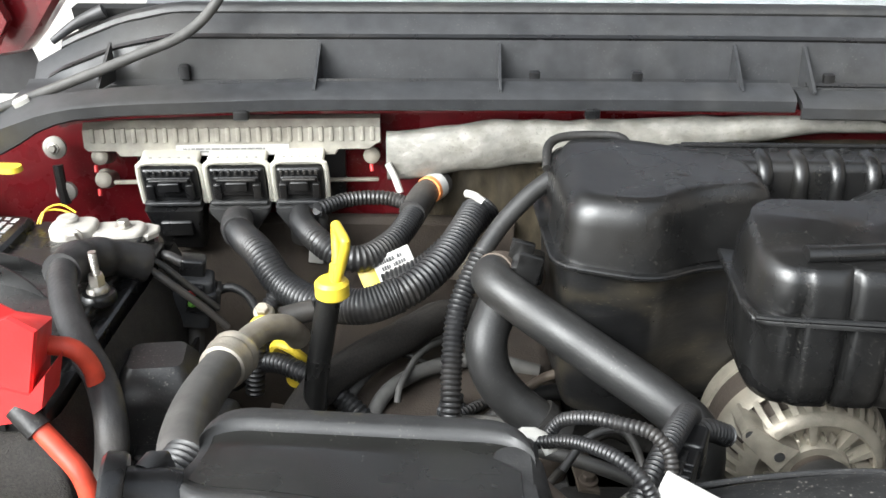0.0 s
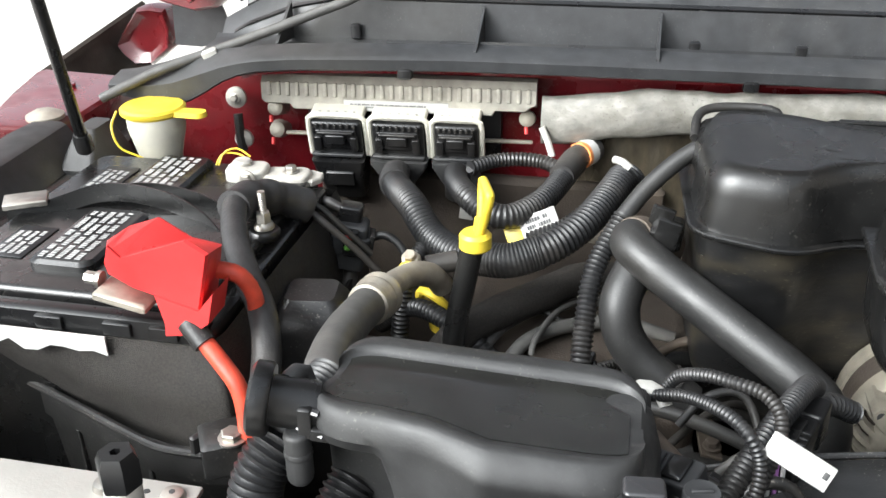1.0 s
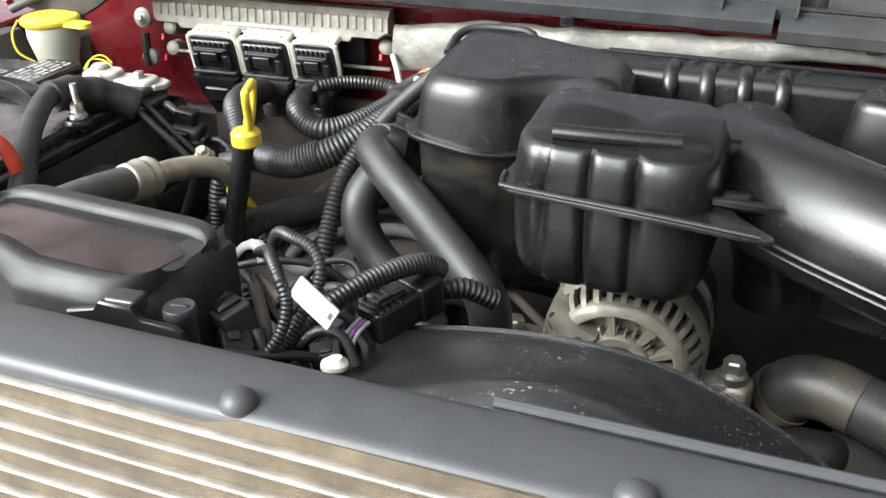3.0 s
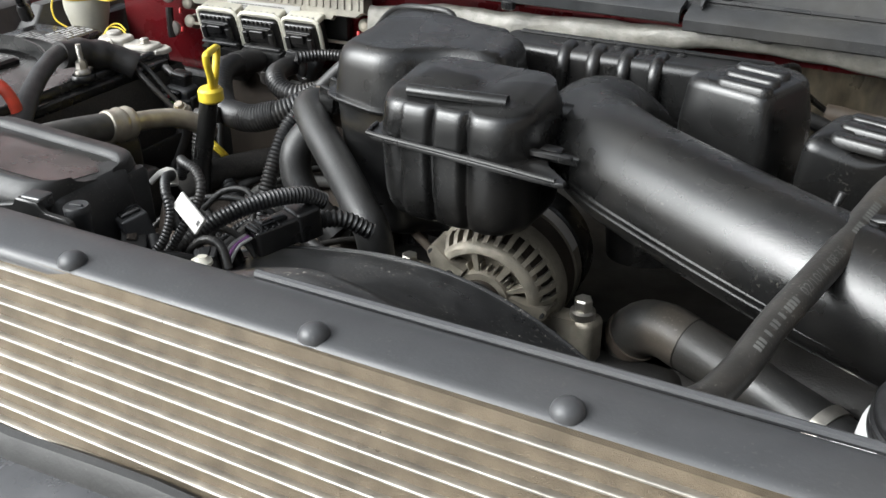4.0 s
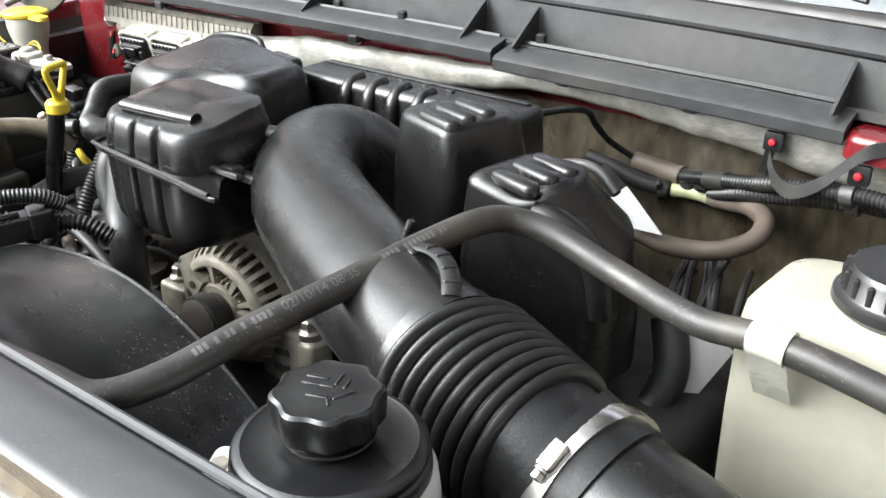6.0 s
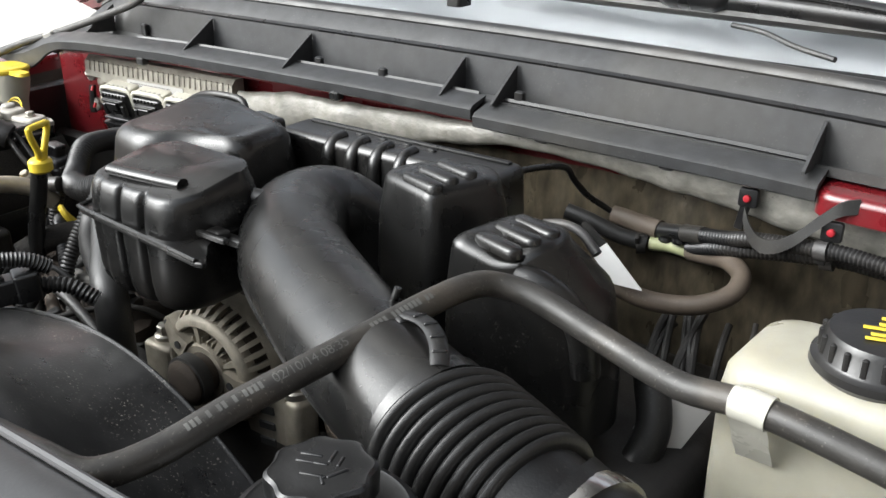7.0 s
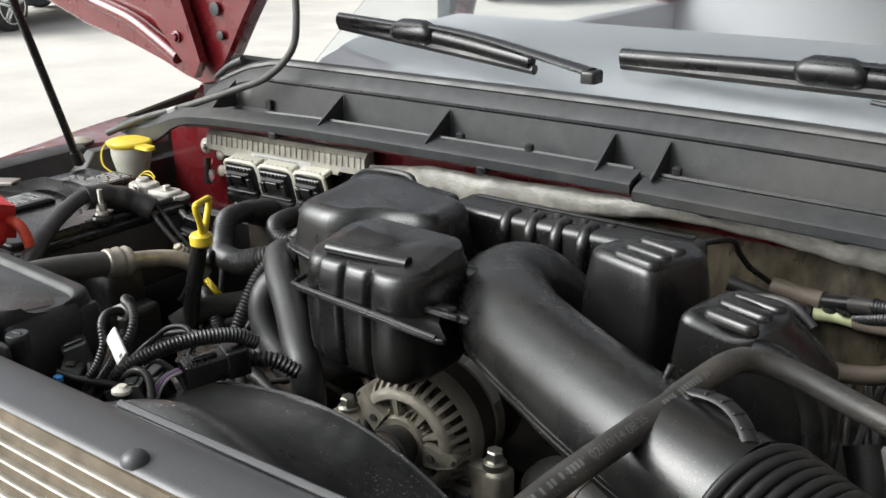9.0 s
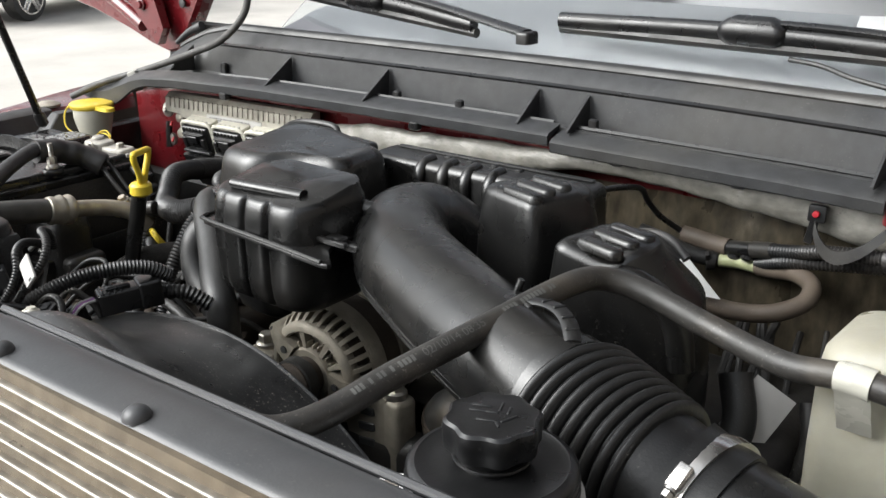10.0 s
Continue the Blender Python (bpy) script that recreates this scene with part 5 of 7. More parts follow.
for k in range(20):
    a = 2 * math.pi * k / 20
    part("grip_rib", box(0.0018, 0.0018, 0.0065, BC @ Matrix.Translation((0.0368 * math.cos(a), 0.0368 * math.sin(a), 1.2615)), 0.0008), BLACK, bc)
bm = bmesh.new()
for i in range(5):
    box(0.014 - 0.003 * abs(i - 2), 0.0018, 0.0004, BC @ Matrix.Translation((0.004 * (i % 2), 0.008 * (i - 2), 1.2731)) @ pose(0, 0, 0, 0, 0, 20), 0.0002, bm)
part("yellow_print", bm, YELLOW, bc)
br.location.z += 0.012
boxy = thing("relay_cover", (0.95, 0.5, 1.1), "small black box with a pale label", "relay box")
part("body", soft_box(0.05, 0.04, 1.08, 1.2, 0.012, 0.01, pose(0.99, 0.53, 0)), BLACK, boxy)
part("label", box(0.03, 0.022, 0.0006, pose(0.995, 0.53, 1.2008), 0.0003), PAPER, boxy)

# ---- firewall side ----
roll = thing("insulation_roll", (0.35, 1.02, 1.18), "grey foil-faced insulation roll along the firewall", "insulation")
IP = [(-0.062, 1.03, 1.196), (-0.03, 1.025, 1.200), (0.05, 1.02, 1.214), (0.15, 1.02, 1.221), (0.3, 1.02, 1.232), (0.45, 1.016, 1.247), (0.59, 1.014, 1.243), (0.68, 1.013, 1.238), (0.75, 1.013, 1.233), (0.86, 1.012, 1.226), (0.98, 1.01, 1.216)]
P = spline(IP, 0.012)
rings = []
for i, p in enumerate(P):
    w = 0.012 + 0.004 * noise.noise(p * 22)
    h = float(np.interp(p.x, (0.0, 0.05, 0.15, 0.3, 0.45, 0.6, 0.68, 0.75, 0.9), (0.03, 0.028, 0.022, 0.017, 0.014, 0.019, 0.023, 0.027, 0.034))) + 0.004 * noise.noise(p * 30 + Vector((3, 0, 0)))
    rings.append([(p.x, p.y + w * math.cos(a) * (1 + 0.15 * noise.noise(Vector((p.x * 60, a * 2, 0)))), p.z + h * math.sin(a)) for a in (2 * math.pi * k / 20 for k in range(20))])
part("roll", skin(rings), INSUL, roll, sharp=60)
part("corner_flap", hose([(-0.06, 1.015, 1.192), (-0.052, 1.008, 1.178), (-0.045, 1.0, 1.162)], 0.004, 8), WHITE, roll, "white plastic retaining strip")
rings = []
for i in range(116):
    x = -0.02 + i * 0.009
    rings.append([(x, 1.045 - 0.03 * k / 12 + 0.010 * noise.noise(Vector((x * 9, k * 0.5, 1))) + 0.006 * noise.noise(Vector((x * 28, k * 1.1, 4))) + 0.003 * noise.noise(Vector((x * 60, k * 2.3, 7))), 1.215 - k * 0.035) for k in range(13)])
part("hanging_sheet", skin(rings, cap=False, closed=False), FOIL, roll, "creased brown foil sheet", sharp=25)
solo("red_body_corner", soft_box(0.115, 0.030, 1.2445, 1.268, 0.02, 0.008, pose(0.885, 0.990, 0, 0, 0, -4)), PAINT, (0.9, 1.0, 1.2), "red painted body corner", "body corner", kind="structure")

clipred = thing("wire_clip", (0.704, 0.994, 1.21), "black wire clip with a red centre", "clip", "wire clips")
part("base", soft_box(0.0095, 0.0095, -0.003, 0.003, 0.003, 0.0015, pose(0.704, 0.994, 1.2385, 84, 0, 4)), BLACK, clipred)
part("button", lathe([(0.0038, 0), (0.0038, 0.003), (0.0028, 0.0042), (0.001, 0.0045)], axis((0.704, 0.991, 1.2385), (0.704, 0, 1.33))[0], 14), REDCAP, clipred, "red centre button")
part("stem", box(0.0045, 0.003, 0.014, pose(0.700, 0.994, 1.218, 0, 10, 0), 0.001), BLACK, clipred)
copy_thing(clipred, pose(0.793, 0.965, 1.205))

# pipes behind the right-hand cover
line = thing("vacuum_line", (0.6, 1.0, 1.15), "thin black line running to a glossy valve and ribbed conduit", "vacuum line")
part("thin_line", hose([(0.482, 0.911, 1.243), (0.497, 0.945, 1.242), (0.508, 0.978, 1.235), (0.511, 0.992, 1.218), (0.520, 1.010, 1.196), (0.534, 1.030, 1.178), (0.546, 1.038, 1.168)], 0.0036, 10), BLACK, line)
part("tip", rod((0.474, 0.908, 1.242), (0.486, 0.911, 1.2435), 0.0055), WHITE, line, "white end fitting")
part("sleeve", hose([(0.5400, 1.0400, 1.1685), (0.552, 1.0395, 1.1680), (0.578, 1.038, 1.1650), (0.600, 1.034, 1.1650)], 0.0110, 18, 0.004, bumpy=0.05), BROWNHOSE, line, "dusty brown rubber sleeve")
part("valve", rod((0.594, 1.0360, 1.1640), (0.638, 1.0170, 1.1760), 0.0088, 18, 0.002), BLACK, line, "glossy black valve")
for k in (0.35, 0.75):
    p = Vector((0.594, 1.036, 1.156)).lerp(Vector((0.638, 1.017, 1.168)), k)
    part("valve_port", lathe([(0.0085, 0), (0.0085, 0.004), (0.006, 0.006)], axis(p, p + Vector((0, -0.3, -1)))[0], 16), BLACK, line)
part("collar", hose([(0.634, 1.0190, 1.1750), (0.660, 1.006, 1.1830)], 0.0095, 16, 0.004, bumpy=0.08), WORNHOSE, line, "grey ribbed rubber collar")
part("conduit", hose([(0.656, 1.0075, 1.1820), (0.690, 0.992, 1.1920), (0.722, 0.978, 1.2030), (0.767, 0.968, 1.2110), (0.815, 0.960, 1.2160), (0.90, 0.940, 1.214), (0.98, 0.92, 1.208)], 0.0082, 14, wave=0.0014, pitch=0.0042), CONDUIT, line)
part("conduit", hose([(0.640, 1.022, 1.158), (0.680, 0.996, 1.1770), (0.721, 0.990, 1.1860), (0.765, 0.990, 1.1925), (0.813, 0.990, 1.1970), (0.90, 0.975, 1.196), (0.98, 0.955, 1.19)], 0.0078, 14, wave=0.0013, pitch=0.0042), CONDUIT, line)
for p, q in (((0.782, 0.9652, 1.2128), (0.794, 0.9634, 1.2143)), ((0.782, 0.990, 1.1940), (0.794, 0.990, 1.1952))):
    part("tape_band", hose([p, q], 0.0102, 14, 0.004), TAPE, line)
bandp = spline([(0.706, 0.978, 1.228), (0.714, 0.972, 1.214), (0.727, 0.962, 1.207), (0.743, 0.957, 1.208), (0.762, 0.957, 1.220), (0.780, 0.958, 1.240), (0.797, 0.960, 1.257), (0.812, 0.965, 1.262)], 0.006)
part("grey_strap", skin([[(p.x, p.y - 0.001, p.z - 0.007), (p.x, p.y + 0.001, p.z - 0.0065), (p.x, p.y + 0.003, p.z + 0.007), (p.x, p.y + 0.001, p.z + 0.0065)] for p in bandp]), RUBBER, line, "flat dark strap")
uh = thing("vacuum_hose", (0.7, 0.95, 1.1), "dusty brown rubber hose bent into a loop", "hose")
part("hose", hose([(0.565, 0.90, 1.145), (0.612, 0.902, 1.1515), (0.640, 0.904, 1.1455), (0.668, 0.913, 1.1430), (0.695, 0.924, 1.1465), (0.716, 0.945, 1.1560), (0.714, 0.972, 1.1650), (0.690, 0.998, 1.1650), (0.664, 1.014, 1.1580), (0.640, 1.024, 1.1530)], 0.0098, 18), BROWNHOSE, uh)
part("fitting", hose([(0.640, 1.0240, 1.1530), (0.618, 1.0290, 1.1520), (0.592, 1.0270, 1.1500)], 0.0078, 16, 0.003, bumpy=0.04), material("pale_green_plastic", (0.34, 0.36, 0.2), 0.5, stain=0.3, stain_col=(0.2, 0.19, 0.12)), uh, "pale green fitting")
part("end_clamp", lathe([(0.0098, -0.005), (0.0116, -0.005), (0.0116, 0.005), (0.0098, 0.005)], axis((0.583, 1.0215, 1.1490), (0.592, 1.026, 1.150))[0], 20), IRON, uh)
part("clamp_ear", box(0.0025, 0.004, 0.005, pose(0.583, 1.012, 1.158, 20, 0, 20), 0.001), IRON, uh)
part("inlet", hose([(0.500, 1.000, 1.176), (0.530, 1.006, 1.168), (0.560, 1.014, 1.156), (0.590, 1.025, 1.150)], 0.0092, 16), RUBBER, uh)
st = thing("label_strap", (0.61, 0.9, 1.12), "dark strap ending in a white paper label", "strap")
ribbon = [((0.5698, 0.889, 1.2055), (0.5812, 0.889, 1.2199)), ((0.5892, 0.889, 1.1857), (0.605, 0.889, 1.2011)), ((0.617, 0.889, 1.1601), (0.6463, 0.889, 1.1612))]
for name, ends2, mat, note in (("strap", ribbon[:2], RUBBER, ""), ("label", ribbon[1:], BRIGHTPAPER, "white paper label")):
    (a, b), (c, d) = ends2
    part(name, skin([[Vector(p) + Vector((0, k, 0)) for p in (a, b, d, c)] for k in (0.0, 0.0012)]), mat, st, note)
cards = thing("hanging_label", (0.76, 0.74, 1.08), "white paper label hanging behind the cover", "label")
part("sheet", box(0.022, 0.0008, 0.030, pose(0.725, 0.80, 1.095, -25, 32, 15), 0.0004), PAPER, cards)
lower = thing("lower_hose", (0.72, 0.8, 0.95), "dusty black hose running down beside the engine", "hose")
part("hose", hose([(0.70, 0.80, 1.13), (0.715, 0.78, 1.09), (0.705, 0.76, 1.05), (0.68, 0.75, 1.0)], 0.016), RUBBER, lower)
part("hose", hose([(0.76, 0.84, 1.10), (0.77, 0.82, 1.06), (0.755, 0.8, 1.0)], 0.009), DUSTY, lower)
part("bracket", box(0.006, 0.02, 0.05, pose(0.79, 0.80, 1.06, 0, 20, 30), 0.002), DUSTY, lower)
wires = thing("wire_bundle", (0.70, 0.88, 1.05), "loose dusty wires beside the brake reservoir", "wires")
rnd = random.Random(8)
for i in range(9):
    x = 0.65 + rnd.uniform(0, 0.1)
    e = rnd.uniform(-0.02, 0.05)
    part("wire", hose([(x, 0.955, 1.13 - rnd.uniform(0, 0.03)), (x + e * 0.3, 0.925, 1.10), (x + e * 0.7, 0.89, 1.05), (x + e, 0.86, 0.98)], rnd.uniform(0.0025, 0.005), 8), IRON, wires)

# low coolant pipe in front of the engine
lp = thing("radiator_hose", (0.5, 0.55, 1.0), "large dusty radiator hose below the intake tube", "hose")
part("hose", hose([(0.434, 0.70, 0.97), (0.434, 0.70, 1.02), (0.443, 0.695, 1.045), (0.468, 0.685, 1.058), (0.533, 0.662, 1.05), (0.613, 0.627, 1.04), (0.68, 0.59, 1.03), (0.74, 0.55, 1.0)], 0.026, 24), RUBBER, lp)
part("brown_elbow", hose([(0.434, 0.70, 1.02), (0.443, 0.695, 1.045), (0.468, 0.685, 1.058), (0.495, 0.675, 1.056)], 0.0266, 24), WORNHOSE, lp, "brown dusty elbow")
part("elbow_collar", lathe([(0.026, -0.005), (0.0285, -0.005), (0.0285, 0.005), (0.026, 0.005)], axis((0.437, 0.6985, 1.034), (0.446, 0.693, 1.05))[0], 28), BROWNHOSE, lp, "brown collar")
part("far_clamp", lathe([(0.0265, -0.006), (0.0285, -0.006), (0.0285, 0.006), (0.0265, 0.006)], axis((0.625, 0.621, 1.038), (0.66, 0.60, 1.033))[0], 28), STEEL, lp)
part("clamp", lathe([(0.0285, -0.006), (0.0305, -0.006), (0.0305, 0.006), (0.0285, 0.006)], axis((0.434, 0.70, 1.0), (0.434, 0.70, 1.02))[0], 28), RUST_AND_SHADE, lp)

# control module with its three plugs
ecu = thing("control_module", (-0.23, 1.02, 1.15), "aluminium engine control module with three large plugs", "control module")
EM = pose(-0.232, 1.028, 1.2, 0, 0, 3.6)
part("back_plate", box(0.118, 0.008, 0.036, EM @ Matrix.Translation((0.004, 0.014, -0.032)), 0.003), BLACK, ecu)
part("heat_sink", skin([[(x, y, z) for y, z in ((0.005, 0.006), (-0.012, 0.005 + e), (-0.018, 0.008 + e), (-0.0165, 0.032), (-0.008, 0.040), (0.008, 0.040), (0.008, 0.006))]
                        for x, e in ((-0.162, 0.004), (-0.158, 0.0), (-0.128, 0.0), (-0.124, -0.006), (-0.05, -0.006), (0.05, -0.006), (0.112, -0.006), (0.116, 0.0), (0.150, 0.0), (0.158, 0.006), (0.163, 0.008))], EM), SILVERPLATE, ecu)
for i in range(28):
    x = -0.152 + i * 0.01135
    part("fin", box(0.0024, 0.0016, 0.0085, EM @ Matrix.Translation((x, -0.0168, 0.0255)) @ pose(0, 0, 0, -6), 0.0008), SILVERPLATE, ecu)
part("label", box(0.062, 0.0006, 0.006, EM @ Matrix.Translation((0.0, -0.0190, 0.0085)) @ pose(0, 0, 0, -8), 0.0003), PAPER, ecu, "white paper strip")
bars(ecu, EM @ Matrix.Translation((-0.004, -0.0198, 0.0085)) @ pose(0, 0, 0, 82), 0.10, 0.006, 2, FADED, 4)
part("edge_strip", box(0.150, 0.003, 0.002, EM @ Matrix.Translation((0.010, -0.004, -0.034)), 0.001), PIPE, ecu)
for i, (cx, w) in enumerate(((-0.067, 0.034), (0.006, 0.0345), (0.074, 0.029))):
    pm = EM @ Matrix.Translation((cx, -0.03, -0.008)) @ pose(0, 0, 0, 14)
    pl = part("plug", soft_box(w * 0.88, 0.016, -0.046, 0.008, 0.005, 0.004, pm), BLACK, ecu, "black plug body")
    part("frame", hose([pm @ Vector(p) for p in ((-w, -0.008, -0.040), (-w, -0.008, 0.0), (-w * 0.86, -0.008, 0.012), (0, -0.008, 0.014), (w * 0.86, -0.008, 0.012), (w, -0.008, 0.0), (w, -0.008, -0.040))], 0.0033, 8), CREAM, pl, "white locking frame")
    part("frame_top", soft_box(w * 0.94, 0.013, 0.0070, 0.0135, 0.004, 0.003, pm @ Matrix.Translation((0, 0.006, 0))), CREAM, pl)
    for k in range(5):
        part("frame_notch", box(0.0018, 0.004, 0.0012, pm @ Matrix.Translation((w * (-0.6 + 0.3 * k), -0.004, 0.0138)), 0.0005), WHITE, pl)
    part("face", box(w * 0.70, 0.003, 0.012, pm @ Matrix.Translation((0, -0.017, -0.012)), 0.001), BLACK, pl)
    part("latch", box(w * 0.34, 0.004, 0.006, pm @ Matrix.Translation((0, -0.021, -0.010)), 0.0012), BLACK, pl)
    part("lever_bar", box(w * 0.62, 0.0022, 0.0014, pm @ Matrix.Translation((0, -0.0215, -0.002)), 0.0006), DUSTY, pl)
    for k in range(7):
        part("tooth", box(0.0016, 0.0018, 0.0028, pm @ Matrix.Translation((w * (-0.66 + 0.22 * k), -0.0168, 0.004)), 0.0005), DUSTY, pl)
    for sx in (-1, 1):
        part("latch_tab", box(0.004, 0.004, 0.010, pm @ Matrix.Translation((sx * w * 0.62, -0.0185, -0.018)), 0.001), BLACK, pl)
    part("lower_lip", box(w * 0.90, 0.0035, 0.0022, pm @ Matrix.Translation((0, -0.0185, -0.034)), 0.001), GREY, pl)
    if i == 0:
        part("lower_hood", loft([(-0.098, 0.004, -0.002, w * 0.66, 0.016, 0.005), (-0.060, 0.002, -0.008, w * 0.82, 0.020, 0.005), (-0.040, 0, -0.008, w * 0.94, 0.019, 0.005)], pm), BLACK, pl)
        part("hood_step", box(w * 0.5, 0.003, 0.010, pm @ Matrix.Translation((0.002, -0.0275, -0.062)), 0.0015), BLACK, pl)
    else:
        part("cable_exit", loft([(-0.080, 0.0, -0.014, 0.014, 0.013, 0.008), (-0.068, 0.0, -0.013, w * 0.5, 0.016, 0.006), (-0.044, 0, -0.008, w * 0.98, 0.019, 0.005), (-0.038, 0, -0.008, w * 0.98, 0.018, 0.005)], pm), GREY, pl, "dark grey sloped cable shell")
        part("cable_collar", rod(pm @ Vector((0, -0.014, -0.068)), pm @ Vector((0, -0.016, -0.090)), 0.0160, 18), TAPE, pl)
for x, z in ((-0.154, -0.006), (-0.154, -0.034), (0.152, -0.008)):
    b = part("mount_pad", lathe([(0.0095, -0.03), (0.0095, 0.001), (0.0065, 0.003), (0.003, 0.0035)], axis(EM @ Vector((x, 0.004, z)), EM @ Vector((x, -1, z + 0.3)))[0], 18), PIPE, ecu, "pale rubber mount")
    part("red_stud", rod(EM @ Vector((x, -0.014, z - 0.004)), EM @ Vector((x + 0.001, -0.018, z - 0.011)), 0.0022), REDPLASTIC, b)

strap = thing("earth_strap", (-0.44, 1.045, 1.1), "dull metal earth strap bolted to the red firewall", "earth strap")
part("lug", lathe([(0.0135, 0), (0.0135, 0.004), (0.010, 0.006), (0.003, 0.0065)], axis((-0.446, 1.047, 1.196), (-0.446, 0, 1.3))[0], 20), LEAD, strap, "pale ring lug")
part("lead", hose([(-0.446, 1.044, 1.175), (-0.444, 1.04, 1.155), (-0.44, 1.035, 1.13)], 0.006, 8), DUSTY, strap)
part("lug", lathe([(0.012, 0), (0.012, 0.006), (0.006, 0.009)], axis((-0.44, 1.045, 1.143), (-0.44, 0, 1.2))[0], 16), LEAD, strap)
bolt((-0.446, 1.041, 1.196), 0.005, 0.006, strap, up=(0, -1, 0.3))
stud = thing("body_stud", (-0.40, 1.04, 1.15), "pale plastic body plug", "plug")
part("head", lathe([(0.009, 0), (0.012, 0.004), (0.009, 0.014), (0.004, 0.018)], axis((-0.39, 1.045, 1.16), (-0.39, 0, 1.3))[0], 16), PIPE, stud)

# washer bottle
wb = thing("washer_bottle", (-0.49, 0.92, 1.05), "white washer bottle neck with a yellow cap", "washer bottle")
part("neck", lathe([(0.024, 1.05), (0.0235, 1.15), (0.025, 1.168), (0.031, 1.192), (0.0325, 1.2), (0.0325, 1.218)], pose(-0.49, 0.922, 0), 32), CREAM, wb)
cy = part("cap", loft([(1.215, 0, 0, 0.034, 0.034, 0.034), (1.218, 0, 0, 0.037, 0.036, 0.036), (1.222, 0, 0, 0.037, 0.036, 0.036), (1.2245, 0, 0, 0.034, 0.033, 0.033), (1.2245, 0, 0, 0.030, 0.029, 0.029), (1.226, 0, 0, 0.026, 0.025, 0.025), (1.2265, 0, 0, 0.02, 0.019, 0.019)], pose(-0.492, 0.922, 0), 8), YELLOW, wb, "yellow flip cap")
part("tab", loft([(1.2165, 0.044, -0.006, 0.024, 0.010, 0.0098), (1.222, 0.044, -0.006, 0.023, 0.009, 0.0085)], pose(-0.492, 0.922, 0), 5), YELLOW, cy)
part("tether", hose([(-0.528, 0.905, 1.22), (-0.53, 0.893, 1.205), (-0.52, 0.886, 1.185), (-0.497, 0.886, 1.175), (-0.475, 0.888, 1.165), (-0.46, 0.892, 1.155)], 0.0014, 6), YELLOW, wb)
wt = thing("washer_tube", (-0.45, 1.0, 1.2), "grey rubber washer tube clipped to the cowl", "tube")
part("tube", hose([(-0.56, 0.93, 1.225), (-0.50, 0.955, 1.252), (-0.445, 0.98, 1.270), (-0.40, 0.995, 1.285), (-0.33, 1.015, 1.31), (-0.27, 1.03, 1.335), (-0.235, 1.05, 1.375), (-0.23, 1.06, 1.42), (-0.24, 1.07, 1.50), (-0.26, 1.085, 1.62)], 0.0058, 12), GREYHOSE, wt)
part("clip", box(0.009, 0.006, 0.006, pose(-0.44, 0.976, 1.27, 0, -20, 20), 0.002), WHITE, wt, "white plastic clip")

# ---- battery corner ----
bat = thing("battery", (-0.40, 0.71, 0.98), "black car battery with raised vent caps and white printing", "battery")
part("case", soft_box(0.122, 0.142, 0.98, 1.162, 0.012, 0.006, pose(-0.402, 0.72, 0)), SATIN, bat)
part("lid", soft_box(0.126, 0.145, 1.156, 1.185, 0.014, 0.005, pose(-0.402, 0.72, 0)), SATIN, bat, "glossy black lid")
for y, x, hy in ((0.663, -0.423, 0.056), (0.812, -0.42, 0.046)):
    v = part("vent_cap", loft([(1.183, 0, 0, 0.030, hy, 0.01), (1.190, 0, 0, 0.030, hy, 0.01), (1.193, 0, 0, 0.0265, hy - 0.0035, 0.008)], pose(x, y, 0, 0, 0, 0)), SATIN, bat)
    bars(v, pose(x - 0.002, y, 1.1931, 0, 0, 90), hy * 1.75, 0.044, 5, PRINT, int(y * 100), 0.9)
    w = part("clear_film", box(0.018, 0.03, 0.0005, pose(x - 0.062, y - 0.012, 1.1858), 0.0003), GREY, bat)
    bars(w, pose(x - 0.062, y - 0.012, 1.1864, 0, 0, 90), 0.05, 0.03, 4, PRINT, int(y * 200), 0.7)
wrap = thing("battery_wrap", (-0.40, 0.57, 1.05), "woven black insulating wrap round the battery, torn at its edge", "battery wrap")
top = [(-0.535, 0.57), (-0.50, 0.562), (-0.41, 0.557), (-0.34, 0.556), (-0.29, 0.556), (-0.262, 0.558), (-0.258, 0.572), (-0.258, 0.86), (-0.535, 0.86)]
low = [(-0.545, 0.655), (-0.50, 0.63), (-0.41, 0.593), (-0.335, 0.562), (-0.295, 0.548), (-0.252, 0.549), (-0.246, 0.56), (-0.245, 0.855), (-0.545, 0.855)]
rings = []
for i in range(11):
    t = i / 10
    z = 1.165 - 0.115 * t
    bul = 0.010 * math.sin(math.pi * t)
    ring = []
    for j in range(54):
        a, b = j // 6, (j // 6 + 1) % 9
        s = (j % 6) / 6
        p, q = Vector(top[a]).lerp(Vector(top[b]), s), Vector(low[a]).lerp(Vector(low[b]), s)
        r = p.lerp(q, t)
        n = (r - Vector((-0.40, 0.71))).normalized()
        r = r + n * (bul + 0.004 * noise.noise(Vector((r.x * 25, r.y * 25, z * 30))))
        ring.append((r.x, r.y, z))
    rings.append(ring)
part("cloth", skin(rings, cap=False), WOVEN, wrap, sharp=70)
rnd = random.Random(3)
tp = [(-0.45, 1.164), (-0.35, 1.164)] + [(-0.35 - i * 0.0125, 1.151 + rnd.uniform(-0.007, 0.004)) for i in range(9)]
part("torn_edge", skin([[(x, 0.5495, z) for x, z in tp], [(x, 0.548, z) for x, z in tp]]), PAPER, wrap, "torn white lining")
rim = thing("battery_top_frame", (-0.40, 0.56, 1.15), "black plastic frame clipped round the battery top", "battery frame")
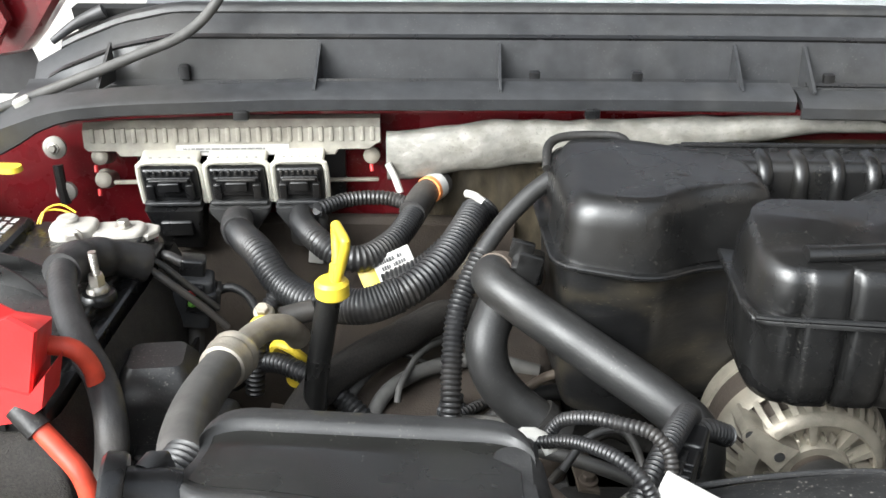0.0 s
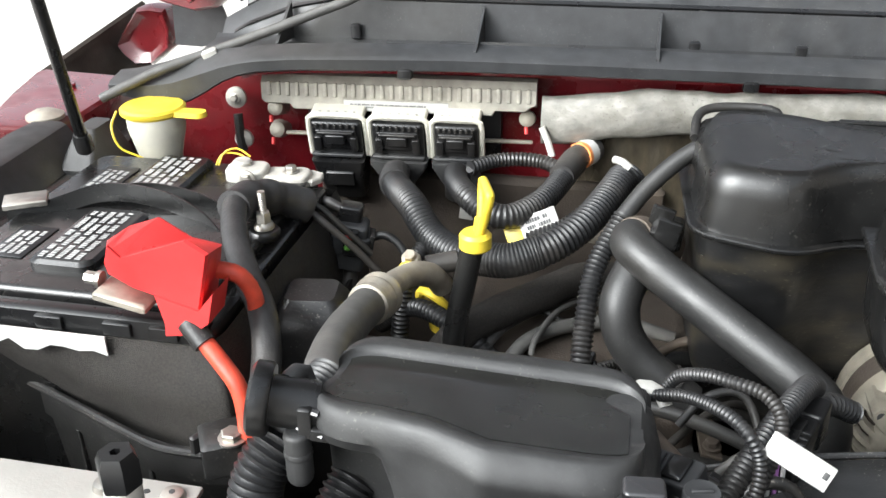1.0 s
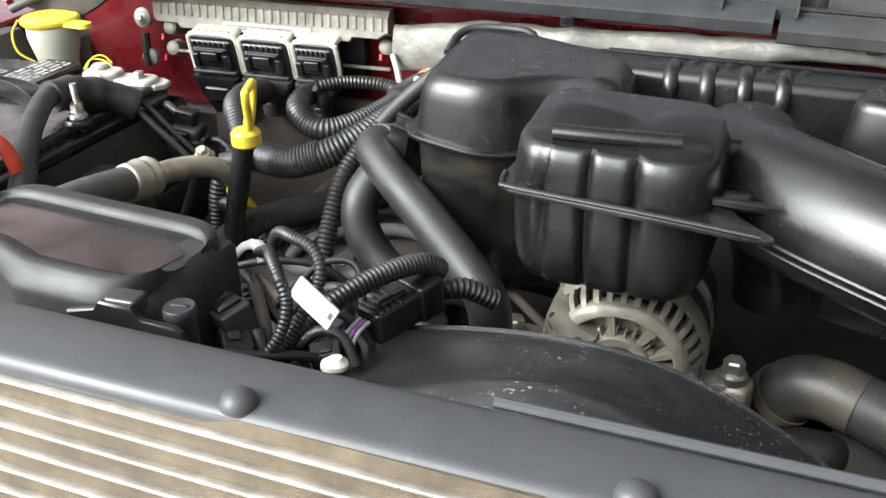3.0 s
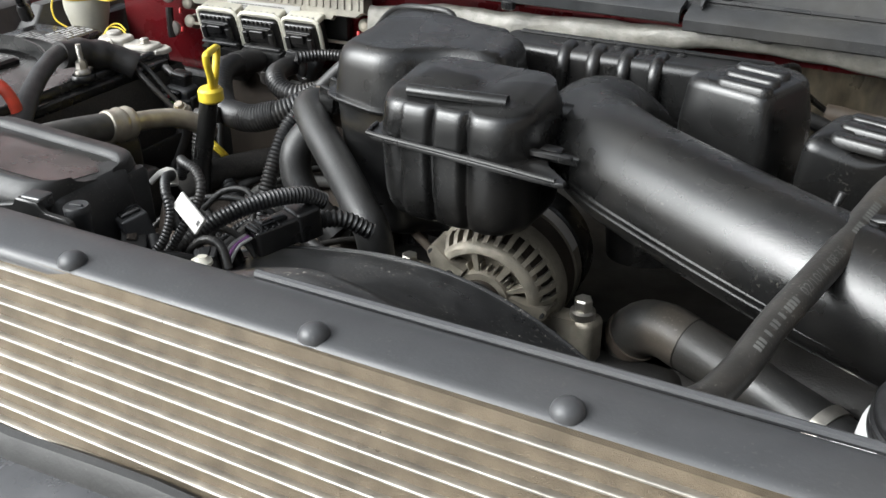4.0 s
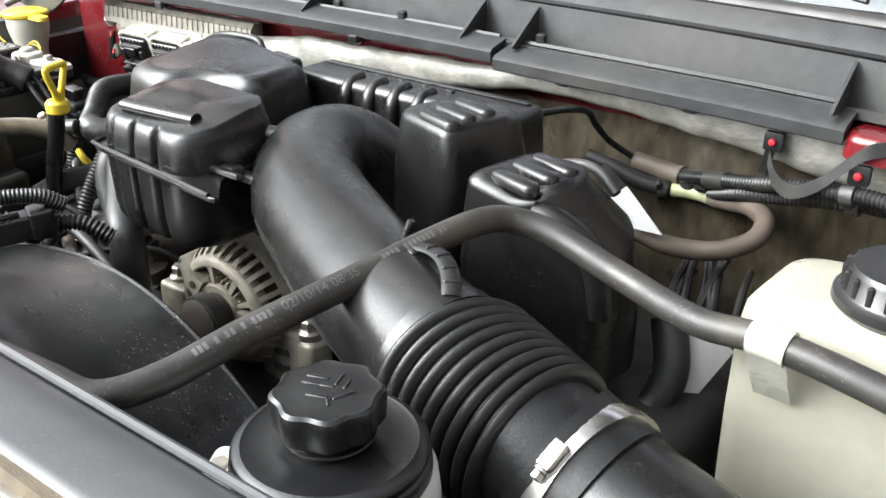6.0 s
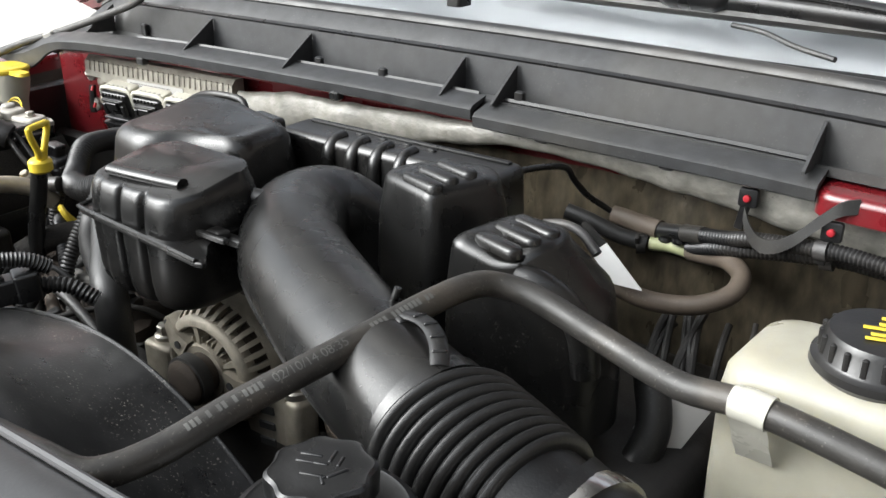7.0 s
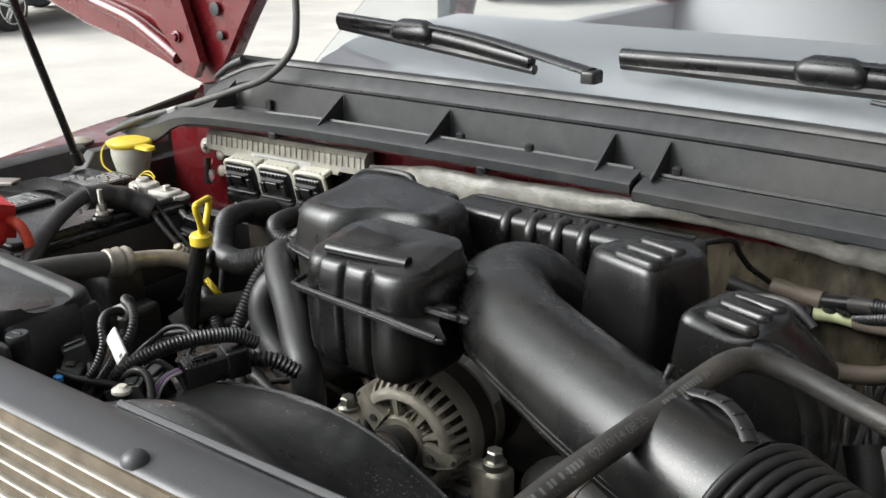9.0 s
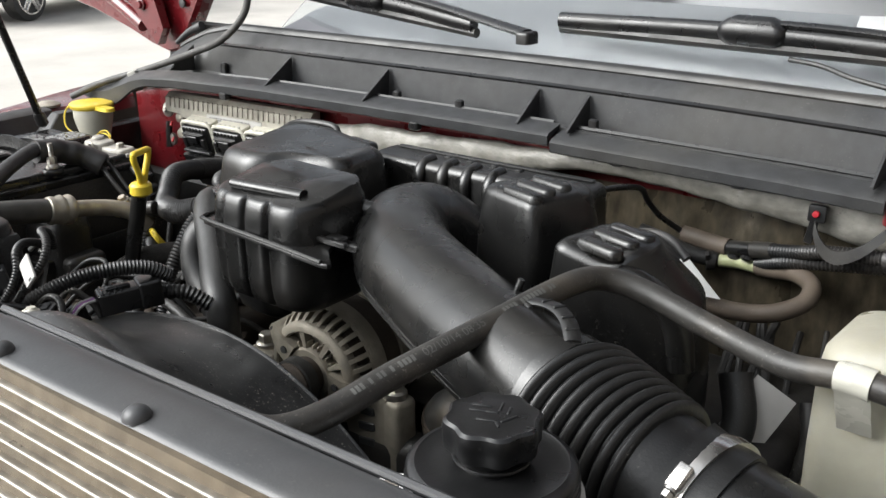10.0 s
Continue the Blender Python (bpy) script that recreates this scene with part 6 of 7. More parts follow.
part("front_bar", box(0.14, 0.008, 0.010, pose(-0.405, 0.562, 1.17), 0.002), BLACK, rim)
for x in (-0.47, -0.40, -0.34, -0.30):
    part("notch", box(0.012, 0.003, 0.006, pose(x, 0.5535, 1.17), 0.001), BLACK, rim)
part("side_bar", box(0.008, 0.14, 0.010, pose(-0.27, 0.70, 1.165), 0.002), BLACK, rim)

tray = thing("battery_tray", (-0.40, 0.6, 0.9), "dusty black ribbed plastic battery tray", "battery tray")
edge = [(-0.56, 0.628), (-0.50, 0.600), (-0.41, 0.564), (-0.32, 0.527), (-0.29, 0.520), (-0.24, 0.521), (-0.232, 0.533), (-0.23, 0.87), (-0.56, 0.87)]
mid_e = Vector((-0.40, 0.72))
rings = []
for z, k in ((0.9, 0.94), (1.05, 0.985), (1.055, 1.0), (1.082, 1.0), (1.085, 0.995), (1.085, 0.975), (1.07, 0.965), (0.92, 0.92)):
    rings.append([(mid_e.x + (x - mid_e.x) * k, mid_e.y + (y - mid_e.y) * k, z) for x, y in edge])
part("basin", skin(rings), DUSTY, tray)
for i in range(6):
    x = -0.53 + i * 0.043
    part("rib", box(0.0025, 0.009, 0.055, pose(x, float(np.interp(x, (-0.56, -0.5, -0.32, -0.29), (0.628, 0.600, 0.527, 0.520))) + 0.010, 1.0, 0, 0, -21), 0.001), DUSTY, tray)
part("rim_band", hose([(x, y - 0.001, 1.0845) for x, y in ((-0.55, 0.623), (-0.50, 0.600), (-0.41, 0.564), (-0.32, 0.527), (-0.29, 0.520), (-0.245, 0.521))], 0.0035, 8), DUSTY, tray, "scuffed rolled rim")
part("corner_bracket", box(0.022, 0.017, 0.016, pose(-0.230, 0.503, 1.110, 0, 0, 30), 0.003), DUSTY, tray)
part("bracket_fin", box(0.003, 0.016, 0.008, pose(-0.249, 0.507, 1.114, 0, 0, -28), 0.0015), DUSTY, tray)
bolt((-0.224, 0.496, 1.124), 0.0085, 0.007, tray)

strapb = thing("battery_strap", (-0.42, 0.72, 1.19), "glossy black hold-down strap arched over the battery", "strap")
P = spline([(-0.535, 0.70, 1.182), (-0.50, 0.715, 1.19), (-0.45, 0.735, 1.203), (-0.39, 0.735, 1.20), (-0.345, 0.72, 1.19), (-0.315, 0.70, 1.178)], 0.01)
part("band", skin([[(p.x, p.y - 0.001, p.z - 0.012), (p.x, p.y + 0.001, p.z - 0.012), (p.x, p.y + 0.003, p.z + 0.006), (p.x, p.y + 0.001, p.z + 0.006)] for p in P]), SATIN, strapb)
part("inner_band", skin([[(p.x + 0.02, p.y + 0.02, p.z - 0.016), (p.x + 0.02, p.y + 0.022, p.z - 0.016), (p.x + 0.02, p.y + 0.022, p.z), (p.x + 0.02, p.y + 0.02, p.z)] for p in P]), SATIN, strapb)
part("buckle", box(0.02, 0.014, 0.003, pose(-0.52, 0.712, 1.196, 0, 0, 30), 0.001), STEEL, strapb)

neg = thing("negative_clamp", (-0.33, 0.83, 1.19), "dull grey lead battery clamp with a post", "battery clamp")
part("body", soft_box(0.022, 0.017, 1.18, 1.197, 0.012, 0.004, pose(-0.343, 0.832, 0, 0, 0, 8)), LEAD, neg)
part("ear", soft_box(0.026, 0.016, 1.178, 1.191, 0.012, 0.004, pose(-0.304, 0.838, 0, 0, 0, 8)), LEAD, neg)
part("post", lathe([(0.010, 1.194), (0.010, 1.200), (0.008, 1.202)], pose(-0.35, 0.836, 0), 20), LEAD, neg)
bolt((-0.335, 0.812, 1.192), 0.006, 0.008, neg, up=(0, -1, 0))
bolt((-0.298, 0.838, 1.190), 0.006, 0.008, neg)
part("strap_end", plate([(-0.012, -0.014), (0.010, -0.016), (0.018, -0.006), (0.018, 0.008), (0.006, 0.014), (-0.012, 0.012)], 0.006, pose(-0.286, 0.846, 1.186, 0, 3, 8)), LEAD, neg)
yw = thing("yellow_wires", (-0.37, 0.86, 1.19), "thin yellow wires beside the battery clamp", "wires")
for i in range(2):
    part("wire", hose([(-0.384 - 0.003 * i, 0.85, 1.187), (-0.38 - 0.002 * i, 0.858, 1.199 - 0.002 * i), (-0.366, 0.862, 1.203 - 0.006 * i), (-0.35, 0.858, 1.196 - 0.005 * i)], 0.001, 6), YELLOW, yw)

rodh = thing("hold_down_bolt", (-0.277, 0.71, 1.0), "threaded steel battery hold-down rod with nuts", "threaded rod")
part("shaft", hose([(-0.272, 0.71, 1.06), (-0.275, 0.71, 1.15), (-0.277, 0.71, 1.226)], 0.0036, 10, wave=0.0006, pitch=0.002), STEEL, rodh)
part("washer", lathe([(0.0095, 1.190), (0.0095, 1.192), (0.008, 1.195), (0.005, 1.197)], pose(-0.277, 0.71, 0), 20), STEEL, rodh)
part("black_disc", lathe([(0.013, 1.180), (0.0145, 1.182), (0.0145, 1.187), (0.013, 1.189), (0.005, 1.19)], pose(-0.277, 0.71, 0), 28), BLACK, rodh, "black rubber disc under the nut")
part("nut", lathe([(0.007, 1.195), (0.007, 1.204), (0.006, 1.206)], pose(-0.277, 0.71, 0), 6), STEEL, rodh)

red = thing("terminal_cover", (-0.29, 0.56, 1.19), "bright red plastic battery terminal cover", "terminal cover")
fr = [(-0.322, 1.246), (-0.317, 1.26), (-0.314, 1.257), (-0.308, 1.251), (-0.255, 1.27), (-0.239, 1.26), (-0.251, 1.213), (-0.285, 1.222), (-0.302, 1.227), (-0.32, 1.237)]
bk = [(-0.351, 1.225), (-0.347, 1.238), (-0.325, 1.253), (-0.3, 1.262), (-0.275, 1.247), (-0.251, 1.243), (-0.26, 1.199), (-0.31, 1.194), (-0.329, 1.2), (-0.351, 1.213)]
sk = [(-0.285, 1.224), (-0.251, 1.214), (-0.237, 1.231), (-0.244, 1.204), (-0.252, 1.198), (-0.261, 1.192), (-0.281, 1.189), (-0.28, 1.2)]


def pull(o, k):
    """The outline o drawn in towards its middle."""
    cx, cz = sum(p[0] for p in o) / len(o), sum(p[1] for p in o) / len(o)
    return [(cx + (x - cx) * k, cz + (z - cz) * k) for x, z in o]


bm = skin([[(x, 0.5245, z) for x, z in pull(fr, 0.97)], [(x, 0.527, z) for x, z in fr], [(x, 0.572, z) for x, z in bk], [(x, 0.575, z) for x, z in pull(bk, 0.97)]])
part("hood", bm, REDPLASTIC, red, sharp=30)
bm = skin([[(x, 0.5225, z) for x, z in pull(sk, 0.96)], [(x, 0.5245, z) for x, z in sk], [(x, 0.55, z) for x, z in sk], [(x, 0.552, z) for x, z in pull(sk, 0.96)]])
part("skirt", bm, REDPLASTIC, red, sharp=30)
part("terminal", box(0.022, 0.016, 0.004, pose(-0.324, 0.552, 1.204, 0, 12, 0), 0.002), PIPE, red, "pale metal terminal under the cover")
bolt((-0.345, 0.553, 1.214), 0.005, 0.014, red, up=(-1, 0, 0.1))
rc = thing("red_cable", (-0.25, 0.53, 1.1), "thick red battery cable with a black sleeve", "cable", "battery cables")
part("cable", hose([(-0.262, 0.528, 1.198), (-0.238, 0.518, 1.178), (-0.219, 0.508, 1.158), (-0.213, 0.50, 1.12), (-0.212, 0.495, 1.07)], 0.0068, 14), REDCABLE, rc)
part("sleeve", hose([(-0.264, 0.529, 1.20), (-0.249, 0.522, 1.187)], 0.009, 14), DUSTY, rc)
rc2 = thing("red_cable", (-0.22, 0.56, 1.15), "thick red battery cable arching behind the cover", "cable", "battery cables")
part("cable", hose([(-0.254, 0.565, 1.226), (-0.238, 0.567, 1.222), (-0.229, 0.57, 1.205), (-0.229, 0.573, 1.18), (-0.228, 0.578, 1.12)], 0.0068, 14), REDCABLE, rc2)
bs = thing("battery_cable_sleeve", (-0.25, 0.65, 1.05), "thick black rubber-sleeved battery cable", "cable")
part("sleeve", hose([(-0.283, 0.775, 1.19), (-0.298, 0.74, 1.208), (-0.298, 0.70, 1.215), (-0.28, 0.655, 1.208), (-0.252, 0.61, 1.198), (-0.226, 0.575, 1.188), (-0.212, 0.545, 1.168), (-0.212, 0.525, 1.13), (-0.215, 0.52, 1.07)], 0.0115, 16, flat=0.85, bumpy=0.06), TAPE, bs)
part("branch", hose([(-0.285, 0.775, 1.188), (-0.262, 0.777, 1.180), (-0.235, 0.778, 1.158), (-0.212, 0.785, 1.132), (-0.195, 0.79, 1.11)], 0.0036, 12, bumpy=0.05), TAPE, bs)
part("branch", hose([(-0.285, 0.785, 1.19), (-0.255, 0.79, 1.178), (-0.23, 0.792, 1.155), (-0.205, 0.80, 1.125)], 0.0032, 12), RUBBER, bs)
part("wrap", hose([(-0.300, 0.70, 1.212), (-0.298, 0.735, 1.206), (-0.282, 0.765, 1.194), (-0.262, 0.782, 1.180)], 0.0175, 18, 0.004, bumpy=0.25), TAPE, bs, "cloth tape wrapping")

sensor = thing("wiring_plug", (-0.232, 0.82, 1.1), "dark plug with red and green marks", "connector")
SM = pose(-0.233, 0.825, 1.128, 0, 10, 12)
part("body", soft_box(0.017, 0.016, -0.030, 0.020, 0.006, 0.005, SM), GREY, sensor)
part("collar", soft_box(0.021, 0.018, -0.012, 0.008, 0.006, 0.003, SM), GREY, sensor)
part("shell", soft_box(0.012, 0.010, 0.018, 0.036, 0.004, 0.003, SM @ Matrix.Translation((-0.004, 0.004, 0))), BLACK, sensor)
part("latch", box(0.007, 0.004, 0.014, SM @ Matrix.Translation((0.0, -0.019, 0.004)), 0.0012), BLACK, sensor)
for k in (-1, 1):
    part("side_clip", box(0.0025, 0.010, 0.012, SM @ Matrix.Translation((k * 0.0215, -0.004, 0.0)), 0.001), DUSTY, sensor)
part("red_mark", box(0.0042, 0.001, 0.0022, SM @ Matrix.Translation((-0.003, -0.0236, 0.011)), 0.0005), REDPLASTIC, sensor)
part("green_mark", lathe([(0.0038, 0), (0.0038, 0.002), (0.001, 0.003)], SM @ Matrix.Translation((-0.002, -0.0232, 0.0005)) @ pose(0, 0, 0, 90), 14), material("green_plastic", (0.12, 0.3, 0.05)), sensor)
part("cable", hose([SM @ Vector((0.0, 0.0, -0.02)), SM @ Vector((0.004, -0.002, -0.045)), (-0.235, 0.79, 1.04)], 0.010, bumpy=0.08), TAPE, sensor)
part("lead", hose([SM @ Vector((-0.012, 0.0, 0.030)), (-0.262, 0.83, 1.165), (-0.275, 0.84, 1.14), (-0.28, 0.83, 1.08)], 0.0050, bumpy=0.08), TAPE, sensor)
part("lead", hose([SM @ Vector((0.018, 0.004, 0.0)), (-0.198, 0.836, 1.128), (-0.178, 0.83, 1.112), (-0.165, 0.81, 1.07)], 0.0045), RUBBER, sensor)
pale = thing("wiring_plug", (-0.135, 0.95, 1.09), "pale grey plug hanging from the harness", "connector")
part("body", soft_box(0.014, 0.010, 1.09, 1.145, 0.004, 0.004, pose(-0.135, 0.95, 0, 0, 8, 5)), PIPE, pale)
part("latch", box(0.008, 0.003, 0.014, pose(-0.132, 0.938, 1.12, 0, 8, 5), 0.001), WHITE, pale)
part("lead", hose([(-0.128, 0.95, 1.14), (-0.125, 0.952, 1.155), (-0.13, 0.945, 1.165)], 0.006, 10), TAPE, pale)

# support plate and post in front of the tray
pl = thing("support_plate", (-0.33, 0.43, 1.1), "pale painted steel plate in front of the battery tray", "plate")
part("plate", box(0.10, 0.035, 0.003, pose(-0.33, 0.42, 1.108, 4, 0, 0), 0.001), WHITE, pl)
part("leg", box(0.06, 0.004, 0.30, pose(-0.33, 0.44, 0.805), 0.001), DUSTY, pl)
part("hole", lathe([(0.0035, 0), (0.0035, 0.0008), (0.001, 0.001)], pose(-0.267, 0.444, 1.1118), 12), INK, pl)
for x, y in ((-0.298, 0.442), (-0.246, 0.441)):
    sc = part("screw", lathe([(0.0092, 1.111), (0.0092, 1.1135), (0.0078, 1.1165), (0.0045, 1.1175), (0.001, 1.1175)], pose(x, y, 0), 22), STEEL, pl, "dull round-headed screw")
    part("screw_recess", lathe([(0.0024, 1.1174), (0.0024, 1.1179), (0.0005, 1.1180)], pose(x, y, 0), 6), INK, sc)
hx = thing("hexagon_post", (-0.196, 0.32, 1.1), "black hexagonal cap on a pale round post", "post")
part("shaft", lathe([(0.0098, 1.10), (0.0098, 1.232), (0.009, 1.238)], pose(-0.196, 0.32, 0), 20), WHITE, hx, "pale painted round post")
part("head", lathe([(0.0108, 1.236), (0.0112, 1.238), (0.0112, 1.252), (0.009, 1.257), (0.003, 1.257), (0.0026, 1.25)], pose(-0.196, 0.32, 0, 0, 0, 12), 6), BLACK, hx)
part("foot", soft_box(0.03, 0.03, 1.06, 1.11, 0.006, 0.004, pose(-0.196, 0.32, 0)), DUSTY, hx)

# ---- box in front, with its vacuum reservoir cap ----
ab = thing("reservoir_box", (-0.03, 0.42, 1.12), "dusty black moulded box with a sunk glossy top", "reservoir box")


def box_section(x):
    """Outline of the box across y at x: rear wall, raised rim, sunk top sloping up to a crest, rounded front and stepped underside."""
    yc = bend(x, (-0.11, -0.076, -0.047, -0.0135, 0.008, 0.06), (0.380, 0.3785, 0.375, 0.3635, 0.3630, 0.3625))
    zc = bend(x, (-0.11, -0.05, -0.013, 0.06), (1.2575, 1.2565, 1.2550, 1.2545))
    yr, zr = 0.4700 - 0.035 * (x + 0.103), 1.2465 - 0.015 * (x + 0.1)
    zb = 1.2320 - 0.092 * smooth(-0.075, -0.048, x)
    yf = yc - 0.010 - 0.004 * smooth(-0.05, -0.01, x)
    k = 1.0 - smooth(-0.03, 0.0, x) * 0.5
    return [(yr + 0.006, 1.13), (yr + 0.005, zr - 0.03), (yr + 0.0045, zr - 0.013), (yr + 0.003, zr - 0.0125), (yr + 0.003, zr - 0.0075), (yr + 0.002, zr - 0.0072), (yr + 0.001, zr - 0.0025), (yr - 0.002, zr), (yr - 0.012, zr + 0.0012), (yr - 0.0145, zr + 0.0008),
            (yr - 0.0165, zr - 0.0020), (yr - 0.0190, zr - 0.0042), (yr - 0.024, zr - 0.0050), (yr - 0.034, zr - 0.0042), (yc + 0.030, zc - 0.0095), (yc + 0.012, zc - 0.0055), (yc + 0.007, zc - 0.0030), (yc + 0.0035, zc - 0.0006), (yc, zc),
            (yc - 0.0035, zc - 0.0012), (yc - 0.0065, zc - 0.0050), (yf + 0.001 * k, zc - 0.0110), (yf, zc - 0.016), (yf + 0.001, (zc + zb) / 2 - 0.004), (yf + 0.003, zb + 0.002), (yf + 0.006, zb - 0.001), (yf + 0.030, zb - 0.003), (yf + 0.045, 1.13)]


ends = ((0.0, 0.030), (0.0006, 0.024), (0.0022, 0.018), (0.0050, 0.012), (0.0090, 0.0068), (0.0140, 0.0032), (0.0200, 0.0010))
stations = [(-0.1165 + a, d) for a, d in ends] + [(-0.0915 + 0.1275 * i / 26, 0.0) for i in range(27)] + [(0.0660 - a, d) for a, d in reversed(ends)]
rings = []
for x, d in stations:
    sec = box_section(x)
    y0, y1 = sec[22][0], sec[1][0]
    mid_y = (y0 + y1) / 2
    rings.append([(x, mid_y + (y - mid_y) * (1 - d / 0.06), z - 0.10 * d if z > 1.2 else z) for y, z in sec])
part("shell", skin(rings), SMOKY, ab, sharp=50)
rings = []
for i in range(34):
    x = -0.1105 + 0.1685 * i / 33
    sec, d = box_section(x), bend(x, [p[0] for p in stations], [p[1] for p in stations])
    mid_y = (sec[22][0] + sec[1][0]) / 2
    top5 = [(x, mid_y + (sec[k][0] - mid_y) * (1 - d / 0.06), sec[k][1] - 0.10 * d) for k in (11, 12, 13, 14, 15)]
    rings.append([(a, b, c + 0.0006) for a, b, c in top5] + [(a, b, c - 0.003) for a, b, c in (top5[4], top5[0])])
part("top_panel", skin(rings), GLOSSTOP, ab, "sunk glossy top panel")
part("right_shoulder", loft([(1.12, 0.060, 0.400, 0.020, 0.042, 0.014), (1.215, 0.059, 0.402, 0.018, 0.042, 0.014), (1.235, 0.0565, 0.405, 0.0145, 0.040, 0.012), (1.2405, 0.054, 0.406, 0.010, 0.037, 0.009)]), SMOKY, ab)
part("rear_ear", loft([(1.18, 0.064, 0.452, 0.006, 0.013, 0.005), (1.228, 0.064, 0.452, 0.0058, 0.0125, 0.005), (1.232, 0.063, 0.452, 0.004, 0.011, 0.004)]), SMOKY, ab)
for x, y, L, a in ((-0.0875, 0.4035, 0.0075, -6), (-0.092, 0.3935, 0.0045, -4), (-0.062, 0.3935, 0.0020, 55)):
    part("moulded_mark", box(L, 0.0022, 0.0004, pose(x, y, box_section(x)[14][1] + 0.0004 + (0.405 - y) * 0.2, 0, 0, a), 0.0004), SMOKY, ab)

fb = thing("front_bracket", (0.05, 0.347, 1.1), "black plastic bracket with a curved top edge behind the cover strip", "bracket")
fo = [(0.030, 1.12), (0.030, 1.239), (0.052, 1.2445), (0.056, 1.2500), (0.0765, 1.2495), (0.0800, 1.2450), (0.0840, 1.2425), (0.103, 1.2425), (0.1085, 1.2400), (0.1110, 1.2340), (0.1110, 1.12)]
part("panel", skin([[(x, 0.3475, z) for x, z in fo], [(x, 0.3440, z) for x, z in fo], [(x + (0.0012 if x < 0.05 else -0.0012), 0.3430, z - 0.0012) for x, z in fo]]), BLACK, fb)
part("latch", soft_box(0.0105, 0.0075, 1.2425, 1.2515, 0.003, 0.002, pose(0.0665, 0.3535, 0, 0, 0, 5)), SHEEN, fb, "shiny moulded latch")
part("slot", box(0.010, 0.0008, 0.0014, pose(0.092, 0.3424, 1.2335), 0.0004), SHEEN, fb)
fc = thing("filler_disc", (0.094, 0.364, 1.2), "dusty black round cap beside the bracket", "cap")
part("cap", lathe([(0.0085, 1.19), (0.0088, 1.236), (0.0098, 1.238), (0.0098, 1.2425), (0.0088, 1.244), (0.0070, 1.2436), (0.001, 1.2436)], pose(0.095, 0.3635, 0), 28), GREY, fc)
part("finger_grip", box(0.0055, 0.0012, 0.0010, pose(0.095, 0.3635, 1.2440, 0, 0, 12), 0.0005), GREY, fc)
dm = axis((-0.118, 0.392, 1.245), (-0.16, 0.384, 1.252))[0]
dv = thing("vacuum_valve", (-0.135, 0.388, 1.24), "black round valve with a flanged disc", "valve")
part("disc", lathe([(0.02, 0.022), (0.0215, 0.024), (0.0215, 0.032), (0.019, 0.034), (0.008, 0.034)], dm, 36), BLACK, dv)
part("barrel", lathe([(0.0135, -0.005), (0.0145, 0.0), (0.0145, 0.022), (0.016, 0.024)], dm, 28), BLACK, dv)
part("nozzle", soft_box(0.0078, 0.0078, 1.199, 1.236, 0.0076, 0.003, pose(-0.1225, 0.379, 0), low=0.007), GREY, dv)
part("nozzle_band", lathe([(0.0080, 1.2195), (0.0084, 1.2205), (0.0084, 1.2225), (0.0080, 1.2235)], pose(-0.1225, 0.379, 0), 24), GREY, dv)
part("elbow", hose([(-0.124, 0.404, 1.244), (-0.1265, 0.409, 1.253), (-0.1295, 0.404, 1.257), (-0.1320, 0.396, 1.256)], 0.0058, 12), GREY, dv)
for p, q in (((-0.108, 0.379, 1.250), (-0.130, 0.383, 1.252)), ((-0.106, 0.378, 1.236), (-0.122, 0.381, 1.238))):
    part("clip_arm", hose([p, q], 0.0030, 8, flat=0.5), SHEEN, dv)
part("catch", box(0.004, 0.003, 0.010, pose(-0.1165, 0.379, 1.243), 0.001), BLACK, dv)
part("clip", box(0.012, 0.008, 0.004, pose(-0.103, 0.385, 1.235, 0, 10, 10), 0.001), BLACK, dv)
cp1 = thing("corrugated_pipe", (-0.15, 0.42, 1.1), "black corrugated pipe running down beside the box", "pipe", "corrugated pipes")
part("pipe", hose([(-0.125, 0.445, 1.225), (-0.133, 0.42, 1.222), (-0.140, 0.395, 1.215), (-0.150, 0.38, 1.195), (-0.152, 0.372, 1.16), (-0.148, 0.36, 1.10)], 0.0165, 20, wave=0.0024, pitch=0.0042), CONDUIT, cp1)
cp2 = thing("corrugated_pipe", (-0.1, 0.40, 1.1), "black corrugated pipe under the box", "pipe", "corrugated pipes")
part("pipe", hose([(-0.095, 0.43, 1.185), (-0.108, 0.405, 1.165), (-0.115, 0.385, 1.13), (-0.118, 0.375, 1.06)], 0.0165, 20, wave=0.0024, pitch=0.0042), CONDUIT, cp2)

# ---- middle: pipes, dipsticks, harness ----
ac = thing("refrigerant_pipe", (-0.14, 0.63, 1.1), "grey rubber refrigerant hose with aluminium fittings", "pipe")
part("rubber_hose", hose([(-0.122, 0.445, 1.200), (-0.142, 0.48, 1.196), (-0.152, 0.52, 1.190), (-0.156, 0.57, 1.182), (-0.155, 0.632, 1.170)], 0.0158, 20), GREYHOSE, ac)
part("ferrule", lathe([(0.0158, -0.006), (0.0182, -0.004), (0.0188, 0.0), (0.0176, 0.006), (0.0196, 0.010), (0.0200, 0.013), (0.0178, 0.017), (0.0196, 0.021), (0.0200, 0.024), (0.0180, 0.028), (0.0130, 0.032), (0.0110, 0.033)], axis((-0.155, 0.628, 1.1705), (-0.150, 0.668, 1.1645))[0], 32), PIPE, ac, "swaged aluminium ferrule")
part("tube", hose([(-0.151, 0.655, 1.1665), (-0.146, 0.690, 1.1605), (-0.137, 0.716, 1.154), (-0.126, 0.734, 1.143), (-0.120, 0.748, 1.125)], 0.0112, 16), PIPE, ac)
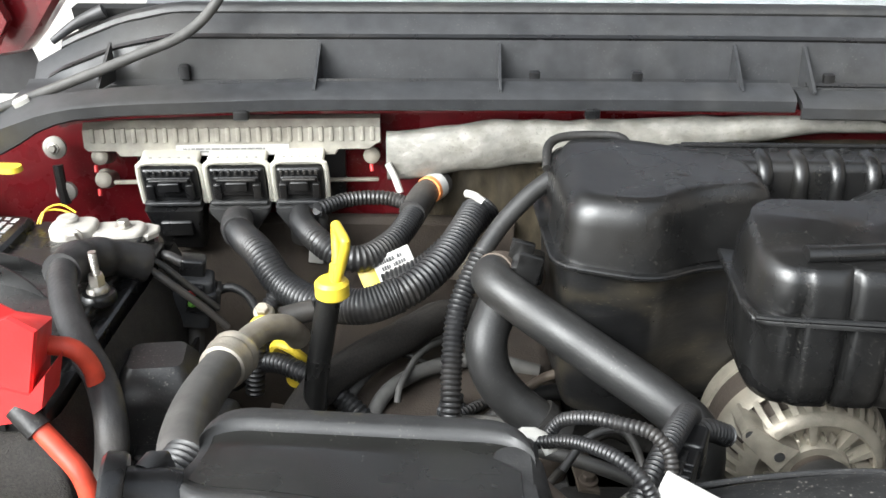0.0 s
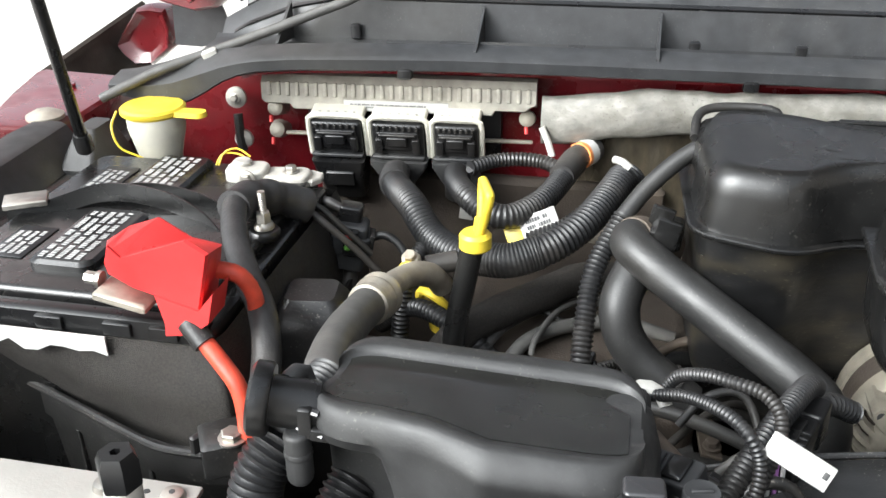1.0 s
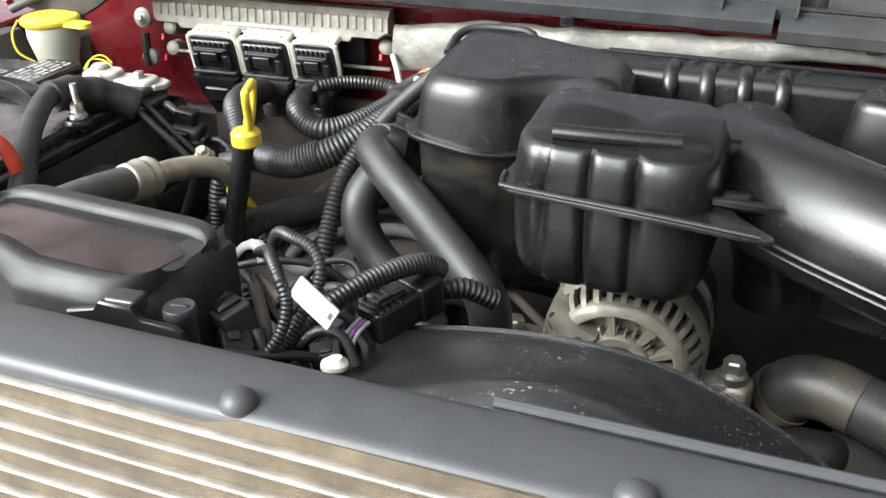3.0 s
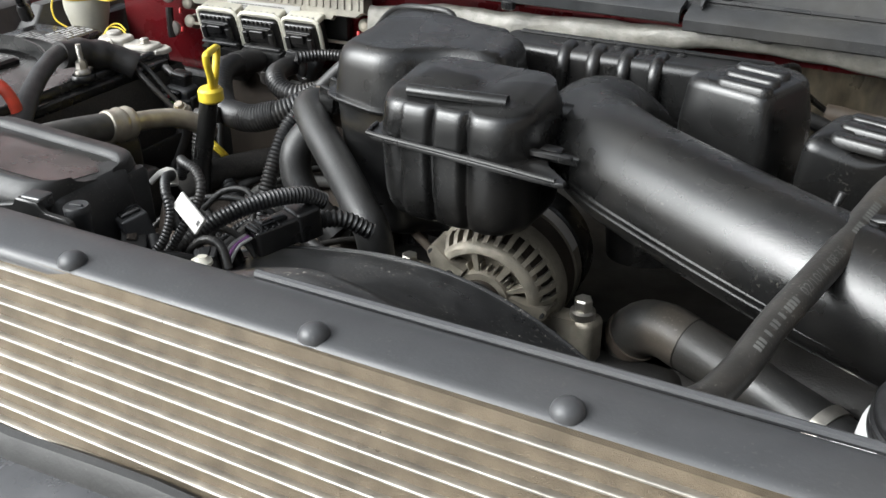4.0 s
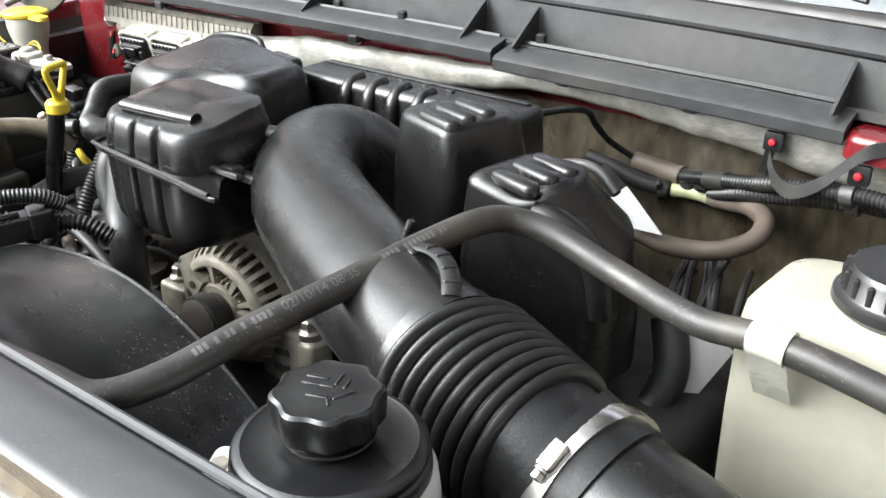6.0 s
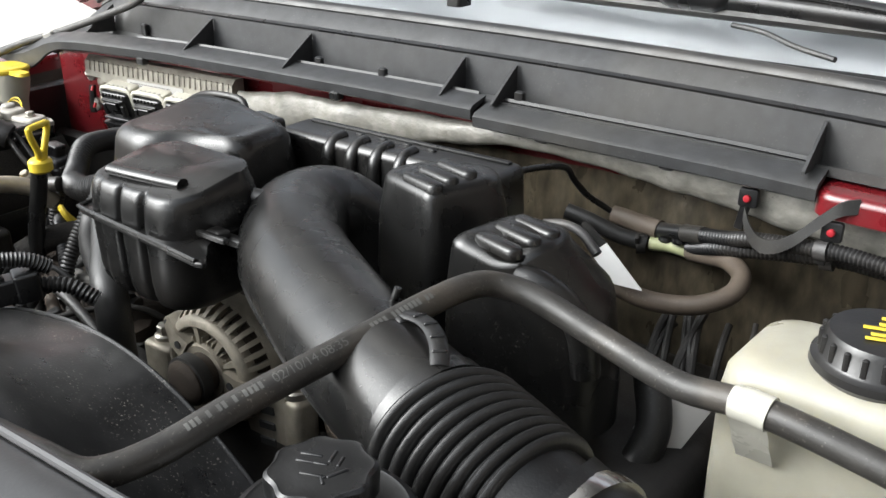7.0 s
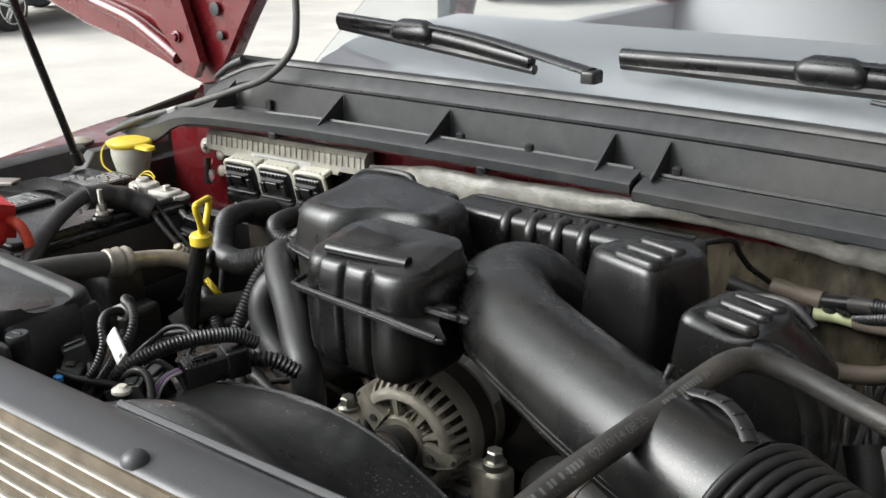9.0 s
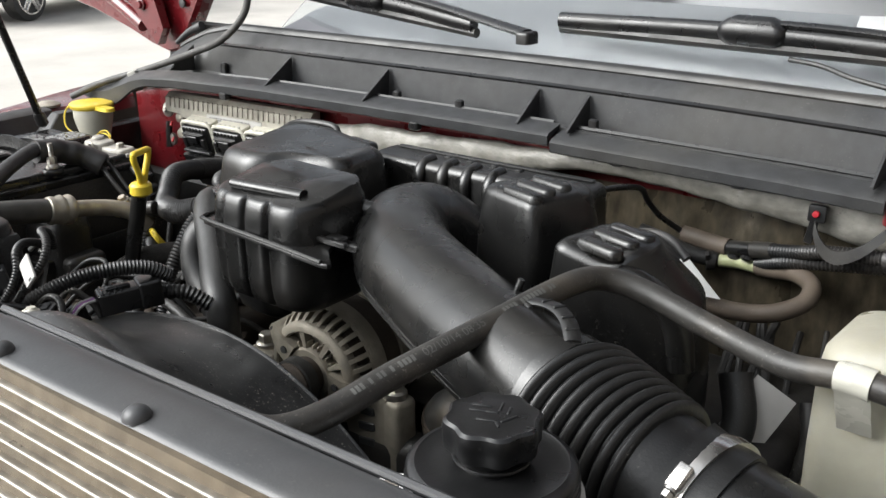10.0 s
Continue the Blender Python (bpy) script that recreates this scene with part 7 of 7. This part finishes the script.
part("joint", soft_box(0.009, 0.011, -0.012, 0.012, 0.006, 0.004, pose(-0.146, 0.735, 1.148, 20, 0, 15), low=0.004), PIPE, ac, "aluminium banjo joint")
bolt((-0.146, 0.731, 1.160), 0.006, 0.008, ac, up=(0, -0.5, 1), mat=PIPE)
part("sticker", rod((-0.1452, 0.715, 1.1535), (-0.1448, 0.725, 1.1485), 0.0112), YELLOW, ac, "yellow band")
part("cap", rod((-0.134, 0.742, 1.148), (-0.105, 0.752, 1.152), 0.010), DUSTY, ac, "black rubber cap")

dip = thing("oil_dipstick", (-0.085, 0.71, 1.0), "yellow dipstick handle on a black tube", "dipstick", "dipsticks")
part("tube", hose([(-0.085, 0.716, 1.188), (-0.092, 0.712, 1.15), (-0.10, 0.705, 1.10), (-0.105, 0.70, 1.03)], 0.0105, 14), SATIN, dip)
part("base_ring", lathe([(0.011, 1.183), (0.0145, 1.186), (0.0145, 1.197), (0.012, 1.2), (0.004, 1.2)], pose(-0.083, 0.717, 0), 28), YELLOW, dip)
loop = [Vector((-0.0810, 0.7190, 1.199)), Vector((-0.0765, 0.7172, 1.214)), Vector((-0.0745, 0.7165, 1.2335)), Vector((-0.0738, 0.7163, 1.2415))]
w = Vector((-0.34, 0.94, 0.0))
part("loop", hose([loop[0] - w * 0.004, loop[1] - w * 0.007, loop[2] - w * 0.0155, loop[3] - w * 0.0165, loop[3] - w * 0.0145 + Vector((0, 0, 0.002)), loop[3] + w * 0.0145 + Vector((0, 0, 0.002)), loop[3] + w * 0.0165, loop[2] + w * 0.0150, loop[1] + w * 0.007, loop[0] + w * 0.004], 0.0042, 12, 0.003), YELLOW, dip, "open yellow pull loop")
part("neck", box(0.0042, 0.0075, 0.009, pose(-0.0800, 0.7186, 1.204, 0, 8, 20), 0.002), YELLOW, dip)
dip2 = thing("transmission_dipstick", (-0.135, 0.78, 1.05), "small yellow dipstick loop low in the engine bay", "dipstick", "dipsticks")
part("loop", hose([(-0.137, 0.79, 1.072), (-0.15, 0.78, 1.09), (-0.145, 0.77, 1.105), (-0.128, 0.765, 1.10), (-0.12, 0.772, 1.085), (-0.128, 0.782, 1.07)], 0.0045, 8), YELLOW, dip2)
part("base_ring", lathe([(0.012, -0.006), (0.012, 0.006), (0.006, 0.008)], pose(-0.13, 0.785, 1.062, 20, 10), 20), YELLOW, dip2)
part("tube", hose([(-0.13, 0.787, 1.058), (-0.125, 0.79, 1.02), (-0.12, 0.80, 0.95)], 0.008), SATIN, dip2)

har = thing("wiring_harness", (-0.1, 0.85, 1.05), "thick black taped and corrugated wiring harness", "wiring harness")
part("main_trunk", hose([(-0.224, 0.975, 1.140), (-0.216, 0.938, 1.148), (-0.195, 0.88, 1.162), (-0.17, 0.835, 1.167), (-0.141, 0.80, 1.15), (-0.105, 0.77, 1.148), (-0.062, 0.757, 1.153), (-0.025, 0.768, 1.163), (0.004, 0.795, 1.176), (0.025, 0.84, 1.188), (0.037, 0.875, 1.195)], 0.0155, 18, wave=0.0013, pitch=0.0048), CONDUIT, har)
part("tape", hose([(-0.105, 0.77, 1.148), (-0.062, 0.757, 1.153), (-0.03, 0.766, 1.161)], 0.0168, 18, wave=0.0008, pitch=0.0034), CONDUIT, har)
part("tape", hose([(-0.222, 0.968, 1.1415), (-0.2145, 0.932, 1.150), (-0.206, 0.905, 1.156)], 0.017, 18, wave=0.0008, pitch=0.0034), TAPE, har)
part("second_trunk", hose([(-0.153, 0.975, 1.145), (-0.144, 0.935, 1.152), (-0.122, 0.885, 1.158), (-0.098, 0.868, 1.149), (-0.072, 0.87, 1.146), (-0.045, 0.905, 1.15), (-0.028, 0.96, 1.155), (-0.012, 1.03, 1.158)], 0.0135, 16, wave=0.0012, pitch=0.0046), CONDUIT, har)
part("thick_stub", hose([(-0.03, 0.955, 1.158), (-0.018, 1.0, 1.163), (0.0, 1.03, 1.165)], 0.0145, 16, bumpy=0.06), TAPE, har)
part("orange_band", hose([(-0.0145, 1.0055, 1.164), (-0.0115, 1.011, 1.164)], 0.0158, 16, 0.002), ORANGE, har, "orange and white band")
part("white_band", hose([(-0.0113, 1.0112, 1.164), (-0.005, 1.021, 1.165)], 0.0158, 16, 0.003), PAPER, har)
part("small_loop", hose([(-0.13, 0.945, 1.165), (-0.10, 0.975, 1.165), (-0.06, 0.985, 1.163), (-0.03, 0.975, 1.158)], 0.0085, 12, wave=0.0012, pitch=0.005), CONDUIT, har)
part("branch", hose([(-0.141, 0.80, 1.15), (-0.155, 0.785, 1.13), (-0.165, 0.775, 1.10), (-0.17, 0.77, 1.05)], 0.0095, 12, wave=0.0015, pitch=0.005), CONDUIT, har)
part("parallel_trunk", hose([(-0.05, 0.86, 1.12), (-0.01, 0.865, 1.14), (0.03, 0.88, 1.175), (0.05, 0.90, 1.19)], 0.014, 16, wave=0.0013, pitch=0.0047), CONDUIT, har)
tg = part("tag", box(0.02, 0.001, 0.013, pose(-0.043, 0.868, 1.14, -35, -22, 12), 0.0005), PAPER, har, "white and yellow paper tag")
bars(tg, pose(-0.043, 0.8665, 1.1405, 55, -22, 12), 0.026, 0.02, 3, INK, 9)
part("tag_edge", box(0.012, 0.001, 0.012, pose(-0.066, 0.866, 1.128, -35, -22, 12), 0.0005), YELLOW, har)
part("white_tie", hose([(0.028, 0.88, 1.212), (0.036, 0.872, 1.213), (0.044, 0.868, 1.208)], 0.004, 8), WHITE, har)
cvt = thing("corrugated_conduit", (0.03, 0.75, 1.1), "narrow black corrugated conduit hanging from the air box", "conduit")
part("cable", hose([(0.11, 0.80, 1.265), (0.085, 0.79, 1.25), (0.06, 0.775, 1.228), (0.04, 0.755, 1.205)], 0.008, 12), RUBBER, cvt)
part("conduit", hose([(0.042, 0.757, 1.207), (0.028, 0.735, 1.185), (0.02, 0.715, 1.165), (0.017, 0.69, 1.13), (0.017, 0.672, 1.10), (0.016, 0.66, 1.06)], 0.0095, 14, wave=0.0016, pitch=0.0045), CONDUIT, cvt)

ch = thing("coolant_hose", (0.13, 0.66, 1.0), "thick black rubber coolant hose bending down to the pump", "hose", "coolant hoses")
part("hose", hose([(0.085, 0.765, 1.175), (0.06, 0.748, 1.192), (0.05, 0.725, 1.198), (0.072, 0.70, 1.19), (0.13, 0.657, 1.168), (0.18, 0.617, 1.150), (0.203, 0.603, 1.13), (0.207, 0.60, 1.09), (0.208, 0.60, 1.03)], 0.0178, 20), RUBBER, ch)
part("brown_end", hose([(0.085, 0.765, 1.175), (0.06, 0.7485, 1.193), (0.052, 0.735, 1.198)], 0.0183, 20), BROWNHOSE, ch, "brown dusty hose end")
ch2 = thing("coolant_hose", (0.06, 0.69, 1.0), "short black rubber coolant hose with a wire clip", "hose", "coolant hoses")
part("hose", hose([(0.055, 0.72, 1.175), (0.046, 0.70, 1.155), (0.05, 0.69, 1.13), (0.066, 0.684, 1.108), (0.09, 0.678, 1.09), (0.11, 0.675, 1.075)], 0.0175, 20), RUBBER, ch2)
part("spring_clip", lathe([(0.018, -0.004), (0.0195, -0.004), (0.0195, 0.004), (0.018, 0.004)], axis((0.092, 0.678, 1.089), (0.11, 0.675, 1.075))[0], 24), IRON, ch2)

# connectors and loops in front of the engine
lo = thing("sensor_lead", (0.1, 0.45, 1.15), "thin corrugated sensor leads looped with a white tag", "wires")
part("lead", hose([(0.072, 0.484, 1.213), (0.090, 0.468, 1.226), (0.108, 0.444, 1.236), (0.122, 0.428, 1.234), (0.130, 0.422, 1.220), (0.129, 0.414, 1.203), (0.121, 0.408, 1.188), (0.110, 0.41, 1.172)], 0.0043, 12, wave=0.0007, pitch=0.0030), CONDUIT, lo)
part("lead", hose([(0.078, 0.492, 1.212), (0.086, 0.486, 1.228), (0.100, 0.472, 1.240), (0.114, 0.461, 1.2445), (0.131, 0.455, 1.243), (0.141, 0.448, 1.235), (0.142, 0.440, 1.222), (0.137, 0.431, 1.210), (0.131, 0.424, 1.197), (0.120, 0.416, 1.178)], 0.0043, 12, wave=0.0007, pitch=0.0030), CONDUIT, lo)
part("white_tie", hose([(0.052, 0.480, 1.206), (0.058, 0.486, 1.2135), (0.066, 0.488, 1.217), (0.075, 0.484, 1.216), (0.080, 0.478, 1.210)], 0.0048, 10, flat=0.5), WHITE, lo)
tg = part("tag", box(0.0185, 0.0014, 0.0075, pose(0.150, 0.422, 1.224, -32, 18, -22), 0.0006), PAPER, lo, "white folded paper tag")
part("tag_mark", box(0.0015, 0.0004, 0.002, pose(0.1635, 0.4158, 1.2208, -32, 18, -22), 0.0002), INK, tg)
cn = thing("wiring_connector", (0.163, 0.51, 1.15), "black multi-way connector with purple and white wires", "connector", "front connectors")
CM = pose(0.163, 0.511, 1.172, 4, 0, -24)
part("body", soft_box(0.0125, 0.026, -0.013, 0.010, 0.004, 0.003, CM), BLACK, cn)
part("cap", soft_box(0.0140, 0.012, -0.015, 0.0125, 0.004, 0.003, CM @ Matrix.Translation((0, 0.026, 0))), BLACK, cn)
part("latch", box(0.0045, 0.012, 0.002, CM @ Matrix.Translation((0.002, -0.004, 0.0115)), 0.0008), BLACK, cn)
for k in range(4):
    part("grip", box(0.0118, 0.0012, 0.0012, CM @ Matrix.Translation((0, -0.020 + 0.006 * k, 0.0102)), 0.0005), BLACK, cn)
part("conduit", hose([(0.108, 0.42, 1.168), (0.122, 0.445, 1.184), (0.140, 0.475, 1.1965), (0.158, 0.508, 1.2005), (0.173, 0.538, 1.196), (0.181, 0.556, 1.184)], 0.0080, 14, wave=0.0012, pitch=0.0036), CONDUIT, cn)
for i, mt in enumerate((PRINT, material("purple_wire", (0.3, 0.12, 0.35)), PRINT)):
    part("wire", hose([(0.148 + 0.0038 * i, 0.486 - 0.001 * i, 1.174), (0.1455 + 0.0038 * i, 0.470, 1.172), (0.144 + 0.004 * i, 0.460, 1.163), (0.142 + 0.004 * i, 0.455, 1.150)], 0.0015, 8), mt, cn)
part("rear_conduit", hose([(0.176, 0.545, 1.168), (0.195, 0.565, 1.165), (0.215, 0.58, 1.15)], 0.0085, 12, wave=0.0016, pitch=0.0048), CONDUIT, cn)
cn2 = thing("wiring_connector", (0.085, 0.42, 1.15), "dusty grey connector stack beside the reservoir box", "connector", "front connectors")
K = pose(0.086, 0.422, 1.200, 12, -8, -28)
part("body", soft_box(0.016, 0.0115, -0.022, 0.010, 0.003, 0.002, K), GREY, cn2)
part("latch", box(0.006, 0.0085, 0.0018, K @ Matrix.Translation((0.003, 0, 0.0112)), 0.0008), BLACK, cn2)
for k in range(4):
    part("grip", box(0.0012, 0.0080, 0.0012, K @ Matrix.Translation((-0.012 + 0.0034 * k, 0, 0.0105)), 0.0004), GREY, cn2)
part("lower_body", soft_box(0.013, 0.010, -0.020, 0.007, 0.003, 0.002, pose(0.097, 0.409, 1.190, -10, 14, -48)), DUSTY, cn2)
part("rust_patch", box(0.006, 0.004, 0.0012, pose(0.097, 0.4085, 1.1985, -10, 14, -48), 0.0008), RUST_AND_SHADE, cn2)
part("tail", hose([(0.104, 0.424, 1.192), (0.112, 0.416, 1.180), (0.118, 0.405, 1.160)], 0.0055, 10), TAPE, cn2)
part("blue_clip", box(0.004, 0.003, 0.003, pose(0.1155, 0.383, 1.198), 0.001), material("blue_plastic", (0.05, 0.25, 0.6)), cn2)
part("clip_stalk", hose([(0.1155, 0.383, 1.197), (0.118, 0.386, 1.18), (0.118, 0.39, 1.15)], 0.0035, 8), BLACK, cn2)
gl = thing("ground_leads", (0.1, 0.45, 1.1), "thin dirty leads and a brown pipe under the looped conduits", "wires")
for q, r, mt in (([(0.072, 0.476, 1.190), (0.092, 0.450, 1.186), (0.106, 0.430, 1.176), (0.112, 0.41, 1.15)], 0.0050, BROWNHOSE), ([(0.064, 0.488, 1.19), (0.088, 0.468, 1.178), (0.12, 0.452, 1.17), (0.15, 0.44, 1.16)], 0.0036, WORNHOSE),
                 ([(0.10, 0.392, 1.196), (0.118, 0.402, 1.190), (0.135, 0.418, 1.184), (0.150, 0.436, 1.172)], 0.0034, RUBBER), ([(0.124, 0.44, 1.175), (0.138, 0.446, 1.186), (0.154, 0.447, 1.184), (0.166, 0.44, 1.168)], 0.0042, DUSTY),
                 ([(0.090, 0.50, 1.18), (0.106, 0.512, 1.196), (0.128, 0.518, 1.198), (0.140, 0.508, 1.182), (0.142, 0.49, 1.16)], 0.0028, RUBBER), ([(0.115, 0.47, 1.17), (0.13, 0.475, 1.182), (0.146, 0.484, 1.170), (0.155, 0.49, 1.15)], 0.0030, GREYHOSE)):
    part("lead", hose(q, r, 10), mt, gl)
for q, a in (((0.147, 0.437, 1.176), 25), ((0.128, 0.426, 1.170), -30), ((0.112, 0.456, 1.166), 60), ((0.140, 0.470, 1.160), 10)):
    m = pose(*q, 14, -10, a)
    b = part("connector", soft_box(0.0105, 0.007, -0.012, 0.006, 0.002, 0.0015, m), (BLACK if a > 0 else DUSTY), gl)
    part("latch", box(0.004, 0.005, 0.0012, m @ Matrix.Translation((0.001, 0, 0.0068)), 0.0005), GREY, b)
br2 = thing("pale_clip", (0.168, 0.409, 1.16), "cream plastic fir-tree clip standing on the shroud", "clip")
part("head", loft([(1.1885, 0, 0, 0.0075, 0.0065, 0.006), (1.190, 0, 0, 0.0088, 0.0075, 0.007), (1.1925, 0, 0, 0.0085, 0.0072, 0.0068), (1.1945, 0.0005, 0, 0.0055, 0.0045, 0.004), (1.1965, 0.001, 0, 0.0040, 0.0032, 0.003)], pose(0.168, 0.409, 0, 0, 0, 25)), CREAM, br2)
part("stem", rod((0.168, 0.409, 1.155), (0.168, 0.409, 1.189), 0.003), DUSTY, br2)

# pipes, leads and brackets low over the engine
low_set = thing("engine_pipes", (0.02, 0.72, 1.0), "tangle of dusty pipes and leads low over the engine", "pipes")
rnd = random.Random(21)
for i in range(16):
    x, y = rnd.uniform(-0.17, 0.16), rnd.uniform(0.56, 0.84)
    z = 1.035 + rnd.uniform(0.0, 0.055)
    dx, dy = rnd.uniform(0.05, 0.12), rnd.uniform(-0.09, 0.09)
    r = rnd.choice((0.0035, 0.0045, 0.006, 0.008))
    pts = [(x - dx, y - dy, z - 0.03), (x - dx * 0.4, y - dy * 0.3, z + rnd.uniform(0, 0.02)), (x + dx * 0.4, y + dy * 0.5, z + rnd.uniform(-0.01, 0.02)), (x + dx, y + dy, z - 0.035)]
    if i % 4 == 0:
        part("corrugated_lead", hose(pts, r + 0.002, 10, wave=0.0013, pitch=0.0048), CONDUIT, low_set)
    else:
        part("pipe", hose(pts, r, 10), (GREYHOSE, IRON, RUBBER, BROWNHOSE)[i % 4], low_set)
for i in range(9):
    x, y, z = rnd.uniform(-0.18, 0.15), rnd.uniform(0.55, 0.82), rnd.uniform(1.02, 1.075)
    m = pose(x, y, z, rnd.uniform(-20, 20), rnd.uniform(-20, 20), rnd.uniform(0, 180))
    b = part("connector", soft_box(0.014, 0.009, -0.012, 0.012, 0.003, 0.003, m, low=0.002), (BLACK, GREY, DUSTY)[i % 3], low_set)
    part("latch", box(0.006, 0.002, 0.008, m @ Matrix.Translation((0, -0.0105, 0)), 0.0008), BLACK, b)
for i in range(5):
    x, y = rnd.uniform(-0.16, 0.14), rnd.uniform(0.6, 0.82)
    m = pose(x, y, 1.05, rnd.uniform(-30, 30), 0, rnd.uniform(0, 180))
    part("bracket", plate([(-0.03, -0.008), (0.02, -0.008), (0.032, 0.0), (0.02, 0.01), (-0.03, 0.01)], 0.003, m), RUST_AND_SHADE, low_set)
    bolt(tuple((m @ Matrix.Translation((-0.018, 0, 0))).translation), 0.006, 0.008, low_set, mat=RUST_AND_SHADE)
